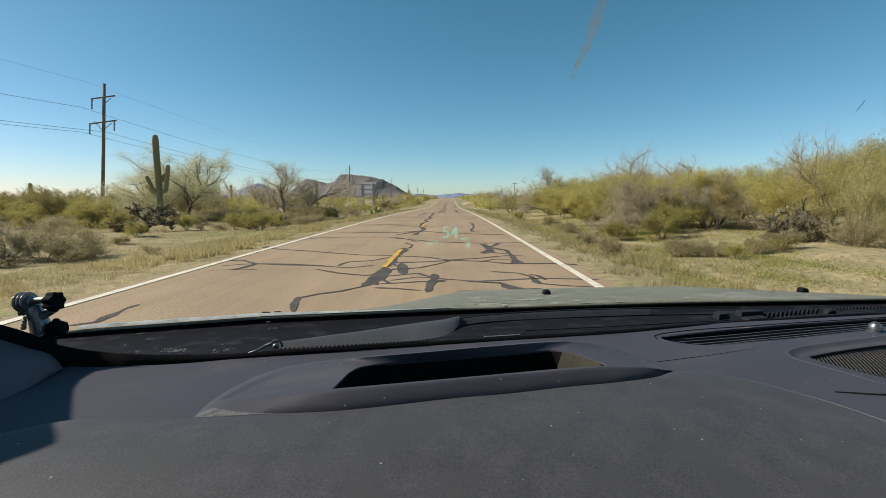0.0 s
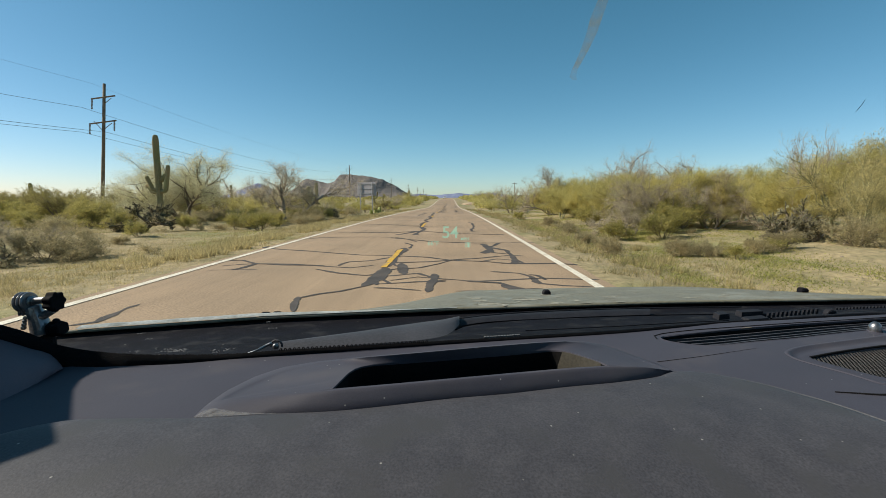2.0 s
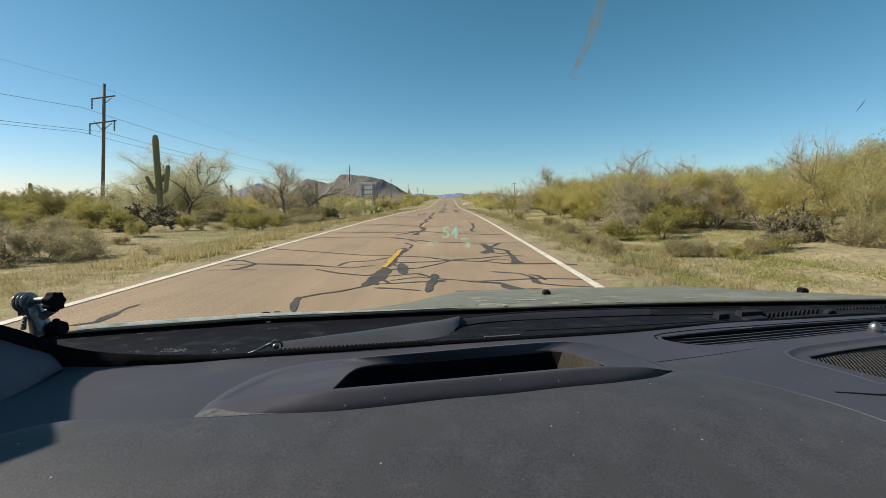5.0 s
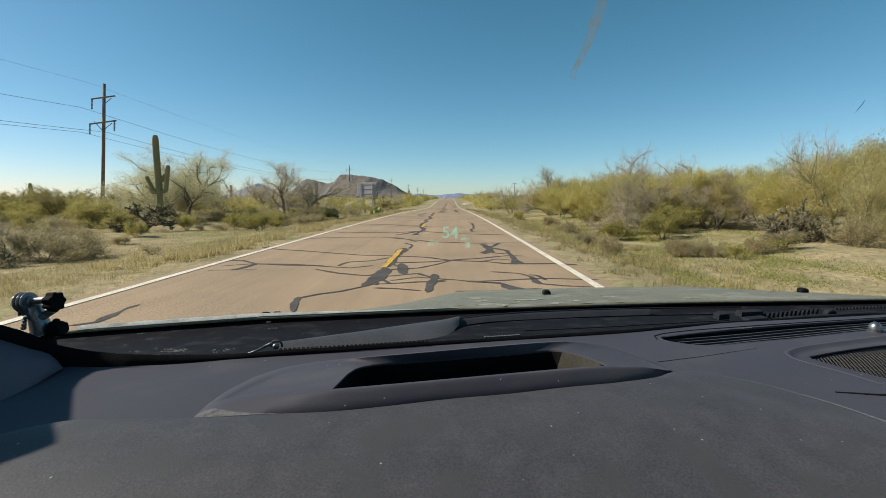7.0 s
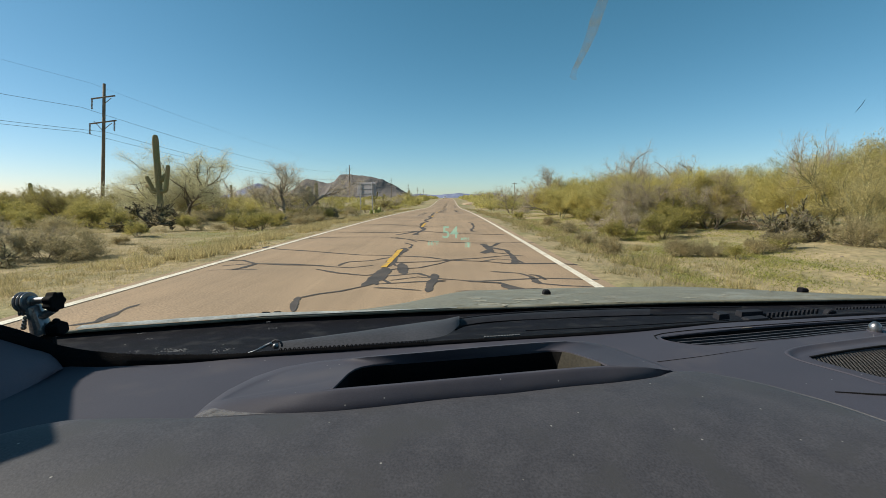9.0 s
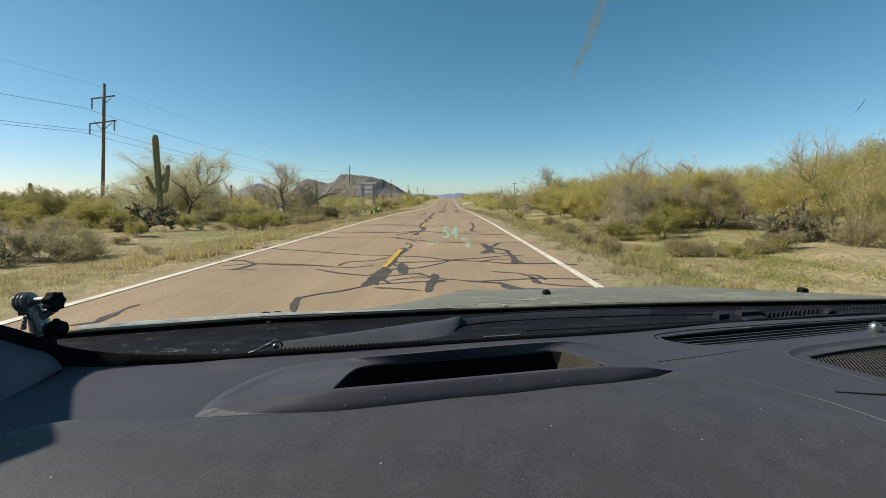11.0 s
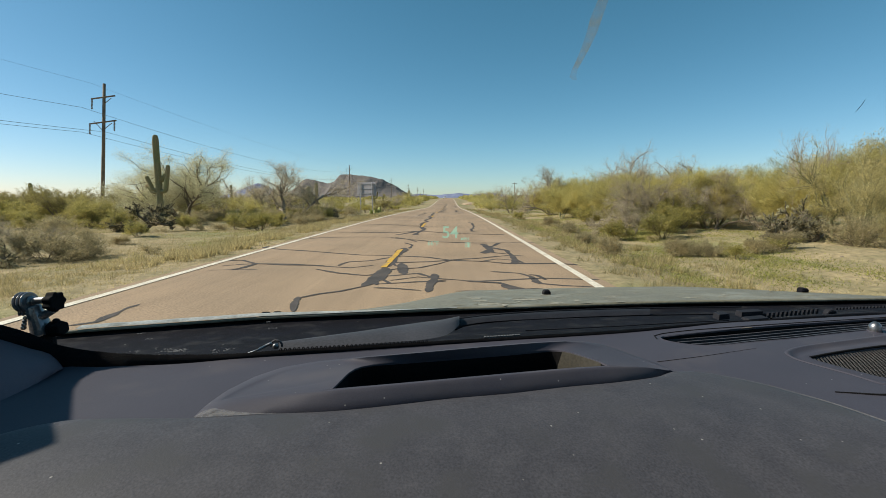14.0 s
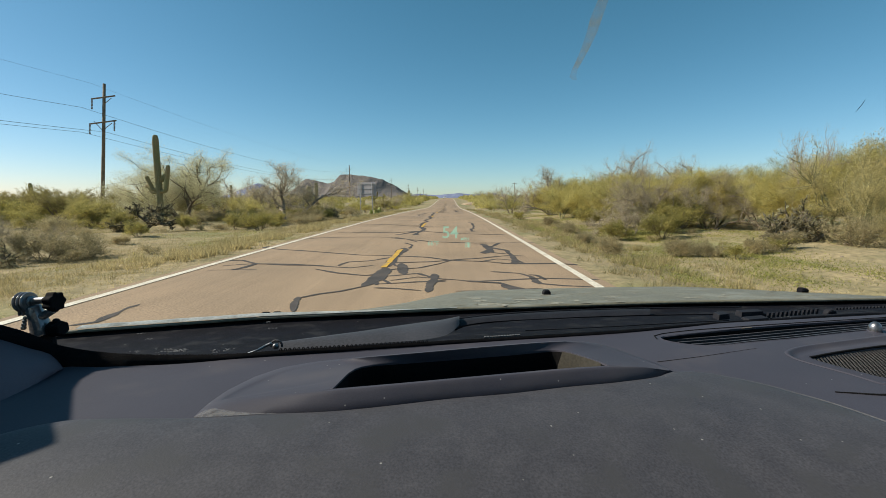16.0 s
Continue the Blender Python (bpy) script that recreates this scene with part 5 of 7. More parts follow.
for k in range(70):
    x, d = rd.uniform(0.02, 0.50) if k % 3 else rd.uniform(0.5, 1.1), 0.012 + 0.30 * rd.rand() ** 1.6
    half, deep = 0.006 + 0.040 * rd.rand() ** 3, 0.004 + 0.016 * rd.rand() ** 2
    n0, sides = len(verts), 11
    for s in range(sides):
        a = 2 * math.pi * s / sides
        q = rd.uniform(0.55, 1.2)
        px, pd = x + half * q * math.cos(a), d + deep * q * math.sin(a)
        verts.append((px * (1 - 0.05 * pd), rear_y(px) + pd, hood_z(px, pd) + 0.0008))
    faces.append(tuple(range(n0, n0 + sides)))
tagged(car_part("dried_dirt", mesh_of("dried_dirt", verts, faces), M_STREAKS, hood, "pale streaks, painted reflections"), kind="stuff")
for x, d in ((-0.448, 0.024), (-0.426, 0.034), (0.315, 0.26), (1.17, 0.22)):
    y, z = rear_y(x) + d, hood_z(x, d)
    loops = [[(x + sx * wdt, y + sy * 0.012, z + h * (0.5 if x < 0 else 1)) for sx, sy in ((-1, -1), (1, -1), (1, 1), (-1, 1))] for h, wdt in ((-0.004, 0.010 if x < 0 else 0.012), (0.012 if x < 0 else 0.008, 0.010 if x < 0 else 0.012), (0.018 if x < 0 else 0.015, 0.009))]
    car_part("washer_nozzle", loops_mesh("washer_nozzle", loops, True, True), M_COWL, hood, "black washer nozzle", 0.003)

# nose: grille, headlights and bumper
nose_loop = [(-0.78, GROUND + 0.24), (-0.80, 0.20), (-0.66, 0.34), (0.0, 0.44), (0.84, 0.44), (1.50, 0.36), (1.64, 0.20), (1.62, GROUND + 0.24)]
loops = [[(0.42 + (x - 0.42) * w_, y, z) for x, z in nose_loop] for y, w_ in ((2.20, 0.985), (2.44, 0.985), (2.52, 0.95))]
nose = car_part("nose", loops_mesh("nose", loops, True, True), M_PAINT, None, "tan painted nose", 0.02)
bm = bmesh.new()
box(bm, (-0.02, 2.50, 0.08), (0.86, 2.535, 0.36))
grille = car_part("grille", bm, M_RUBBER, nose, "black radiator grille", 0.01)
for i in range(5):
    bm = bmesh.new()
    box(bm, (0.0, 2.53, 0.11 + 0.05 * i), (0.84, 2.545, 0.125 + 0.05 * i))
    car_part("grille_bar", bm, M_CHROME, grille, "chrome grille bar", 0.003)
for x in (-0.64, 1.16):
    bm = bmesh.new()
    box(bm, (x, 2.46, 0.14), (x + 0.32, 2.525, 0.30))
    car_part("headlight", bm, M_GALV, nose, "clear headlight", 0.03)
bm = bmesh.new()
box(bm, (-0.74, 2.44, GROUND + 0.20), (1.58, 2.60, 0.02))
car_part("front_bumper", bm, M_COWL_GREY, nose, "grey plastic front bumper", 0.05)


def wheel(parent, x, y, r=0.38, width=0.24, offset=None):
    """Tyre with a dished rim; x, y is the hub's place."""
    sec = ((-0.5, 0.62), (-0.5, 0.90), (-0.42, 0.985), (0, 1.0), (0.42, 0.985), (0.5, 0.90), (0.5, 0.62))
    n = 28
    loops = [[(x + s * width, y + r * q * math.cos(2 * math.pi * i / n), r + r * q * math.sin(2 * math.pi * i / n)) for i in range(n)] for s, q in sec]
    me = loops_mesh("tyre", loops, smooth=True)
    if offset:
        me.transform(Matrix.Translation(offset))
    tyre = part("tyre", me, M_RUBBER, parent, "black tyre")
    loops = [[(x + s * width, y + r * q * math.cos(2 * math.pi * i / n), r + r * q * math.sin(2 * math.pi * i / n)) for i in range(n)]
             for s, q in ((-0.46, 0.63), (-0.36, 0.5), (-0.40, 0.12), (0.40, 0.12), (0.36, 0.5), (0.46, 0.63))]
    me = loops_mesh("rim", loops, True, True)
    if offset:
        me.transform(Matrix.Translation(offset))
    part("rim", me, M_GALV, tyre, "steel wheel rim")


for x in (-0.64, 1.48):
    for y in (FRONT_WHEEL, REAR_WHEEL):
        wheel(car, x, y, 0.45, 0.28, offset=OFF + Vector((0, 0, GROUND)))


# what the projector throws on the glass, and dirt on the glass
def on_glass(x, y):
    return Vector((x, y, 1.171 + (0.5415 - y) * RAKE))


def lettering(name, text, x, y, size, label):
    cu = bpy.data.curves.new(name, 'FONT')
    cu.body, cu.size, cu.align_x, cu.offset = text, size, 'LEFT', size * 0.012
    tmp = bpy.data.objects.new(name, cu)
    scene.collection.objects.link(tmp)
    bpy.context.view_layer.update()
    me = bpy.data.meshes.new_from_object(tmp.evaluated_get(bpy.context.evaluated_depsgraph_get()))
    bpy.data.objects.remove(tmp)
    p = on_glass(x, y)
    me.transform(Matrix.Translation(p) @ Matrix.Rotation(radians(83), 4, 'X'))
    ob = car_part(name, me, M_HUD, windscreen, label)
    ob.visible_shadow = False


lettering("speed_figure", "54", -0.0042, 0.2543, 0.0097, "pale green projected speed figure")
lettering("speed_unit", "MPH", 0.0067, 0.2571, 0.0024, "pale green projected unit")
lettering("temperature_figure", "66°F", -0.0130, 0.2635, 0.0037, "pale green projected temperature")
for i in range(4):
    bm = bmesh.new()
    p = on_glass(0.0100 + 0.0008 * i, 0.2660)
    box(bm, (p.x, p.y, p.z), (p.x + 0.0004, p.y + 0.0002, p.z + 0.0030))
    bar = car_part("projected_bar", bm, M_HUD, windscreen)
    bar.visible_shadow = False

verts, faces = [], []
streak = ((0.0405, 0.1187, 0.0014), (0.0407, 0.1241, 0.0014), (0.0405, 0.1285, 0.0016), (0.0407, 0.1329, 0.0015), (0.0404, 0.1381, 0.0012), (0.0399, 0.1418, 0.0010), (0.0394, 0.1449, 0.0009), (0.0396, 0.1474, 0.0011), (0.0406, 0.1486, 0.0007))
for i, (x, y, wd) in enumerate(streak):
    for sgn in (-1, 1):
        p = on_glass(x + sgn * wd, y)
        verts.append(tuple(p))
faces = [(2 * i, 2 * i + 1, 2 * i + 3, 2 * i + 2) for i in range(len(streak) - 1)]
car_part("dried_streak", mesh_of("dried_streak", verts, faces), M_SMEAR, windscreen, "brownish dried streak on the glass")

verts, faces = [], []
for i, (x, y) in enumerate(((0.1435, 0.1623), (0.1429, 0.1605), (0.1424, 0.1588), (0.1415, 0.1569))):
    for sgn in (-1, 1):
        verts.append(tuple(on_glass(x + sgn * (0.00012 if i % 3 else 0.00005), y)))
faces = [(2 * i, 2 * i + 1, 2 * i + 3, 2 * i + 2) for i in range(3)]
car_part("insect_mark", mesh_of("insect_mark", verts, faces), M_RUBBER, windscreen, "small dark insect mark on the glass")

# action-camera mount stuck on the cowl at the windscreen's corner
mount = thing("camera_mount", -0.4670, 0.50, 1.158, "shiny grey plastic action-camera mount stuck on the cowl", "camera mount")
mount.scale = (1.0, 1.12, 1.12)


def mount_part(name, bm, label=""):
    ob = part(name, bm, M_RUBBER if name in ("pivot_nut", "base") else M_NUT if name in ("thumb_screw", "bead_chain") else M_MOUNT, mount, label, 0.0012)
    return ob


for i in range(3):
    bm = bmesh.new()
    rod(bm, (-0.0358 + 0.0045 * i, 0.0, 0.0712), (-0.0331 + 0.0045 * i, 0.0, 0.0716), 0.0108, 0.0108, 28)
    box(bm, (-0.0352 + 0.0045 * i, -0.006, 0.058), (-0.0328 + 0.0045 * i, 0.006, 0.068))
    mount_part("prong", bm, "glossy rounded prong")
bm = bmesh.new()
rod(bm, (-0.037, 0.0, 0.0718), (-0.0005, 0.0, 0.0742), 0.0036, 0.0036, 16)
rod(bm, (-0.0235, 0.0, 0.0726), (-0.0205, 0.0, 0.0728), 0.0062, 0.0050, 20)
mount_part("thumb_screw", bm, "pale shiny thumb screw")
# fluted knob: a scalloped disc
loops = []
for x, f in ((-0.0018, 0.70), (-0.0012, 0.84), (0.0078, 0.88), (0.0088, 0.76)):
    loops.append([(x, 0.0112 * f * (1 + 0.10 * math.cos(7 * a)) * math.cos(a), 0.0722 + 0.0112 * f * (1 + 0.10 * math.cos(7 * a)) * math.sin(a)) for a in np.linspace(0, 2 * math.pi, 56, endpoint=False)])
part("screw_knob", loops_mesh("screw_knob", loops, True, True), M_RUBBER, mount, "black fluted screw knob")
bm = bmesh.new()
rod(bm, (-0.0215, 0.0, 0.0675), (-0.0150, 0.002, 0.0360), 0.0068, 0.0112, 18)
rod(bm, (-0.0165, 0.0, 0.0545), (0.0030, 0.0, 0.0635), 0.0048, 0.0036, 12)
rod(bm, (-0.0265, 0.0, 0.0640), (-0.0165, 0.0, 0.0600), 0.0055, 0.0070, 14)
mount_part("arm", bm)
bm = bmesh.new()
for i in range(4):
    bmesh.ops.create_uvsphere(bm, u_segments=12, v_segments=8, radius=0.0021 + 0.0002 * i, matrix=Matrix.Translation((-0.0286 - 0.0010 * i, -0.004, 0.0555 - 0.0034 * i)))
mount_part("bead_chain", bm, "bright metal bead chain")
bm = bmesh.new()
rod(bm, (-0.0035, 0.0, 0.0425), (0.0120, 0.0, 0.0440), 0.0088, 0.0080, 6)
rod(bm, (0.0020, 0.0, 0.0460), (0.0050, 0.0, 0.0535), 0.0066, 0.0030, 8)
mount_part("pivot_nut", bm, "black angular pivot nut")
bm = bmesh.new()
box(bm, (-0.032, -0.010, 0.002), (-0.008, 0.018, 0.016))
rod(bm, (-0.017, 0.002, 0.008), (-0.016, 0.002, 0.040), 0.013, 0.0105, 18)
mount_part("base", bm)

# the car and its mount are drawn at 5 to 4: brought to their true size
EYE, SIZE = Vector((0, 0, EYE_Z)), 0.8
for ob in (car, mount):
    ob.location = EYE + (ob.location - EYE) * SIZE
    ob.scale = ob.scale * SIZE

# ---- plants ----
def unit(v):
    return v / (np.linalg.norm(v) + 1e-9)


def grow(r, stems, height, lean, levels, kids, bend=0.25, up=0.15, base_r=0.06, start=0.12, trunk=0.55):
    """A branching skeleton: per level a list of polylines."""
    out = [[] for _ in range(levels)]

    def twig(p, d, length, level, rad):
        n = 6 if level == 0 else 5 if level == 1 else 3
        pts, dirs = [p], [d]
        for i in range(n - 1):
            d = unit(d + r.normal(0, bend, 3) * (0.6 if level == 0 else 1.0) + np.array([0, 0, up]))
            p = p + d * length / (n - 1)
            pts.append(p)
            dirs.append(d)
        out[level].append((np.array(pts), rad, rad * (0.55 if level < levels - 1 else 0.3)))
        if level + 1 < levels:
            for c in range(kids[level]):
                t = r.uniform(start if level else 0.35, 1.0)
                i = min(n - 1, int(t * (n - 1) + 0.5))
                side_d = unit(np.cross(dirs[i], r.normal(0, 1, 3)))
                ang = r.uniform(0.35, 0.95)
                twig(pts[i], unit(dirs[i] * math.cos(ang) + side_d * math.sin(ang)), length * r.uniform(0.45, 0.72), level + 1, rad * 0.5 * r.uniform(0.8, 1.1))

    for s_ in range(stems):
        a = r.uniform(0, 2 * math.pi)
        d = unit(np.array([math.cos(a) * lean, math.sin(a) * lean, 1.0]))
        twig(np.array([math.cos(a) * 0.08 * height * 0.3, math.sin(a) * 0.08 * height * 0.3, -0.05]), d, height * trunk * r.uniform(0.8, 1.1), 0, base_r * r.uniform(0.7, 1.1))
    return out


def slivers(r, centers, dirs, n_each, length, width, scatter, wild=0.7):
    """Many thin triangles about given points: leaves and fine twigs."""
    c = np.repeat(centers, n_each, axis=0)
    d = np.repeat(dirs, n_each, axis=0)
    m = len(c)
    c = c + r.normal(0, scatter, (m, 3))
    d = d + r.normal(0, wild, (m, 3))
    d /= np.linalg.norm(d, axis=1)[:, None] + 1e-9
    s_ = np.cross(d, r.normal(0, 1, (m, 3)))
    s_ /= np.linalg.norm(s_, axis=1)[:, None] + 1e-9
    L = (length * r.uniform(0.5, 1.3, m))[:, None]
    W = (width * r.uniform(0.6, 1.3, m))[:, None]
    v = np.stack([c - s_ * W / 2, c + s_ * W / 2, c + d * L], axis=1).reshape(-1, 3)
    return v


def leaf_mesh(name, v):
    me = bpy.data.meshes.new(name)
    n = len(v) // 3
    me.vertices.add(len(v))
    me.vertices.foreach_set("co", np.asarray(v, np.float32).ravel())
    me.loops.add(len(v))
    me.loops.foreach_set("vertex_index", np.arange(len(v), dtype=np.int32))
    me.polygons.add(n)
    me.polygons.foreach_set("loop_start", np.arange(0, len(v), 3, dtype=np.int32))
    me.update()
    me.validate()
    return me


def plant(name, seed, label, category, bark, leaf, stems, height, lean, levels, kids, leaves, length, width, scatter,
          bend=0.25, up=0.15, base_r=0.06, wild=0.7, trunk=0.55, leaf_levels=2):
    """A tree or shrub: a woody skeleton and a crown of small slivers."""
    r = np.random.RandomState(seed)
    sk = grow(r, stems, height, lean, levels, kids, bend, up, base_r, trunk=trunk)
    top_z = max(p[0][:, 2].max() for lv in sk for p in lv)
    f = height / top_z
    v, fc = [], []
    for i, lv in enumerate(sk):
        tubes([(p * f, a, b, (7 if levels > 3 else 5, 5 if levels > 3 else 3, 3, 3)[i]) for p, a, b in lv], v, fc)
    ob = thing(name, label=label, category=category)
    part("trunk" if levels > 3 else "stems", mesh_of("trunk", v, fc, True), bark, ob)
    cen, dr = [], []
    for lv in sk[-leaf_levels:]:
        for p, a, b in lv:
            p = p * f
            seg = np.diff(p, axis=0)
            for t in (0.25, 0.75):
                cen.append(p[:-1] + seg * t)
                dr.append(seg / (np.linalg.norm(seg, axis=1)[:, None] + 1e-9))
    cen, dr = np.concatenate(cen), np.concatenate(dr)
    lv = slivers(r, cen, dr, leaves, length, width, scatter, wild)
    lv[:, 2] = np.maximum(lv[:, 2], 0.02)
    part("crown", leaf_mesh("crown", lv), leaf, ob)
    return ob


# each kind in two grades of fineness: for the verge and further off
def graded(name, seed, label, category, bark, leaf, stems, height, lean, kids, leaves, length, width, scatter, count, **more):
    fine = [plant(name, seed + i, label, category, bark, leaf, stems, height, lean, len(kids) + 1, kids, leaves, length, width, scatter, leaf_levels=1, **more) for i in range(count)]
    k1 = (max(3, kids[0] - 1), max(3, kids[1] - 1))
    mid = [plant(name, seed + 200 + i, label, category, bark, leaf, max(3, min(4, stems)), height, lean, 3, k1, 7, length * 1.6, width * 2.3, scatter * 1.8, leaf_levels=1, **more) for i in range(2)]
    return fine, mid


PALO = graded("palo_verde_tree", 20, "bushy yellow-green palo verde tree beside the road", "tree", M_GREENBARK, M_PALO, 5, 3.6, 0.80, (6, 5, 4), 16, 0.30, 0.0105, 0.13, 4,
              bend=0.24, up=0.14, base_r=0.055, wild=0.42)
FINE = graded("palo_verde_tree", 50, "open airy palo verde tree with pale twigs", "tree", M_GREENBARK, M_MESQ, 3, 5.0, 0.45, (6, 6, 4), 11, 0.13, 0.018, 0.11, 2,
              bend=0.30, up=0.12, base_r=0.08, wild=0.6)
BARE = graded("mesquite_tree", 60, "nearly bare grey mesquite tree with thin twigs", "tree", M_PALEBARK, M_GREYTWIG, 3, 5.0, 0.5, (6, 6, 5), 8, 0.24, 0.009, 0.12, 2,
              bend=0.34, up=0.10, base_r=0.10, wild=0.6)
BROAD = plant("mesquite_tree", 66, "spreading mesquite tree with pale dry leaves around a saguaro", "tree", M_BARK, M_PALE, 4, 5.5, 1.0, 4, (6, 6, 5), 38, 0.085, 0.019, 0.17,
              bend=0.32, up=0.10, base_r=0.12, wild=0.9, leaf_levels=1)
IRON = graded("ironwood_tree", 70, "dense dark green ironwood tree", "tree", M_BARK, M_IRON, 5, 4.0, 0.6, (5, 5, 3), 12, 0.10, 0.032, 0.08, 2, base_r=0.09, wild=1.0)
CREO = graded("creosote_bush", 80, "olive green creosote bush on sandy ground", "bush", M_BARK, M_CREO, 11, 1.5, 0.75, (5, 4), 7, 0.075, 0.028, 0.06, 3,
              bend=0.2, up=0.12, base_r=0.014, trunk=0.7)
SAGE = graded("bursage_bush", 90, "low grey-green bursage bush", "bush", M_BARK, M_SAGE, 12, 0.9, 1.2, (5, 4), 7, 0.07, 0.016, 0.05, 3,
              bend=0.3, up=0.05, base_r=0.009, trunk=0.7)
STRAW = graded("dry_bush", 100, "dry straw-coloured brush on sandy ground", "bush", M_BARK, M_DRYBUSH, 14, 0.7, 1.0, (4, 3), 8, 0.10, 0.009, 0.05, 2,
               bend=0.25, up=0.1, base_r=0.006, trunk=0.8)


def ribbed(path, radius, ribs=13):
    """A fluted cactus column along a polyline, with a domed tip."""
    pts = np.asarray(path, float)
    n = ribs * 4
    tang = np.gradient(pts, axis=0)
    tang /= np.linalg.norm(tang, axis=1)[:, None]
    loops = []
    for i, (p, t) in enumerate(zip(pts, tang)):
        u = unit(np.cross(t, np.array([0.13, 0.97, 0.05])))
        v = np.cross(t, u)
        s_ = i / (len(pts) - 1)
        rr = radius * (1 if i < len(pts) - 6 else math.sqrt(max(0.02, 1 - ((i - len(pts) + 7) / 6.2) ** 2))) * (0.85 + 0.15 * min(1, s_ * 4))
        lp = []
        for j in range(n):
            a = 2 * math.pi * j / n
            q = rr * (1 + 0.11 * math.cos(a * ribs))
            lp.append(p + q * (math.cos(a) * u + math.sin(a) * v))
        loops.append(lp)
    return loops


def saguaro(x, y, height, radius, arms=(), lean=0.0):
    ob = thing("saguaro_cactus", x, y, ground_z(x, y) - 0.05, "tall ribbed saguaro cactus" + (" with upturned arms" if arms else " without arms"), "cactus")
    z = np.concatenate([np.linspace(0, height * 0.9, 14), height * (0.9 + 0.1 * np.sin(np.linspace(0.25, 1.5, 6)))])
    me = loops_mesh("column", ribbed([(lean * t * t / height, 0.02 * math.sin(t), t) for t in z], radius), False, True, True)
    part("column", me, M_SAGUARO, ob)
    for a, h0, reach, rise, rad in arms:
        d = np.array([math.cos(a), math.sin(a), 0])
        pts = [d * radius * 0.5 + np.array([0, 0, h0])]
        for t in np.linspace(0.1, 1, 8):
            pts.append(d * (radius * 0.5 + reach * math.sin(t * 1.57)) + np.array([0, 0, h0 + reach * 0.5 * (1 - math.cos(t * 1.57)) - 0.08 * math.sin(t * 3.1)]))
        for t in np.concatenate([np.linspace(0.15, 0.9, 7), 0.9 + 0.1 * np.sin(np.linspace(0.3, 1.5, 5))]):
            pts.append(d * (radius * 0.5 + reach + 0.28 * t) + np.array([0, 0, h0 + reach * 0.5 + rise * t]))
        part("arm", loops_mesh("arm", ribbed(pts, rad, 10), False, True, True), M_SAGUARO, ob)
    return ob


def cholla_shape(seed, height, joints, label, dark):
    """Chain-fruit cholla: a short trunk and knobbly joints."""
    r = np.random.RandomState(seed)
    ob = thing("cholla_cactus", label=label, category="cactus")
    wood, knobs, tips = [], [], []

    def go(p, d, length, level):
        n = 3
        pts = [p]
        for i in range(n):
            d = unit(d + r.normal(0, 0.22, 3) + np.array([0, 0, 0.06]))
            p = p + d * length / n
            pts.append(p)
        rad = (0.055, 0.034, 0.023, 0.019, 0.016)[level] * height / 1.6 * (1.3 if dark else 1.0)
        (wood if level < 2 else knobs if level < 4 else tips).append((np.array(pts), rad * 0.8, rad, 6 if level < 3 else 5))
        if level < 4:
            for c in range((3, 3, 3, joints)[level]):
                i = r.randint(1, n + 1)
                s_ = unit(np.cross(d, r.normal(0, 1, 3)))
                go(pts[i], unit(d * 0.7 + s_ * r.uniform(0.5, 1.0)), length * r.uniform(0.5, 0.75), level + 1)

    for s_ in range(3):
        go(np.array([0, 0, -0.05]), unit(np.array([r.normal(0, 0.5), r.normal(0, 0.5), 1])), height * 0.42, 0)
    for nm, group_, mat in (("trunk", wood, M_BARK), ("joints", knobs, M_CHOLLA), ("fruit", tips, M_CHOLLA if dark else M_CHOLLA_TIP)):
        v, f = [], []
        tubes(group_, v, f)
        tagged(part(nm, mesh_of(nm, v, f, True), mat, ob), kind="stuff")
    cen = np.concatenate([p[0] for p in knobs + tips])
    sp = slivers(r, cen, np.zeros_like(cen), 8, 0.07 * height / 1.6, 0.006, 0.03, 1.0)
    tagged(part("spines", leaf_mesh("spines", sp), M_DRYBUSH if not dark else M_SAGE, ob), kind="stuff")
    return ob


CHOLLA = [cholla_shape(5, 1.7, 4, "dark leggy cholla cactus", True), cholla_shape(6, 1.7, 3, "pale knobbly chain-fruit cholla cactus", False)]


def pear(seed, pads):
    """Prickly pear: flat oval pads, one upon the other."""
    r = np.random.RandomState(seed)
    ob = thing("prickly_pear_cactus", label="yellow-green prickly pear cactus with flat pads", category="cactus")
    proto = None
    spots = []
    for i in range(pads):
        if i < pads * 0.45 or not spots:
            a, q = r.uniform(0, 6.28), r.uniform(0, 1.0)
            base = Vector((q * math.cos(a), 0.5 * q * math.sin(a), 0.0))
            tip = Vector((r.normal(0, 0.3), r.normal(0, 0.3), 1)).normalized()
        else:
            b0, t0 = spots[r.randint(len(spots))]
            base = b0 + t0 * 0.26
            tip = (t0 + Vector((r.normal(0, 0.5), r.normal(0, 0.4), 0.3))).normalized()
        spots.append((base, tip))
        if proto is None:
            bm = bmesh.new()
            bmesh.ops.create_uvsphere(bm, u_segments=8, v_segments=6, radius=1, matrix=Matrix.Translation((0, 0, 0.15)) @ Matrix.Diagonal((0.115, 0.022, 0.165, 1)))
            p = part("pad", bm, M_PEAR, ob)
            p.data.polygons.foreach_set("use_smooth", [True] * len(p.data.polygons))
            proto = p.data
        else:
            p = part("pad", proto, M_PEAR, ob)
        p.matrix_basis = Matrix.Translation(base) @ tip.to_track_quat("Z", "Y").to_matrix().to_4x4() @ pose(0, 0, 0, 0, 0, r.uniform(0, 360)) @ Matrix.Scale(r.uniform(0.8, 1.2), 4)
    return ob


PEAR = pear(3, 34)
used = set()


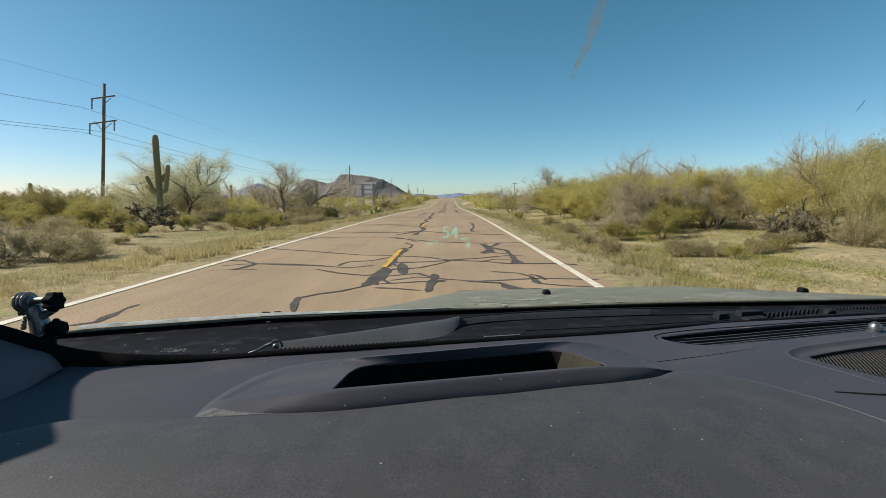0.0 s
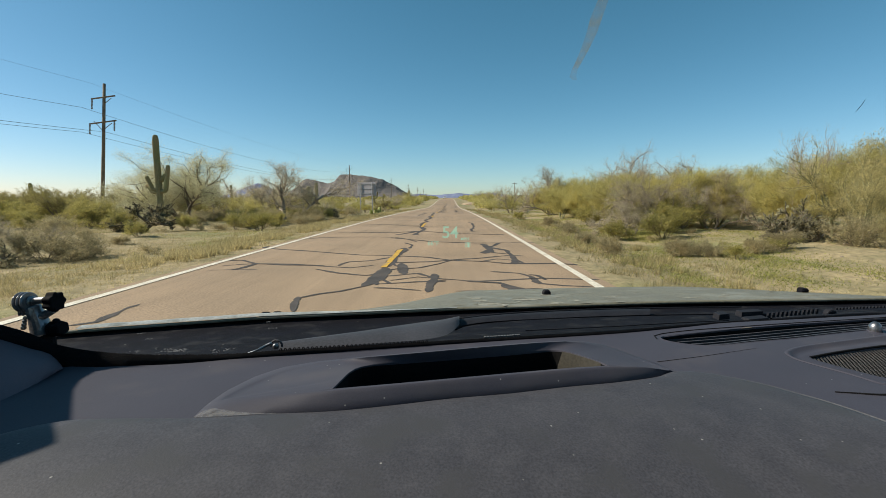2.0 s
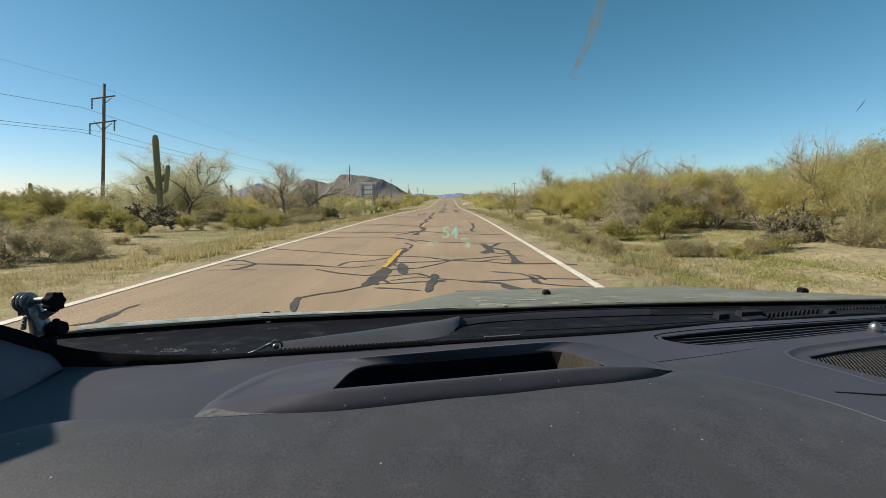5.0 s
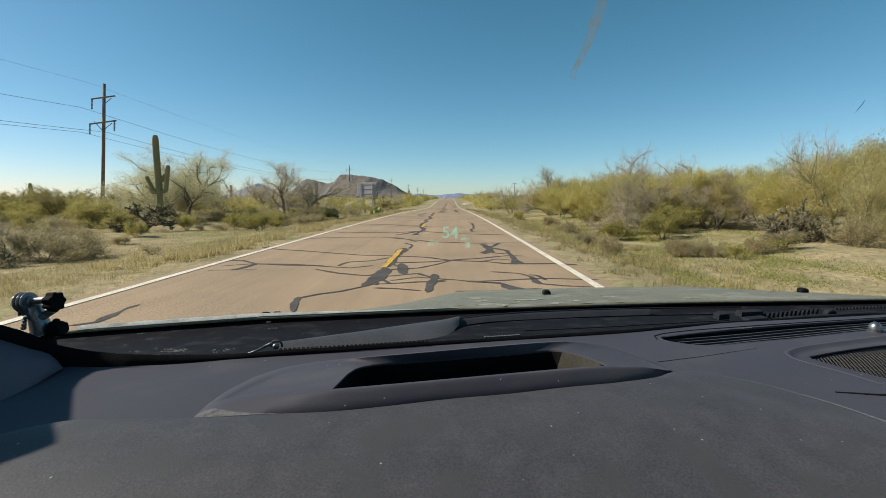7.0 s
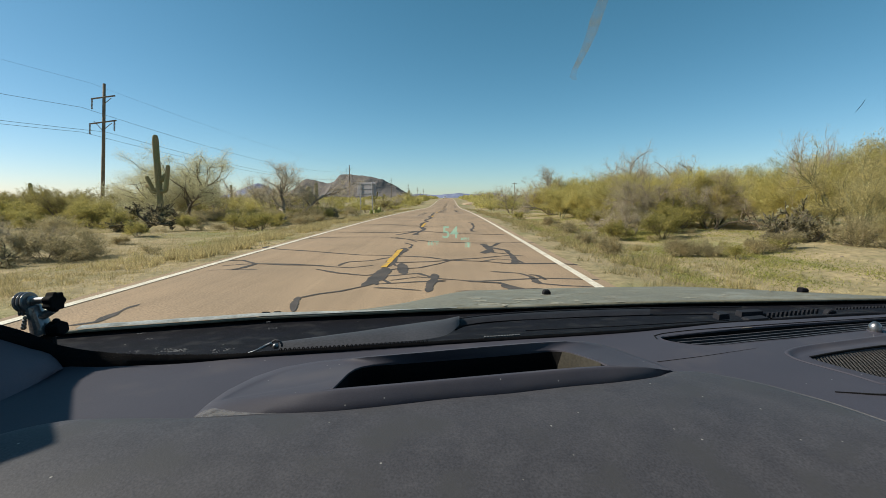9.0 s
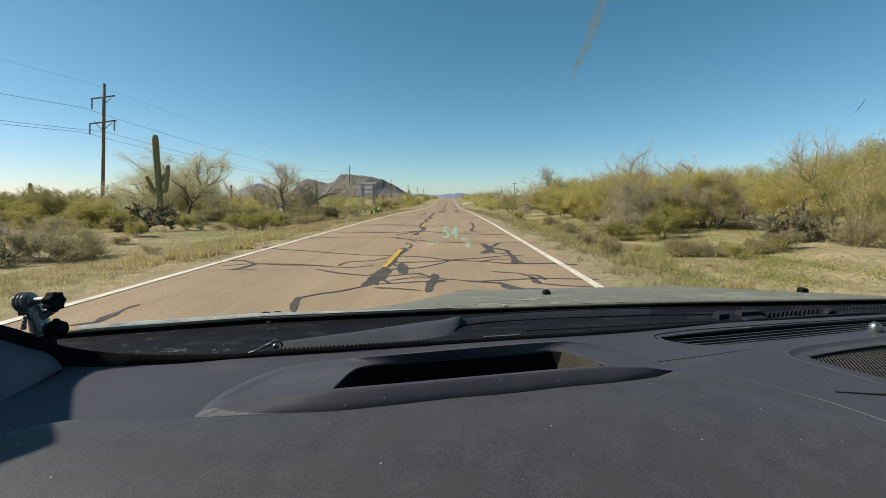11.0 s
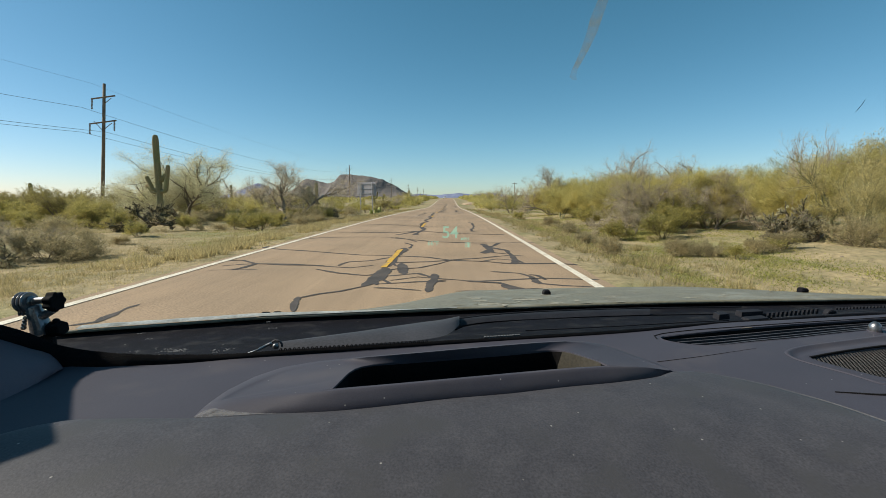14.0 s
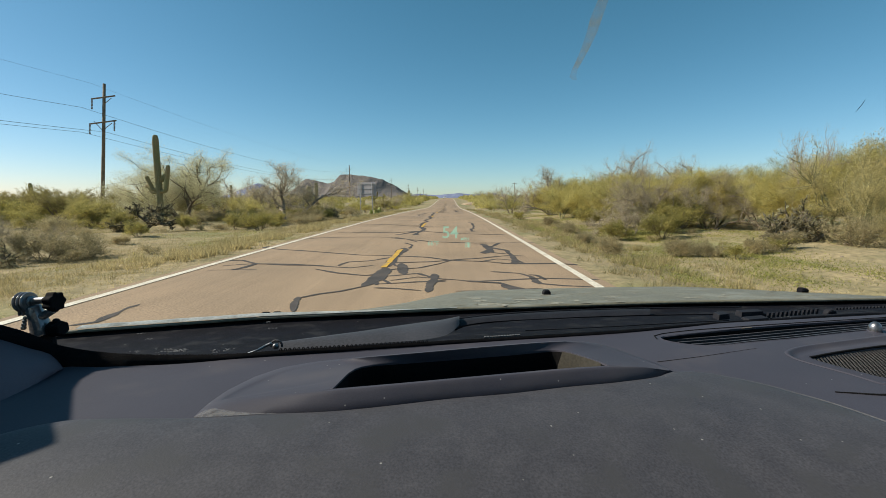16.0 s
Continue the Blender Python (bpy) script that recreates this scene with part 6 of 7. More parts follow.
def put(proto, x, y, size=1.0, turn=0.0, sink=0.0, group="", wide=1.0):
    """Sets a plant on the ground: the model itself the first time, then copies."""
    if isinstance(proto, tuple):
        i = 0 if y < 38 else 1
        proto = proto[i][int(x * 7 + y * 3) % len(proto[i])]
    m = pose(x, y, ground_z(x, y) - 0.03 - sink, 0, 0, turn)
    if proto.name not in used:
        used.add(proto.name)
        ob = proto
        ob.matrix_basis = m
    else:
        ob = copy_thing(proto, m)
    ob.scale = (size * wide, size * wide, size)
    if group:
        tagged(ob, group=group)
    return ob


rp = np.random.RandomState(4)
# left verge: saguaro with its tree, chollas, shrubs
saguaro(-19.75, 30.0, 6.1, 0.18, ((-0.15, 2.35, 0.46, 1.50, 0.125), (3.3, 2.5, 0.38, 0.65, 0.115), (3.0, 2.3, 0.58, 0.12, 0.12), (0.2, 3.1, 0.14, 0.30, 0.12)))
put(BROAD, -20.9, 34.8, 1.04, 30, wide=1.25)
put(FINE[0][1], -24.4, 38.0, 0.85, 140, wide=1.3)
put(CHOLLA[0], -16.2, 23.2, 1.35, 0)
put(SAGE[0][0], -11.6, 12.4, 1.1, 0, wide=1.0)
put(SAGE[0][1], -10.9, 12.9, 1.0, 60, wide=0.95)
put(CHOLLA[1], -11.5, 11.2, 0.6, 40, sink=0.2)
put(BARE[0][0], -12.6, 12.0, 0.27, 40, wide=1.4)
put(BARE[0][0], -13.4, 36.0, 1.02, 15, wide=1.4)
put(BARE[0][1], -18.6, 46.0, 0.9, 200)
put(CHOLLA[0], -12.9, 27.0, 0.85, 120, wide=1.3)
put(CREO[0][0], -12.4, 25.5, 0.75, 10)
put(CREO[0][1], -10.6, 24.5, 0.85, 50, wide=1.3)
put(CREO[0][2], -14.4, 24.0, 0.7, 90)
put(CREO[0][0], -17.2, 22.5, 0.9, 200, wide=1.3)
put(CREO[0][1], -22.0, 26.5, 1.0, 20, wide=1.3)
put(SAGE[0][2], -20.5, 27.5, 1.0, 40)
put(IRON[0][0], -29.0, 42.0, 0.75, 40)
put(IRON[0][1], -27.5, 36.0, 0.72, 10, wide=1.2)
put(IRON[0][0], -33.0, 38.0, 0.66, 100, wide=1.2)
put(SAGE[0][0], -12.0, 30.0, 1.3, 77)
put(SAGE[0][1], -10.6, 33.0, 1.4, 150)
put(CHOLLA[1], -9.8, 38.0, 0.8, 20)
put(CHOLLA[1], -11.6, 42.0, 0.9, 90)
saguaro(-14.6, 46.0, 3.2, 0.25)
saguaro(-38.5, 78.0, 4.6, 0.2)
saguaro(-82.0, 86.0, 5.4, 0.3, ((0.2, 1.6, 0.5, 0.6, 0.16),))
saguaro(-18.6, 62.0, 4.3, 0.22)
saguaro(-26.0, 84.0, 3.8, 0.2)
saguaro(-22.0, 130.0, 6.5, 0.3, ((0.1, 2.4, 0.6, 1.6, 0.18), (3.2, 2.2, 0.6, 1.9, 0.18)))

# right verge: creosote in front, yellow-green trees behind
put(CREO[0][0], 6.7, 17.6, 0.62, 0, wide=1.3)
put(CREO[0][1], 8.2, 17.0, 0.78, 60, wide=1.2)
put(CREO[0][2], 9.3, 18.4, 0.95, 10, wide=1.1)
put(BARE[0][0], 7.6, 18.6, 0.30, 40, wide=1.5)
put(CHOLLA[0], 11.1, 14.4, 1.15, 70, sink=0.4)
put(CHOLLA[0], 11.5, 14.1, 0.95, 190, sink=0.35)
put(CHOLLA[0], 10.7, 14.3, 0.8, 300, sink=0.3)
put(CHOLLA[1], 11.9, 14.9, 0.9, 10)
put(FINE[0][0], 13.4, 15.4, 0.72, 100)
put(PALO[0][2], 14.6, 17.6, 0.78, 60)
put(BARE[0][1], 15.2, 18.0, 0.86, 140, wide=0.6)
put(IRON[0][1], 18.4, 18.5, 1.05, 10)
put(PALO[0][1], 16.2, 17.6, 0.95, 120, wide=0.75)
put(SAGE[0][0], 11.6, 12.6, 1.1, 200)
put(FINE[0][1], 12.6, 13.4, 0.5, 50, wide=0.8)
put(FINE[0][0], 11.7, 11.6, 0.26, 80, wide=0.8)
put(STRAW[0][0], 9.2, 12.2, 0.85, 0)
put(STRAW[0][1], 8.3, 11.8, 0.8, 50)
put(STRAW[0][0], 6.3, 12.2, 0.9, 90)
put(SAGE[0][2], 6.9, 12.0, 0.6, 10)
for i, (x, y, sz, kind_) in enumerate(((12.4, 21.5, 0.78, 0), (13.9, 23.0, 0.84, 1), (11.2, 23.5, 0.80, 2), (15.8, 24.5, 0.86, 3), (10.0, 25.8, 0.74, 1), (12.6, 27.0, 0.86, 2), (18.0, 23.0, 0.95, 0),
                                      (9.2, 29.5, 0.70, 3), (11.0, 31.0, 0.82, 0), (14.0, 31.0, 0.9, 1), (8.6, 34.0, 0.70, 2), (10.5, 36.5, 0.85, 3), (13.2, 37.0, 0.95, 0), (20.5, 26.0, 0.95, 2),
                                      (17.0, 30.0, 0.95, 3), (9.3, 41.0, 0.82, 1), (12.0, 41.5, 1.0, 2))):
    put(PALO[0][kind_], x, y, sz, 67 * i, wide=1.05, group="palo verde trees along the road")
put(BARE[0][1], 12.0, 27.6, 1.0, 30)
put(BARE[0][0], 9.3, 40.0, 0.92, 80)
put(PALO[0][0], 18.6, 20.5, 1.0, 170)
put(FINE[0][1], 12.6, 25.6, 0.66, 170)
put(BARE[0][0], 8.7, 21.2, 0.52, 20, wide=1.2)
put(BARE[0][1], 10.7, 20.4, 0.56, 110, wide=1.2)
put(BARE[0][0], 12.2, 20.6, 0.6, 210)
put(CREO[0][1], 9.0, 22.0, 1.0, 30, wide=1.3)
put(CREO[0][2], 7.8, 24.5, 0.9, 130, wide=1.3)
put(CREO[0][0], 10.4, 20.0, 1.2, 230, wide=1.2)
put(SAGE[0][1], 5.6, 21.0, 0.7, 0)
put(SAGE[0][2], 4.9, 16.0, 0.55, 20)
put(STRAW[0][1], 4.6, 14.5, 0.7, 0)
put(STRAW[0][0], 4.4, 12.0, 0.75, 130)
for i, (x, y, sz) in enumerate(((12.5, 79, 0.55), (15.0, 81, 0.62), (17.6, 80, 0.66), (20.2, 82, 0.7), (11.0, 84, 0.55), (13.6, 86, 0.65), (22.5, 79, 0.75))):
    put((PALO, IRON, CREO)[i % 3], x, y, sz * (1.9 if i % 3 == 2 else 1.0), 50 * i, wide=1.3, group="desert scrub along the road")
put(PEAR, 15.3, 72.0, 1.35, 0)
put(PEAR, 13.6, 73.0, 1.1, 40)
put(PEAR, -8.4, 52.0, 1.0, 10)
put(STRAW[0][1], 6.0, 26.0, 1.0, 60)
put(CREO[0][1], 5.4, 34.0, 0.5, 60)

# the scrub goes on along both sides
kinds_l = [PALO] + [CREO] * 5 + [SAGE] * 4 + [IRON] * 5 + [BARE] * 2 + [STRAW]
kinds_r = [PALO] * 5 + [CREO] * 4 + [SAGE] + [BARE] * 2 + [IRON] * 2 + [FINE]


FAR = {"green_scrub": [], "yellow_scrub": []}


def far_bush(x, y, size, r):
    """A distant bush of the joined far scrub: slivers over a ragged dome."""
    n = 210
    a, h = r.uniform(0, 6.283, n), r.uniform(0.05, 1, n)
    w_ = size * 1.5 * np.sqrt(np.maximum(0.05, 1 - (h - 0.35) ** 2 / 0.46)) * r.uniform(0.35, 1.05, n)
    cen = np.stack([x + w_ * np.cos(a), y + w_ * np.sin(a), ground_z(x, y) + h * size * 2.6 * r.uniform(0.7, 1.1, n)], axis=1)
    return slivers(r, cen, np.array([[0, 0, 0.8]]).repeat(n, 0), 1, 0.44 * size, 0.22 * size, 0.1, 0.6)


def scrub(x, y, kinds, size):
    if x > 0 and abs(x - 0.2 * y) < 2.6 and y < 72:
        return          # keeps the prickly pears in the open
    if x < 0 and -0.33 < x / y < -0.16 and y < 75:
        size *= 0.55    # low growth in front of the sign
    if y > 100:
        FAR["yellow_scrub" if (kinds is kinds_r) == (rp.rand() < 0.7) else "green_scrub"].append(far_bush(x, y, size * rp.uniform(0.7, 1.2), rp))
        return
    p = kinds[rp.randint(len(kinds))]
    put(p, x, y, size, rp.uniform(0, 360), group="desert scrub along the road", wide=1.15)


for sgn, kinds, n in ((-1, kinds_l, 330), (1, kinds_r, 330)):
    for i in range(n):
        y = 44 + 620 * rp.rand() ** 1.5
        q = rp.rand()
        d = 4.0 + (2 + y * 0.36) * q ** 0.8 + (3.5 if sgn > 0 else 2.0)
        x = EDGE_R + d if sgn > 0 else EDGE_L - d
        if sgn < 0 and -14 < x < -6 and 49 < y < 62:
            continue
        scrub(x, y, kinds, (1.0 if sgn > 0 else 0.74) * rp.uniform(0.7, 1.15) * (0.8 if d < 8 else 1.0))
# rows that close in towards the vanishing road
for i in range(420):
    y = 46 + 560 * (i / 420) ** 1.25 + rp.uniform(-2, 2)
    for sgn, kinds in ((-1, kinds_l), (1, kinds_r)):
        if rp.rand() < (0.5 if y < 135 else 0.9):
            d = rp.uniform(3.5, 9.0) + 0.01 * y
            x = EDGE_R + d if sgn > 0 else EDGE_L - d
            if not (sgn < 0 and 49 < y < 62):
                scrub(x, y, kinds, rp.uniform(0.5, 0.85))
# further along: a great bush and a heap of sand, ironwoods with a saguaro, tall trees
for x, y, kind_, sz, wd in ((-11.7, 140, PALO, 1.2, 1.5), (-14.2, 142, IRON, 1.1, 1.4), (-9.8, 138, CREO, 0.9, 1.3), (11.5, 147, PALO, 1.1, 1.2), (14.5, 149, PALO, 1.25, 1.2), (17, 146, FINE, 1.0, 1.2),
                            (-20, 194, IRON, 0.9, 1.2), (-16.5, 197, IRON, 0.85, 1.1), (-13.5, 200, IRON, 0.9, 1.2), (-11, 204, IRON, 0.8, 1.2), (-22, 190, CREO, 1.4, 1.3), (13.5, 238, PALO, 1.1, 1.2),
                            (16.5, 240, FINE, 1.05, 1.2), (19, 243, PALO, 1.3, 1.1), (-15.5, 241, IRON, 0.7, 1.2), (8.5, 236, STRAW, 1.1, 1.4), (7.5, 228, STRAW, 1.0, 1.4)):
    put(kind_, x, y, sz, 57 * x, wide=wd, group="desert scrub along the road")
saguaro(-17.6, 195.0, 4.9, 0.24, ((0.1, 2.0, 0.6, 1.5, 0.16), (3.2, 2.4, 0.5, 1.0, 0.15)))
bm = bmesh.new()
bmesh.ops.create_icosphere(bm, subdivisions=4, radius=1)
for v in bm.verts:
    lump = 1 + 0.16 * noise.noise(v.co * 2.2) + 0.06 * noise.noise(v.co * 7)
    v.co = Vector((v.co.x * 4.6 * lump, v.co.y * 3.2 * lump, max(-0.1, v.co.z) * 1.0 * lump))
mound = part("sand_heap", bm, M_SHOULDER)
mound.data.polygons.foreach_set("use_smooth", [True] * len(mound.data.polygons))
tagged(mound, "low heap of tan sand beside the road", "heap")
mound.location = (8.6, 139.5, ground_z(8.6, 139.5) - 0.05)
# deeper scrub to both sides, out to the horizon
for i in range(700):
    sgn = -1 if i % 5 < 3 else 1
    y = 36 + 560 * rp.rand() ** 1.35
    x = sgn * (22 + rp.rand() * (1.0 * y + 20))
    scrub(x, y, kinds_l if sgn < 0 else kinds_r, rp.uniform(0.7, 1.05) * (0.78 if sgn < 0 else 1.1))
for x, y, kind_, sz in ((-14, 19.5, CREO, 0.55), (-18.5, 20.5, SAGE, 1.0), (-21.5, 22, CREO, 0.8), (-24.0, 21, SAGE, 1.1), (-25.5, 25, CREO, 1.0), (-28, 30, CREO, 1.2), (-26.5, 24, CREO, 0.9), (-31, 31, CREO, 1.4),
                        (-23.5, 29.0, PALO, 0.55), (-9.2, 27.5, SAGE, 0.8), (-11.2, 28.5, CREO, 0.7), (-13.5, 31.5, CREO, 0.8), (-16.0, 27.8, SAGE, 1.1), (-9.5, 31.5, STRAW, 1.0), (-10.2, 36, CREO, 0.8),
                        (-14.5, 33.5, SAGE, 1.2), (-17, 39, PALO, 0.6), (-20, 41, PALO, 0.66), (-23.5, 40, CREO, 1.3), (-12, 39, CREO, 0.9), (-8.8, 41, SAGE, 1.0), (-26, 33, IRON, 0.5), (-30, 35, CREO, 1.3),
                        (-34, 34, IRON, 0.62), (-38, 39, IRON, 0.68), (-26.7, 30, IRON, 0.55), (-22.5, 27.5, CREO, 1.2), (-24.6, 33, IRON, 0.6), (-15.5, 18.5, STRAW, 0.7), (-12.5, 16.5, STRAW, 0.6), (-19, 17, STRAW, 0.8)):
    put(kind_, x, y, sz, 57 * x, wide=1.2, group="desert scrub along the road")
# low brush that closes the gaps on both sides of the middle distance
for i in range(84):
    y = 30 + 62 * rp.rand() ** 1.2
    x = EDGE_L - 3.2 - 11 * rp.rand() - 0.05 * y if i % 5 < 3 else EDGE_R + 5.0 + 7 * rp.rand() + 0.05 * y
    if x > 0 and abs(x - 0.2 * y) < 1.6 and y > 50:
        continue
    p = (CREO, SAGE, CREO, IRON, SAGE)[i % 5 if x < 0 else (i * 2) % 3]
    put(p, x, y, (0.26 if p is IRON else 0.62 if p is CREO else 0.9) * rp.uniform(0.8, 1.25), rp.uniform(0, 360), wide=1.35, group="desert scrub along the road")
put(CREO[1][0], -10.6, 56.0, 0.85, 40, wide=1.3)
for i in range(64):
    x, y = (-8.5 - 18 * rp.rand(), 11 + 26 * rp.rand()) if i % 4 else (5.5 + 7 * rp.rand(), 10.5 + 12 * rp.rand())
    p = (STRAW, SAGE, CREO)[i % 3][1]
    put(p[i % len(p)], x, y, rp.uniform(0.28, 0.55), rp.uniform(0, 360), wide=1.2, group="small dry bushes on the sand")
for name, mat, label in (("green_scrub", M_CREO, "olive scrub on the far desert plain"), ("yellow_scrub", M_PALO, "yellow-green scrub along the far road")):
    tagged(part(name, leaf_mesh(name, np.concatenate(FAR[name])), mat), label, "scrub", kind="stuff")
for kind_ in (PALO, FINE, BARE, IRON, CREO, SAGE, STRAW):
    for grade, y in zip(kind_, (40, 90)):
        for proto in grade:
            if proto.name not in used:
                put(proto, 19 + 9 * rp.rand(), y + 12 * rp.rand())


# ---- grass and herbs ----
def blades(name, spots, n_each, length, width, scatter, mat, label, seed, wild=0.5):
    r = np.random.RandomState(seed)
    c = np.array([(x, y, ground_z(x, y) - 0.02) for x, y in spots])
    n = np.maximum(1, (np.asarray(n_each) * np.ones(len(c))).astype(int))
    c = np.repeat(c, n, axis=0)
    m = len(c)
    c[:, :2] += r.normal(0, scatter, (m, 2))
    d = np.stack([r.normal(0, wild, m), r.normal(0, wild, m), np.ones(m)], axis=1)
    d /= np.linalg.norm(d, axis=1)[:, None]
    s_ = np.cross(d, r.normal(0, 1, (m, 3)))
    s_ /= np.linalg.norm(s_, axis=1)[:, None] + 1e-9
    L = (length * r.uniform(0.4, 1.3, m))[:, None]
    W = (width * r.uniform(0.7, 1.4, m) * (1 + c[:, 1] / 30))[:, None]
    v = np.stack([c - s_ * W / 2, c + s_ * W / 2, c + d * L], axis=1).reshape(-1, 3)
    return tagged(part(name, leaf_mesh(name, v), mat), label, "grass", kind="stuff")


spots = []
for i in range(900):
    y = 4 + 85 * rp.rand() ** 1.6
    sgn = rp.rand() < 0.5
    d = 0.35 + abs(rp.normal(0, 1.3)) + (0.5 if rp.rand() < 0.5 else 0)
    spots.append((EDGE_R + d, y) if sgn else (EDGE_L - 0.4 - d * 1.1, y))
blades("dry_grass", spots, 40, 0.17, 0.008, 0.09, M_GRASS, "dry straw-coloured grass tufts on the road verge", 1)
spots = [(3.2 + 4.5 * rp.rand(), 6 + 26 * rp.rand() ** 1.3) for i in range(420)] + [(-6.5 - 16 * rp.rand(), 5 + 38 * rp.rand()) for i in range(3600)] + [(6 + 12 * rp.rand(), 10 + 20 * rp.rand()) for i in range(160)]
blades("short_grass", spots, 26, 0.11, 0.007, 0.24, M_DRYBUSH, "short dry grass on sandy soil", 2, 0.8)
spots = [(EDGE_L - 0.12 - 2.6 * rp.rand(), 4 + 40 * rp.rand() ** 1.3) for i in range(1500)]
blades("verge_grass", spots, 24, 0.075, 0.007, 0.14, M_GRASS, "short dry grass at the edge of the road", 4, 0.8)
spots = [(-5.6 - 9 * rp.rand(), 4 + 13 * rp.rand()) for i in range(2600)]
blades("low_grass", spots, 22, 0.06, 0.007, 0.16, M_GRASS, "low dry grass between the road and the bushes", 6, 0.9)
clumps = []
for i in range(150):
    y = (9 if i % 2 else 5) + 60 * rp.rand() ** 1.5
    x = EDGE_L - 0.7 - 2.2 * rp.rand() if i % 2 else EDGE_R + 0.9 + 2.6 * rp.rand()
    clumps += [(x + rp.normal(0, 0.16), y + rp.normal(0, 0.2)) for k in range(3)]
for i in range(130):
    x, y = EDGE_L - 0.75 - 0.9 * rp.rand() ** 1.5, 9 + 40 * rp.rand() ** 1.3
    if noise.noise((y * 0.45, 1.7, x)) > -0.05:
        clumps += [(x + rp.normal(0, 0.16), y + rp.normal(0, 0.25)) for k in range(2 + i % 4)]
blades("grass_clumps", clumps, 45, 0.22, 0.009, 0.07, M_GRASS, "tall dry straw-coloured grass clumps on the verge", 8, 0.42)
spots = []
for i in range(3400):
    x, y = (3.6 + 9.0 * rp.rand(), 8 + 26 * rp.rand()) if i % 2 else (-7.5 - 22 * rp.rand(), 9 + 36 * rp.rand())
    if noise.noise((x * 0.3, y * 0.16, 2)) > (-0.25 if 4 < x < 9.5 and y < 22 else 0.03):
        spots.append((x, y))
spots += [(x, y) for x, y in ((3.8 + 5.2 * rp.rand(), 8 + 17 * rp.rand()) for i in range(2800)) if noise.noise((x * 0.7, y * 0.35, 0.2)) > -0.02]
spots += [(x, y) for x, y in ((4.2 + 8 * rp.rand(), 20 + 42 * rp.rand()) for i in range(1100)) if noise.noise((x * 0.3, y * 0.12, 5)) > -0.1]
blades("green_herbs", spots, 60, 0.06, 0.012, 0.26, M_HERB, "patches of low green winter herbs", 3, 1.3)

# stones and litter on the sand
bm = bmesh.new()
bmesh.ops.create_icosphere(bm, subdivisions=1, radius=0.06)
for v in bm.verts:
    v.co *= 1 + 0.35 * noise.noise(v.co * 20)
    v.co.z *= 0.6
stone = part("stone", bm, M_ROCK)
tagged(stone, "small tan stone on the sand", "stone", "stones on the verge")
stone.location = (6.2, 12.6, ground_z(6.2, 12.6))
for i in range(70):
    x = EDGE_R + 0.6 + 9 * rp.rand() if i % 3 else EDGE_L - 0.6 - 9 * rp.rand()
    y = 7 + 22 * rp.rand()
    ob = copy_thing(stone, pose(x, y, ground_z(x, y), 0, 0, 360 * rp.rand()))
    s_ = rp.uniform(0.3, 1.1)
    ob.scale = (s_ * rp.uniform(0.8, 1.5), s_, s_)

# ---- utility line ----
POLE_X, POLE_TOP = -39.7, 14.15
pole_y = [-76, 50, 177, 304, 431, 558, 685]
ARMS = ((-1.5, 1.35), (-4.2, 1.55))


def utility_pole(tilt=0.0):
    ob = thing("utility_pole", POLE_X, 50, ground_z(POLE_X, 50) - 0.1, "weathered wooden utility pole with two crossarms", "utility pole", "poles of the power line")
    H = POLE_TOP + 0.5
    v, f = [], []
    tubes([([(0, 0, 0), (0.02, 0, H * 0.5), (0, 0, H)], 0.20, 0.14, 12)], v, f)
    part("shaft", mesh_of("shaft", v, f, True), M_POLE, ob)
    for dz, half in ARMS:
        bm = bmesh.new()
        box(bm, (-half, -0.18, H + dz - 0.07), (half, -0.06, H + dz + 0.07))
        bmesh.ops.rotate(bm, verts=bm.verts, cent=(0, 0, H + dz), matrix=Matrix.Rotation(radians(-tilt), 3, 'Y'))
        part("crossarm", bm, M_POLE, ob, "", 0.015)
    bm = bmesh.new()
    for sgn in (-1, 1):
        rod(bm, (sgn * 1.0, -0.12, H - 4.2), (0, -0.12, H - 5.1), 0.04, 0.04, 6)
    part("brace", bm, M_POLE, ob)
    bm = bmesh.new()
    rod(bm, (0.9, -0.12, H - 1.5), (0, -0.12, H - 2.3), 0.04, 0.04, 6)
    part("brace", bm, M_POLE, ob)
    for x, z in ((-1.25, H - 1.57), (-1.45, H - 4.27), (1.30, H - 4.27)):
        z += x * math.tan(radians(tilt))
        bm = bmesh.new()
        for i in range(7):
            rod(bm, (x, -0.12, z - 0.15 * i - 0.02), (x, -0.12, z - 0.15 * i - 0.15), 0.11, 0.05, 10)
        part("insulator", bm, M_INSUL, ob, "grey disc insulator string")
    return ob


leaning = utility_pole(13.0)
leaning.matrix_basis = pose(POLE_X, 50, ground_z(POLE_X, 50) - 0.1, 0, 6.0, 0)
pole = utility_pole()
pole.matrix_basis = pose(POLE_X, pole_y[0], ground_z(POLE_X, pole_y[0]) - 0.1)
for y in pole_y:
    if y not in (50, pole_y[0]):
        copy_thing(pole, pose(POLE_X, y, ground_z(POLE_X, y) - 0.1, 0, 0, 0))


def wire(x, z0, z1, y0, y1, sag, r):
    v, f = [], []
    pts = [(x, y0 + (y1 - y0) * t, z0 + (z1 - z0) * t - 4 * sag * t * (1 - t)) for t in np.linspace(0, 1, 25)]
    tubes([(pts, r, r, 5)], v, f)
    tagged(part("power_line", mesh_of("power_line", v, f, True), M_WIRE), "thin overhead power line between wooden poles", "cable", "wires of the power line")


H0 = POLE_TOP + 0.5 - 0.45
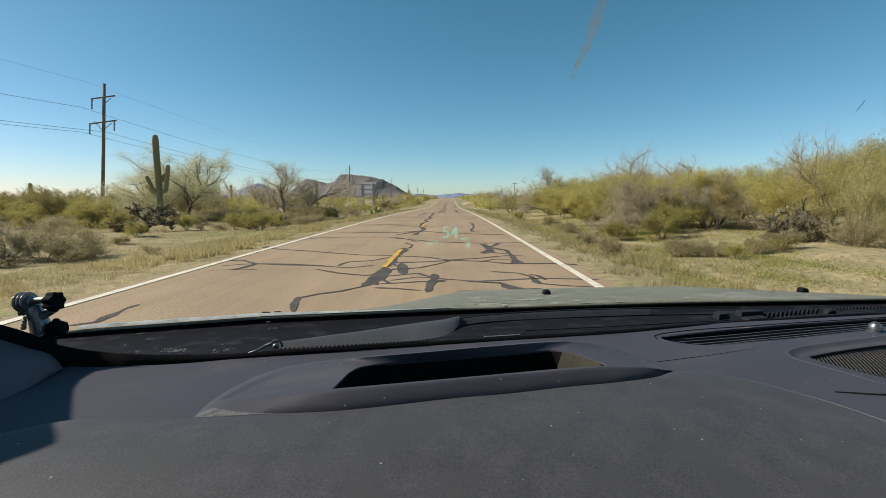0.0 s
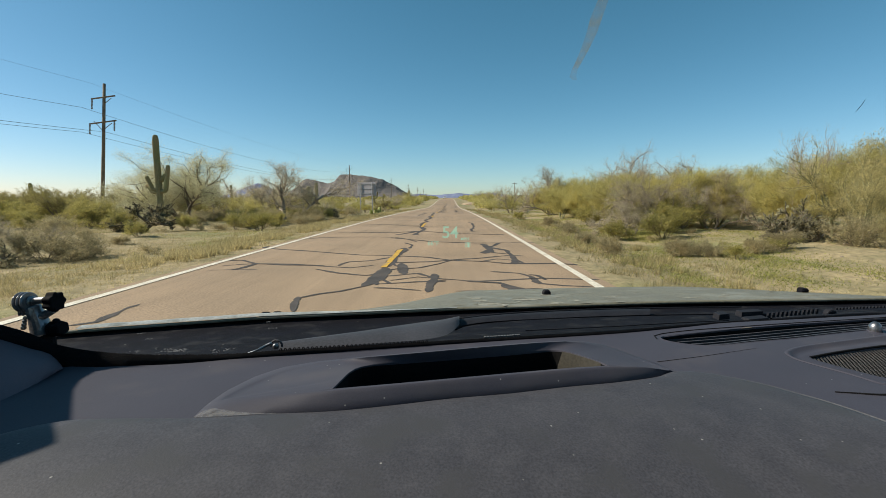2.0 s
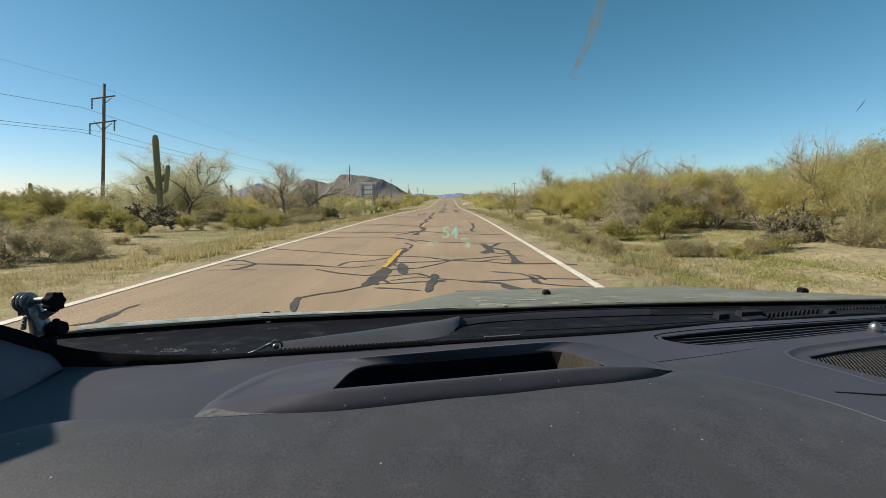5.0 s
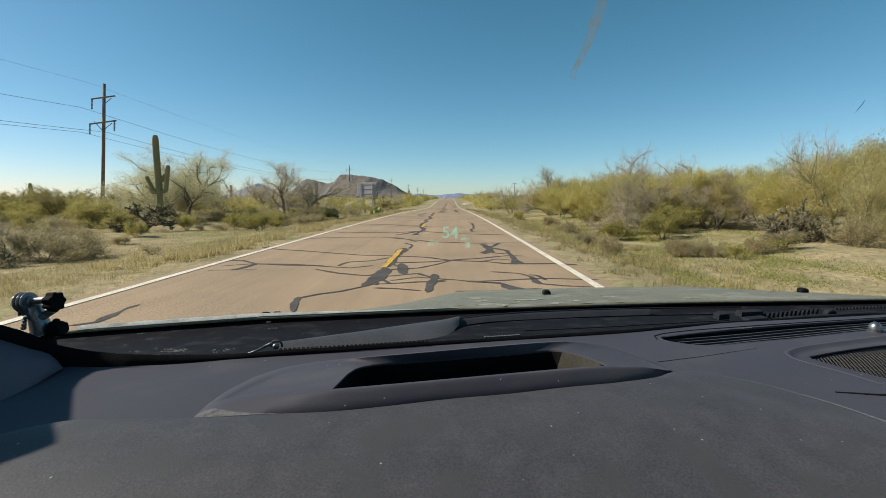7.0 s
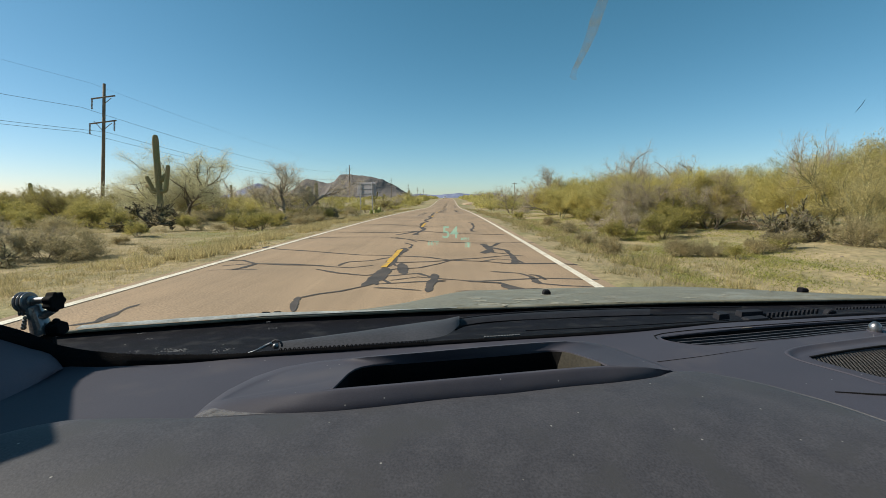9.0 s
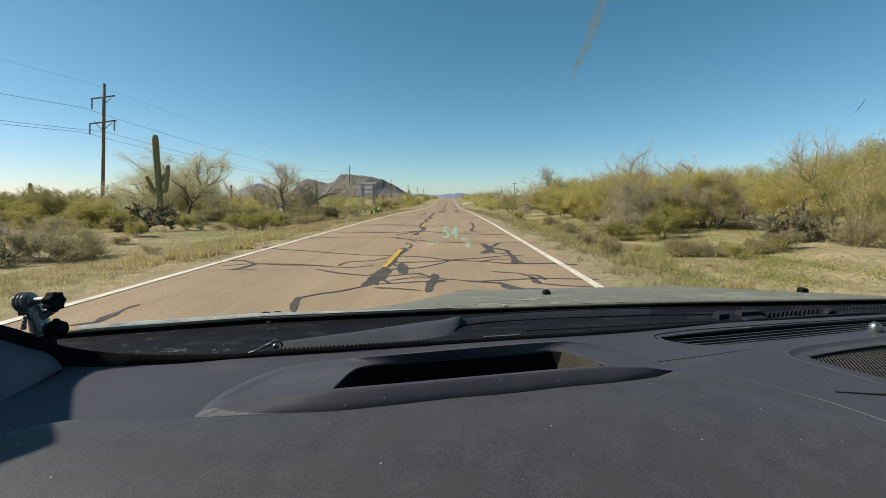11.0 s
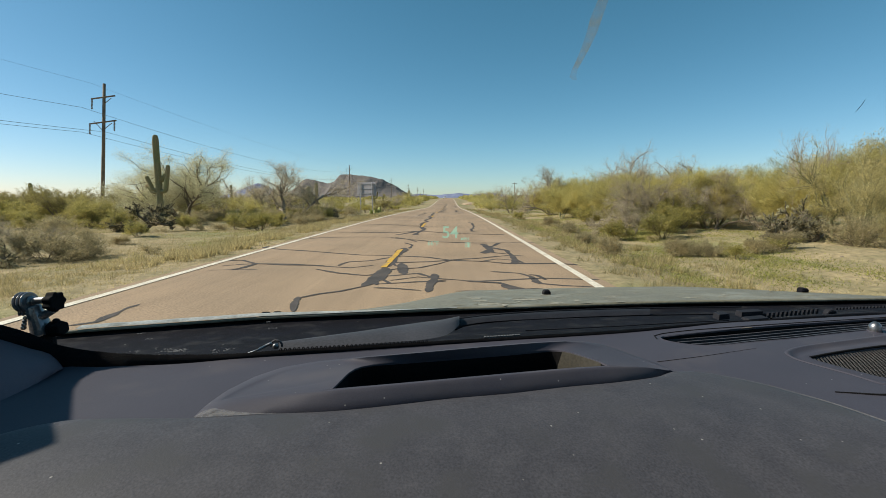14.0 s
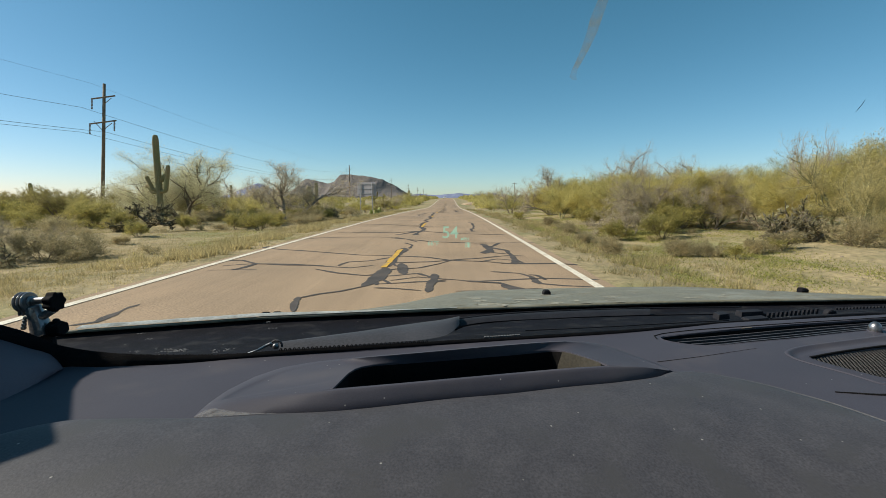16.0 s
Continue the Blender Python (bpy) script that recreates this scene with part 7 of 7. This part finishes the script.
for a, b in zip(pole_y, pole_y[1:]):
    for x, z, sag, r in ((0, H0, 1.5, 0.008), (-1.25, H0 - 2.6, 2.2, 0.018), (-1.45, H0 - 5.3, 2.2, 0.018), (1.30, H0 - 5.3, 2.2, 0.018)):
        wire(POLE_X + x, z + road_rise(a), z + road_rise(b), a, b, sag, r)
# a smaller line far off to the other side
small = thing("utility_pole", 30, 205, ground_z(30, 205), "small wooden utility pole with one crossarm", "utility pole", "poles of the power line")
v, f = [], []
tubes([([(0, 0, -0.1), (0, 0, 8.2)], 0.14, 0.10, 10)], v, f)
part("shaft", mesh_of("shaft", v, f, True), M_POLE, small)
bm = bmesh.new()
box(bm, (-1.2, -0.15, 7.6), (1.2, -0.05, 7.75))
part("crossarm", bm, M_POLE, small)

# ---- large sign seen from behind ----
sign = thing("billboard", -10.9, 58.5, ground_z(-10.9, 58.5) - 0.1, "large roadside sign seen from its plain grey back", "sign")
sign.rotation_euler.z = radians(-17)
bm = bmesh.new()
box(bm, (-1.35, 0.0, 2.4), (1.35, 0.04, 4.15))
panel = part("panel", bm, M_SIGNBACK, sign, "plain aluminium sign back", 0.01)
for z in (2.7, 3.3, 3.9):
    bm = bmesh.new()
    box(bm, (-1.33, -0.05, z - 0.03), (1.33, -0.002, z + 0.03))
    part("stiffener", bm, M_GALV, panel)
for x in (-0.85, 0.85):
    bm = bmesh.new()
    box(bm, (x - 0.05, -0.15, 0), (x + 0.05, -0.055, 4.1))
    part("post", bm, M_GALV, sign, "", 0.01)


# ---- far hills ----
def hill(name, label, x0, x1, y, profile, depth, mat, rough):
    """A ridge: a crest line with slopes falling to the front and back."""
    n, rows = 130, 14
    px, pz = zip(*profile)
    verts = []
    for j in range(rows + 1):
        t = j / rows
        for i in range(n + 1):
            s_ = i / n
            x = x0 + (x1 - x0) * s_
            h = float(np.interp(s_, px, pz))
            k = 1 - abs(2 * t - 1)
            k2 = k ** 0.75
            ridge = 1 - rough * abs(noise.noise((x * 0.011, 1.5 * t, 3))) * (1 - k) * 2.2
            verts.append((x + 25 * noise.noise((x * 0.006, t * 4, 9)) * (1 - k), y + depth * (t - 0.5), -3 + h * k2 * ridge + rough * 8 * noise.noise((x * 0.03, t * 6, 1)) * k))
    w_ = n + 1
    faces = [(j * w_ + i, j * w_ + i + 1, (j + 1) * w_ + i + 1, (j + 1) * w_ + i) for j in range(rows) for i in range(n)]
    tagged(part(name, mesh_of(name, verts, faces, True), mat), label, "hill", kind="structure")


hill("backdrop_mesa", "brown rocky flat-topped desert hill on the horizon", -1120, -230, 3000,
     ((0, 0), (0.09, 70), (0.14, 118), (0.17, 130), (0.24, 122), (0.33, 100), (0.385, 108), (0.41, 140), (0.43, 158), (0.50, 162), (0.54, 156), (0.66, 146), (0.76, 124), (0.85, 84), (0.93, 40), (1, 0)), 700, M_MESA, 0.6)
# the haze on these ridges is their blue colour
hill("backdrop_hills", "desert hills on the horizon, blue with painted haze", -2200, -1560, 4200,
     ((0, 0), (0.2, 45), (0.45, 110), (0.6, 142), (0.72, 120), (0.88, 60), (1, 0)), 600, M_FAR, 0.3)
hill("backdrop_range", "low range at the road's end, blue with painted haze", -500, 700, 4600,
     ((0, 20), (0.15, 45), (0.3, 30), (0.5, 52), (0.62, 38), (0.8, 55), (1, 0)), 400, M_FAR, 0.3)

# ---- parked vehicles of the wayside lot, and one far along the road ----
def paint(name, color):
    return material(name, color, 0.35, color2=tuple(v * 0.9 for v in color), scale=2, fine=30, bump=0.03, depth=0.002, spec=0.5)


P_WHITE, P_GREY, P_DARK, P_SILVER, P_BLUE = (paint("white_paint", (0.72, 0.71, 0.68)), paint("grey_paint", (0.17, 0.165, 0.16)), paint("dark_paint", (0.035, 0.037, 0.045)),
                                             paint("pearl_paint", (0.66, 0.63, 0.55)), paint("blue_paint", (0.03, 0.06, 0.14)))
M_DARKGLASS = material("dark_car_glass", (0.012, 0.014, 0.018), 0.08, spec=0.6, scale=3, fine=20, bump=0)
M_LAMP_RED = material("red_lamp_glass", (0.35, 0.02, 0.02), 0.2, scale=3, fine=20, bump=0)


def shell(name, sections, mat, parent, label=""):
    """A body from cross sections: (y, half width low, half width high, z low, z high)."""
    loops = []
    for y, w0, w1, z0, z1 in sections:
        zm = z0 + (z1 - z0) * 0.55
        loops.append([(-w0 * 0.94, y, z0), (w0 * 0.94, y, z0), (w0, y, z0 + 0.08), (w0 * 1.01, y, zm), (w1, y, z1 - 0.05), (w1 * 0.9, y, z1), (-w1 * 0.9, y, z1), (-w1, y, z1 - 0.05), (-w0 * 1.01, y, zm), (-w0, y, z0 + 0.08)])
    ob = part(name, loops_mesh(name, loops, True, True), mat, parent, label, 0.02)
    return ob


def vehicle(kind_, mat, label, name, x, y, turn):
    """A parked car, pointing along its own +y, with body, cabin, panes, lamps, bumpers and wheels."""
    ob = thing(name, x, y, ground_z(x, y), label, name.replace("_", " "), "vehicles in the lot", turn=turn)
    half = 0.98 if kind_ == "pickup" else 0.90
    if kind_ == "pickup":
        body = shell("body", ((2.85, 0.80, 0.78, 0.55, 0.98), (2.7, half, 0.90, 0.50, 1.10), (1.35, half, 0.93, 0.46, 1.18), (-0.9, half, 0.95, 0.46, 1.16)), mat, ob)
        bed = shell("bed", ((-0.93, half, 0.96, 0.50, 1.20), (-2.85, half, 0.96, 0.52, 1.20)), mat, ob)
        bm = bmesh.new()
        box(bm, (-0.80, -2.78, 1.0), (0.80, -1.0, 1.206))
        part("bed_liner", bm, M_RUBBER, bed, "black bed liner")
        bm = bmesh.new()
        box(bm, (-0.82, -2.90, 0.62), (0.82, -2.855, 1.17))
        part("tailgate", bm, mat, ob, "", 0.015)
        cab = ((1.20, 0.90, 0.88, 1.10, 1.16), (0.45, 0.88, 0.74, 1.10, 1.86), (-0.6, 0.88, 0.74, 1.10, 1.88), (-0.92, 0.88, 0.76, 1.10, 1.70))
        panes = ((-0.05, 0.42), (-0.70, -0.12))
        r, axle = 0.39, (1.95, -1.75)
        ends = (2.9, -2.98)
    elif kind_ == "suv":
        body = shell("body", ((2.3, 0.75, 0.72, 0.42, 0.85), (2.15, half, 0.85, 0.36, 0.98), (1.0, half, 0.88, 0.32, 1.06), (-2.1, half, 0.88, 0.36, 1.08), (-2.25, 0.82, 0.80, 0.42, 1.0)), mat, ob)
        cab = ((1.15, 0.86, 0.84, 1.0, 1.05), (0.35, 0.84, 0.70, 1.0, 1.62), (-1.6, 0.84, 0.70, 1.0, 1.66), (-2.15, 0.82, 0.72, 1.0, 1.15))
        panes = ((-0.25, 0.32), (-0.95, -0.32), (-1.6, -1.02))
        r, axle = 0.35, (1.45, -1.35)
        ends = (2.32, -2.32)
    else:
        body = shell("body", ((2.4, 0.72, 0.68, 0.38, 0.68), (2.25, half, 0.82, 0.28, 0.78), (1.0, half, 0.86, 0.24, 0.94), (-1.5, half, 0.86, 0.26, 1.0), (-2.35, 0.82, 0.76, 0.36, 0.94)), mat, ob)
        cab = ((1.25, 0.84, 0.80, 0.88, 0.93), (0.30, 0.82, 0.62, 0.88, 1.42), (-0.85, 0.82, 0.62, 0.88, 1.44), (-1.75, 0.82, 0.76, 0.88, 1.0))
        panes = ((-0.20, 0.35), (-0.90, -0.28))
        r, axle = 0.33, (1.45, -1.40)
        ends = (2.45, -2.42)
    cabin = shell("cabin", cab, mat, ob)
    z0, z1 = cab[0][4] + 0.08, cab[1][4] - 0.10
    for a, b in panes:
        for sgn in (-1, 1):
            lo, hi = sgn * (cab[1][1] * 0.965 + 0.012), sgn * (cab[1][2] * 1.02 + 0.004)
            loops = [[(lo, a, z0), (lo, b, z0), (hi, b - 0.06, z1), (hi, a + 0.02, z1)], [(lo - sgn * 0.03, a, z0), (lo - sgn * 0.03, b, z0), (hi - sgn * 0.03, b - 0.06, z1), (hi - sgn * 0.03, a + 0.02, z1)]]
            part("side_window", loops_mesh("side_window", loops, True, True), M_DARKGLASS, cabin, "dark side window")
    for (ya, wa, _, _, za), (yb, _, wb, _, zb), nm in ((cab[0], cab[1], "windscreen"), (cab[-1], cab[-2], "rear_window")):
        d = 0.012 if ya > yb else -0.012
        lo, hi = wa * 0.86, wb * 0.84
        loops = [[(-lo, ya + (yb - ya) * 0.12 + d + o, za + (zb - za) * 0.12 + 0.015 + o * 0), (lo, ya + (yb - ya) * 0.12 + d + o, za + (zb - za) * 0.12 + 0.015),
                  (hi, ya + (yb - ya) * 0.9 + d + o, za + (zb - za) * 0.9 + 0.012), (-hi, ya + (yb - ya) * 0.9 + d + o, za + (zb - za) * 0.9 + 0.012)] for o in (0, d)]
        part(nm, loops_mesh(nm, loops, True, True), M_DARKGLASS, cabin, "dark glass")
    for yy, m in ((ends[0], M_GALV), (ends[1], M_GALV)):
        bm = bmesh.new()
        box(bm, (-half * 0.92, yy - 0.07, 0.42), (half * 0.92, yy + 0.07, 0.60))
        part("bumper", bm, m if kind_ == "pickup" else mat, ob, "", 0.03)
    for sgn in (-1, 1):
        bm = bmesh.new()
        box(bm, (sgn * half * 0.62, ends[0] - 0.12, 0.70), (sgn * half * 0.86, ends[0] - 0.02, 0.84))
        part("headlight", bm, M_GALV, ob, "clear headlight", 0.02)
        bm = bmesh.new()
        box(bm, (sgn * half * 0.80, ends[1] + 0.05, 0.74), (sgn * half * 0.97, ends[1] + 0.16, 1.02))
        part("tail_light", bm, M_LAMP_RED, ob, "red tail light", 0.02)
        bm = bmesh.new()
        box(bm, (sgn * (half + 0.02), 0.62, z0 - 0.05), (sgn * (half + 0.20), 0.72, z0 + 0.10))
        part("door_mirror", bm, mat, ob, "", 0.02)
        for yy in axle:
            wheel(ob, sgn * (half - 0.10), yy, r, 0.24)
    return ob


LOT_Y = -171.0
verts, faces = [], []
nx, ny = 30, 40
for j in range(ny + 1):
    for i in range(nx + 1):
        x, y = EDGE_L - 0.6 - 34 * i / nx, LOT_Y - 6 + 78 * j / ny
        verts.append((x, y, ground_z(x, y) * 0.4 + 0.03 * noise.noise((x * 0.2, y * 0.2, 1)) - 0.02 + 0.10))
faces = [(j * (nx + 1) + i, j * (nx + 1) + i + 1, (j + 1) * (nx + 1) + i + 1, (j + 1) * (nx + 1) + i) for j in range(ny) for i in range(nx)]
tagged(part("pavement_lot", mesh_of("pavement_lot", verts, faces, True), M_SHOULDER), "dusty gravel parking lot beside the road", "parking lot", kind="structure")
for kind_, mat, label, name, x, dy, turn in (("sedan", P_SILVER, "pearl white sedan parked on the gravel lot", "sedan", -12.2, 28, 78), ("pickup", P_GREY, "dark grey crew-cab pickup parked on the gravel lot", "pickup_truck", -14.5, 41, 80),
                                             ("pickup", P_WHITE, "white crew-cab pickup with wide rear wings", "pickup_truck", -14.0, 53, 82), ("pickup", P_SILVER, "silver and tan crew-cab pickup by a bush", "pickup_truck", -26.5, 30, 70),
                                             ("pickup", P_DARK, "dark pickup parked beside a silver one", "pickup_truck", -27.0, 35, 72), ("suv", P_DARK, "dark blue sport utility car on the lot", "suv", -27.5, 41, 75),
                                             ("pickup", P_WHITE, "white pickup parked between dark vehicles", "pickup_truck", -29.0, 48, 78), ("pickup", P_BLUE, "dark blue pickup at the lot's end", "pickup_truck", -28.5, 54, 78)):
    vehicle(kind_, mat, label, name, x, LOT_Y + dy, turn).location.z = ground_z(x, LOT_Y + dy) * 0.4 + 0.08
far_car = vehicle("suv", P_WHITE, "distant white car coming along the road", "suv", -3.2, 330, 180)
far_car.location.z = road_rise(330) + 0.01
far_car["group"] = "cars on the road"

# road sign of the lot's stretch, seen from behind
sign = thing("road_sign", 6.6, LOT_Y + 26, ground_z(6.6, LOT_Y + 26) - 0.1, "grey back of a tall roadside sign on two posts", "sign")
bm = bmesh.new()
box(bm, (-0.65, 0, 1.9), (0.65, 0.03, 3.3))
part("panel", bm, M_SIGNBACK, sign, "plain aluminium sign back", 0.01)
for x in (-0.45, 0.45):
    bm = bmesh.new()
    box(bm, (x - 0.04, -0.085, 0), (x + 0.04, -0.004, 3.25))
    part("post", bm, M_GALV, sign)
for x, dy, kind_, sz in ((-30, 22, IRON, 1.3), (-33, 27, IRON, 1.2), (-24, 62, BARE, 0.95), (-21, 75, PALO, 1.1), (9, 18, PALO, 1.1), (11, 26, PALO, 1.2), (12, 33, BARE, 1.1), (8, 40, CREO, 1.2), (14, 20, PALO, 1.3),
                         (10, 50, PALO, 1.1), (12, 60, PALO, 1.2), (9, 70, FINE, 1.0), (11, 82, PALO, 1.1), (-13, 84, PALO, 0.8), (-11, 92, CREO, 1.0), (-15, 98, PALO, 0.8), (9, 96, PALO, 1.0), (10, 110, PALO, 1.1),
                         (-12, 112, BARE, 0.9), (-10, 124, CREO, 1.0), (9, 126, PALO, 1.0), (-14, 134, PALO, 0.8), (10, 140, PALO, 1.0), (-11, 150, CREO, 0.9)):
    put(kind_[1][int(dy) % 2], x, LOT_Y + dy, sz, 31 * dy, wide=1.1, group="desert scrub along the road")
saguaro(-10.5, LOT_Y + 118, 6.5, 0.24)
for x, dy in ((-12.5, 104), (-11.0, 110), (-14.0, 107)):
    put(CHOLLA[1], x, LOT_Y + dy, 1.1, 40 * dy)
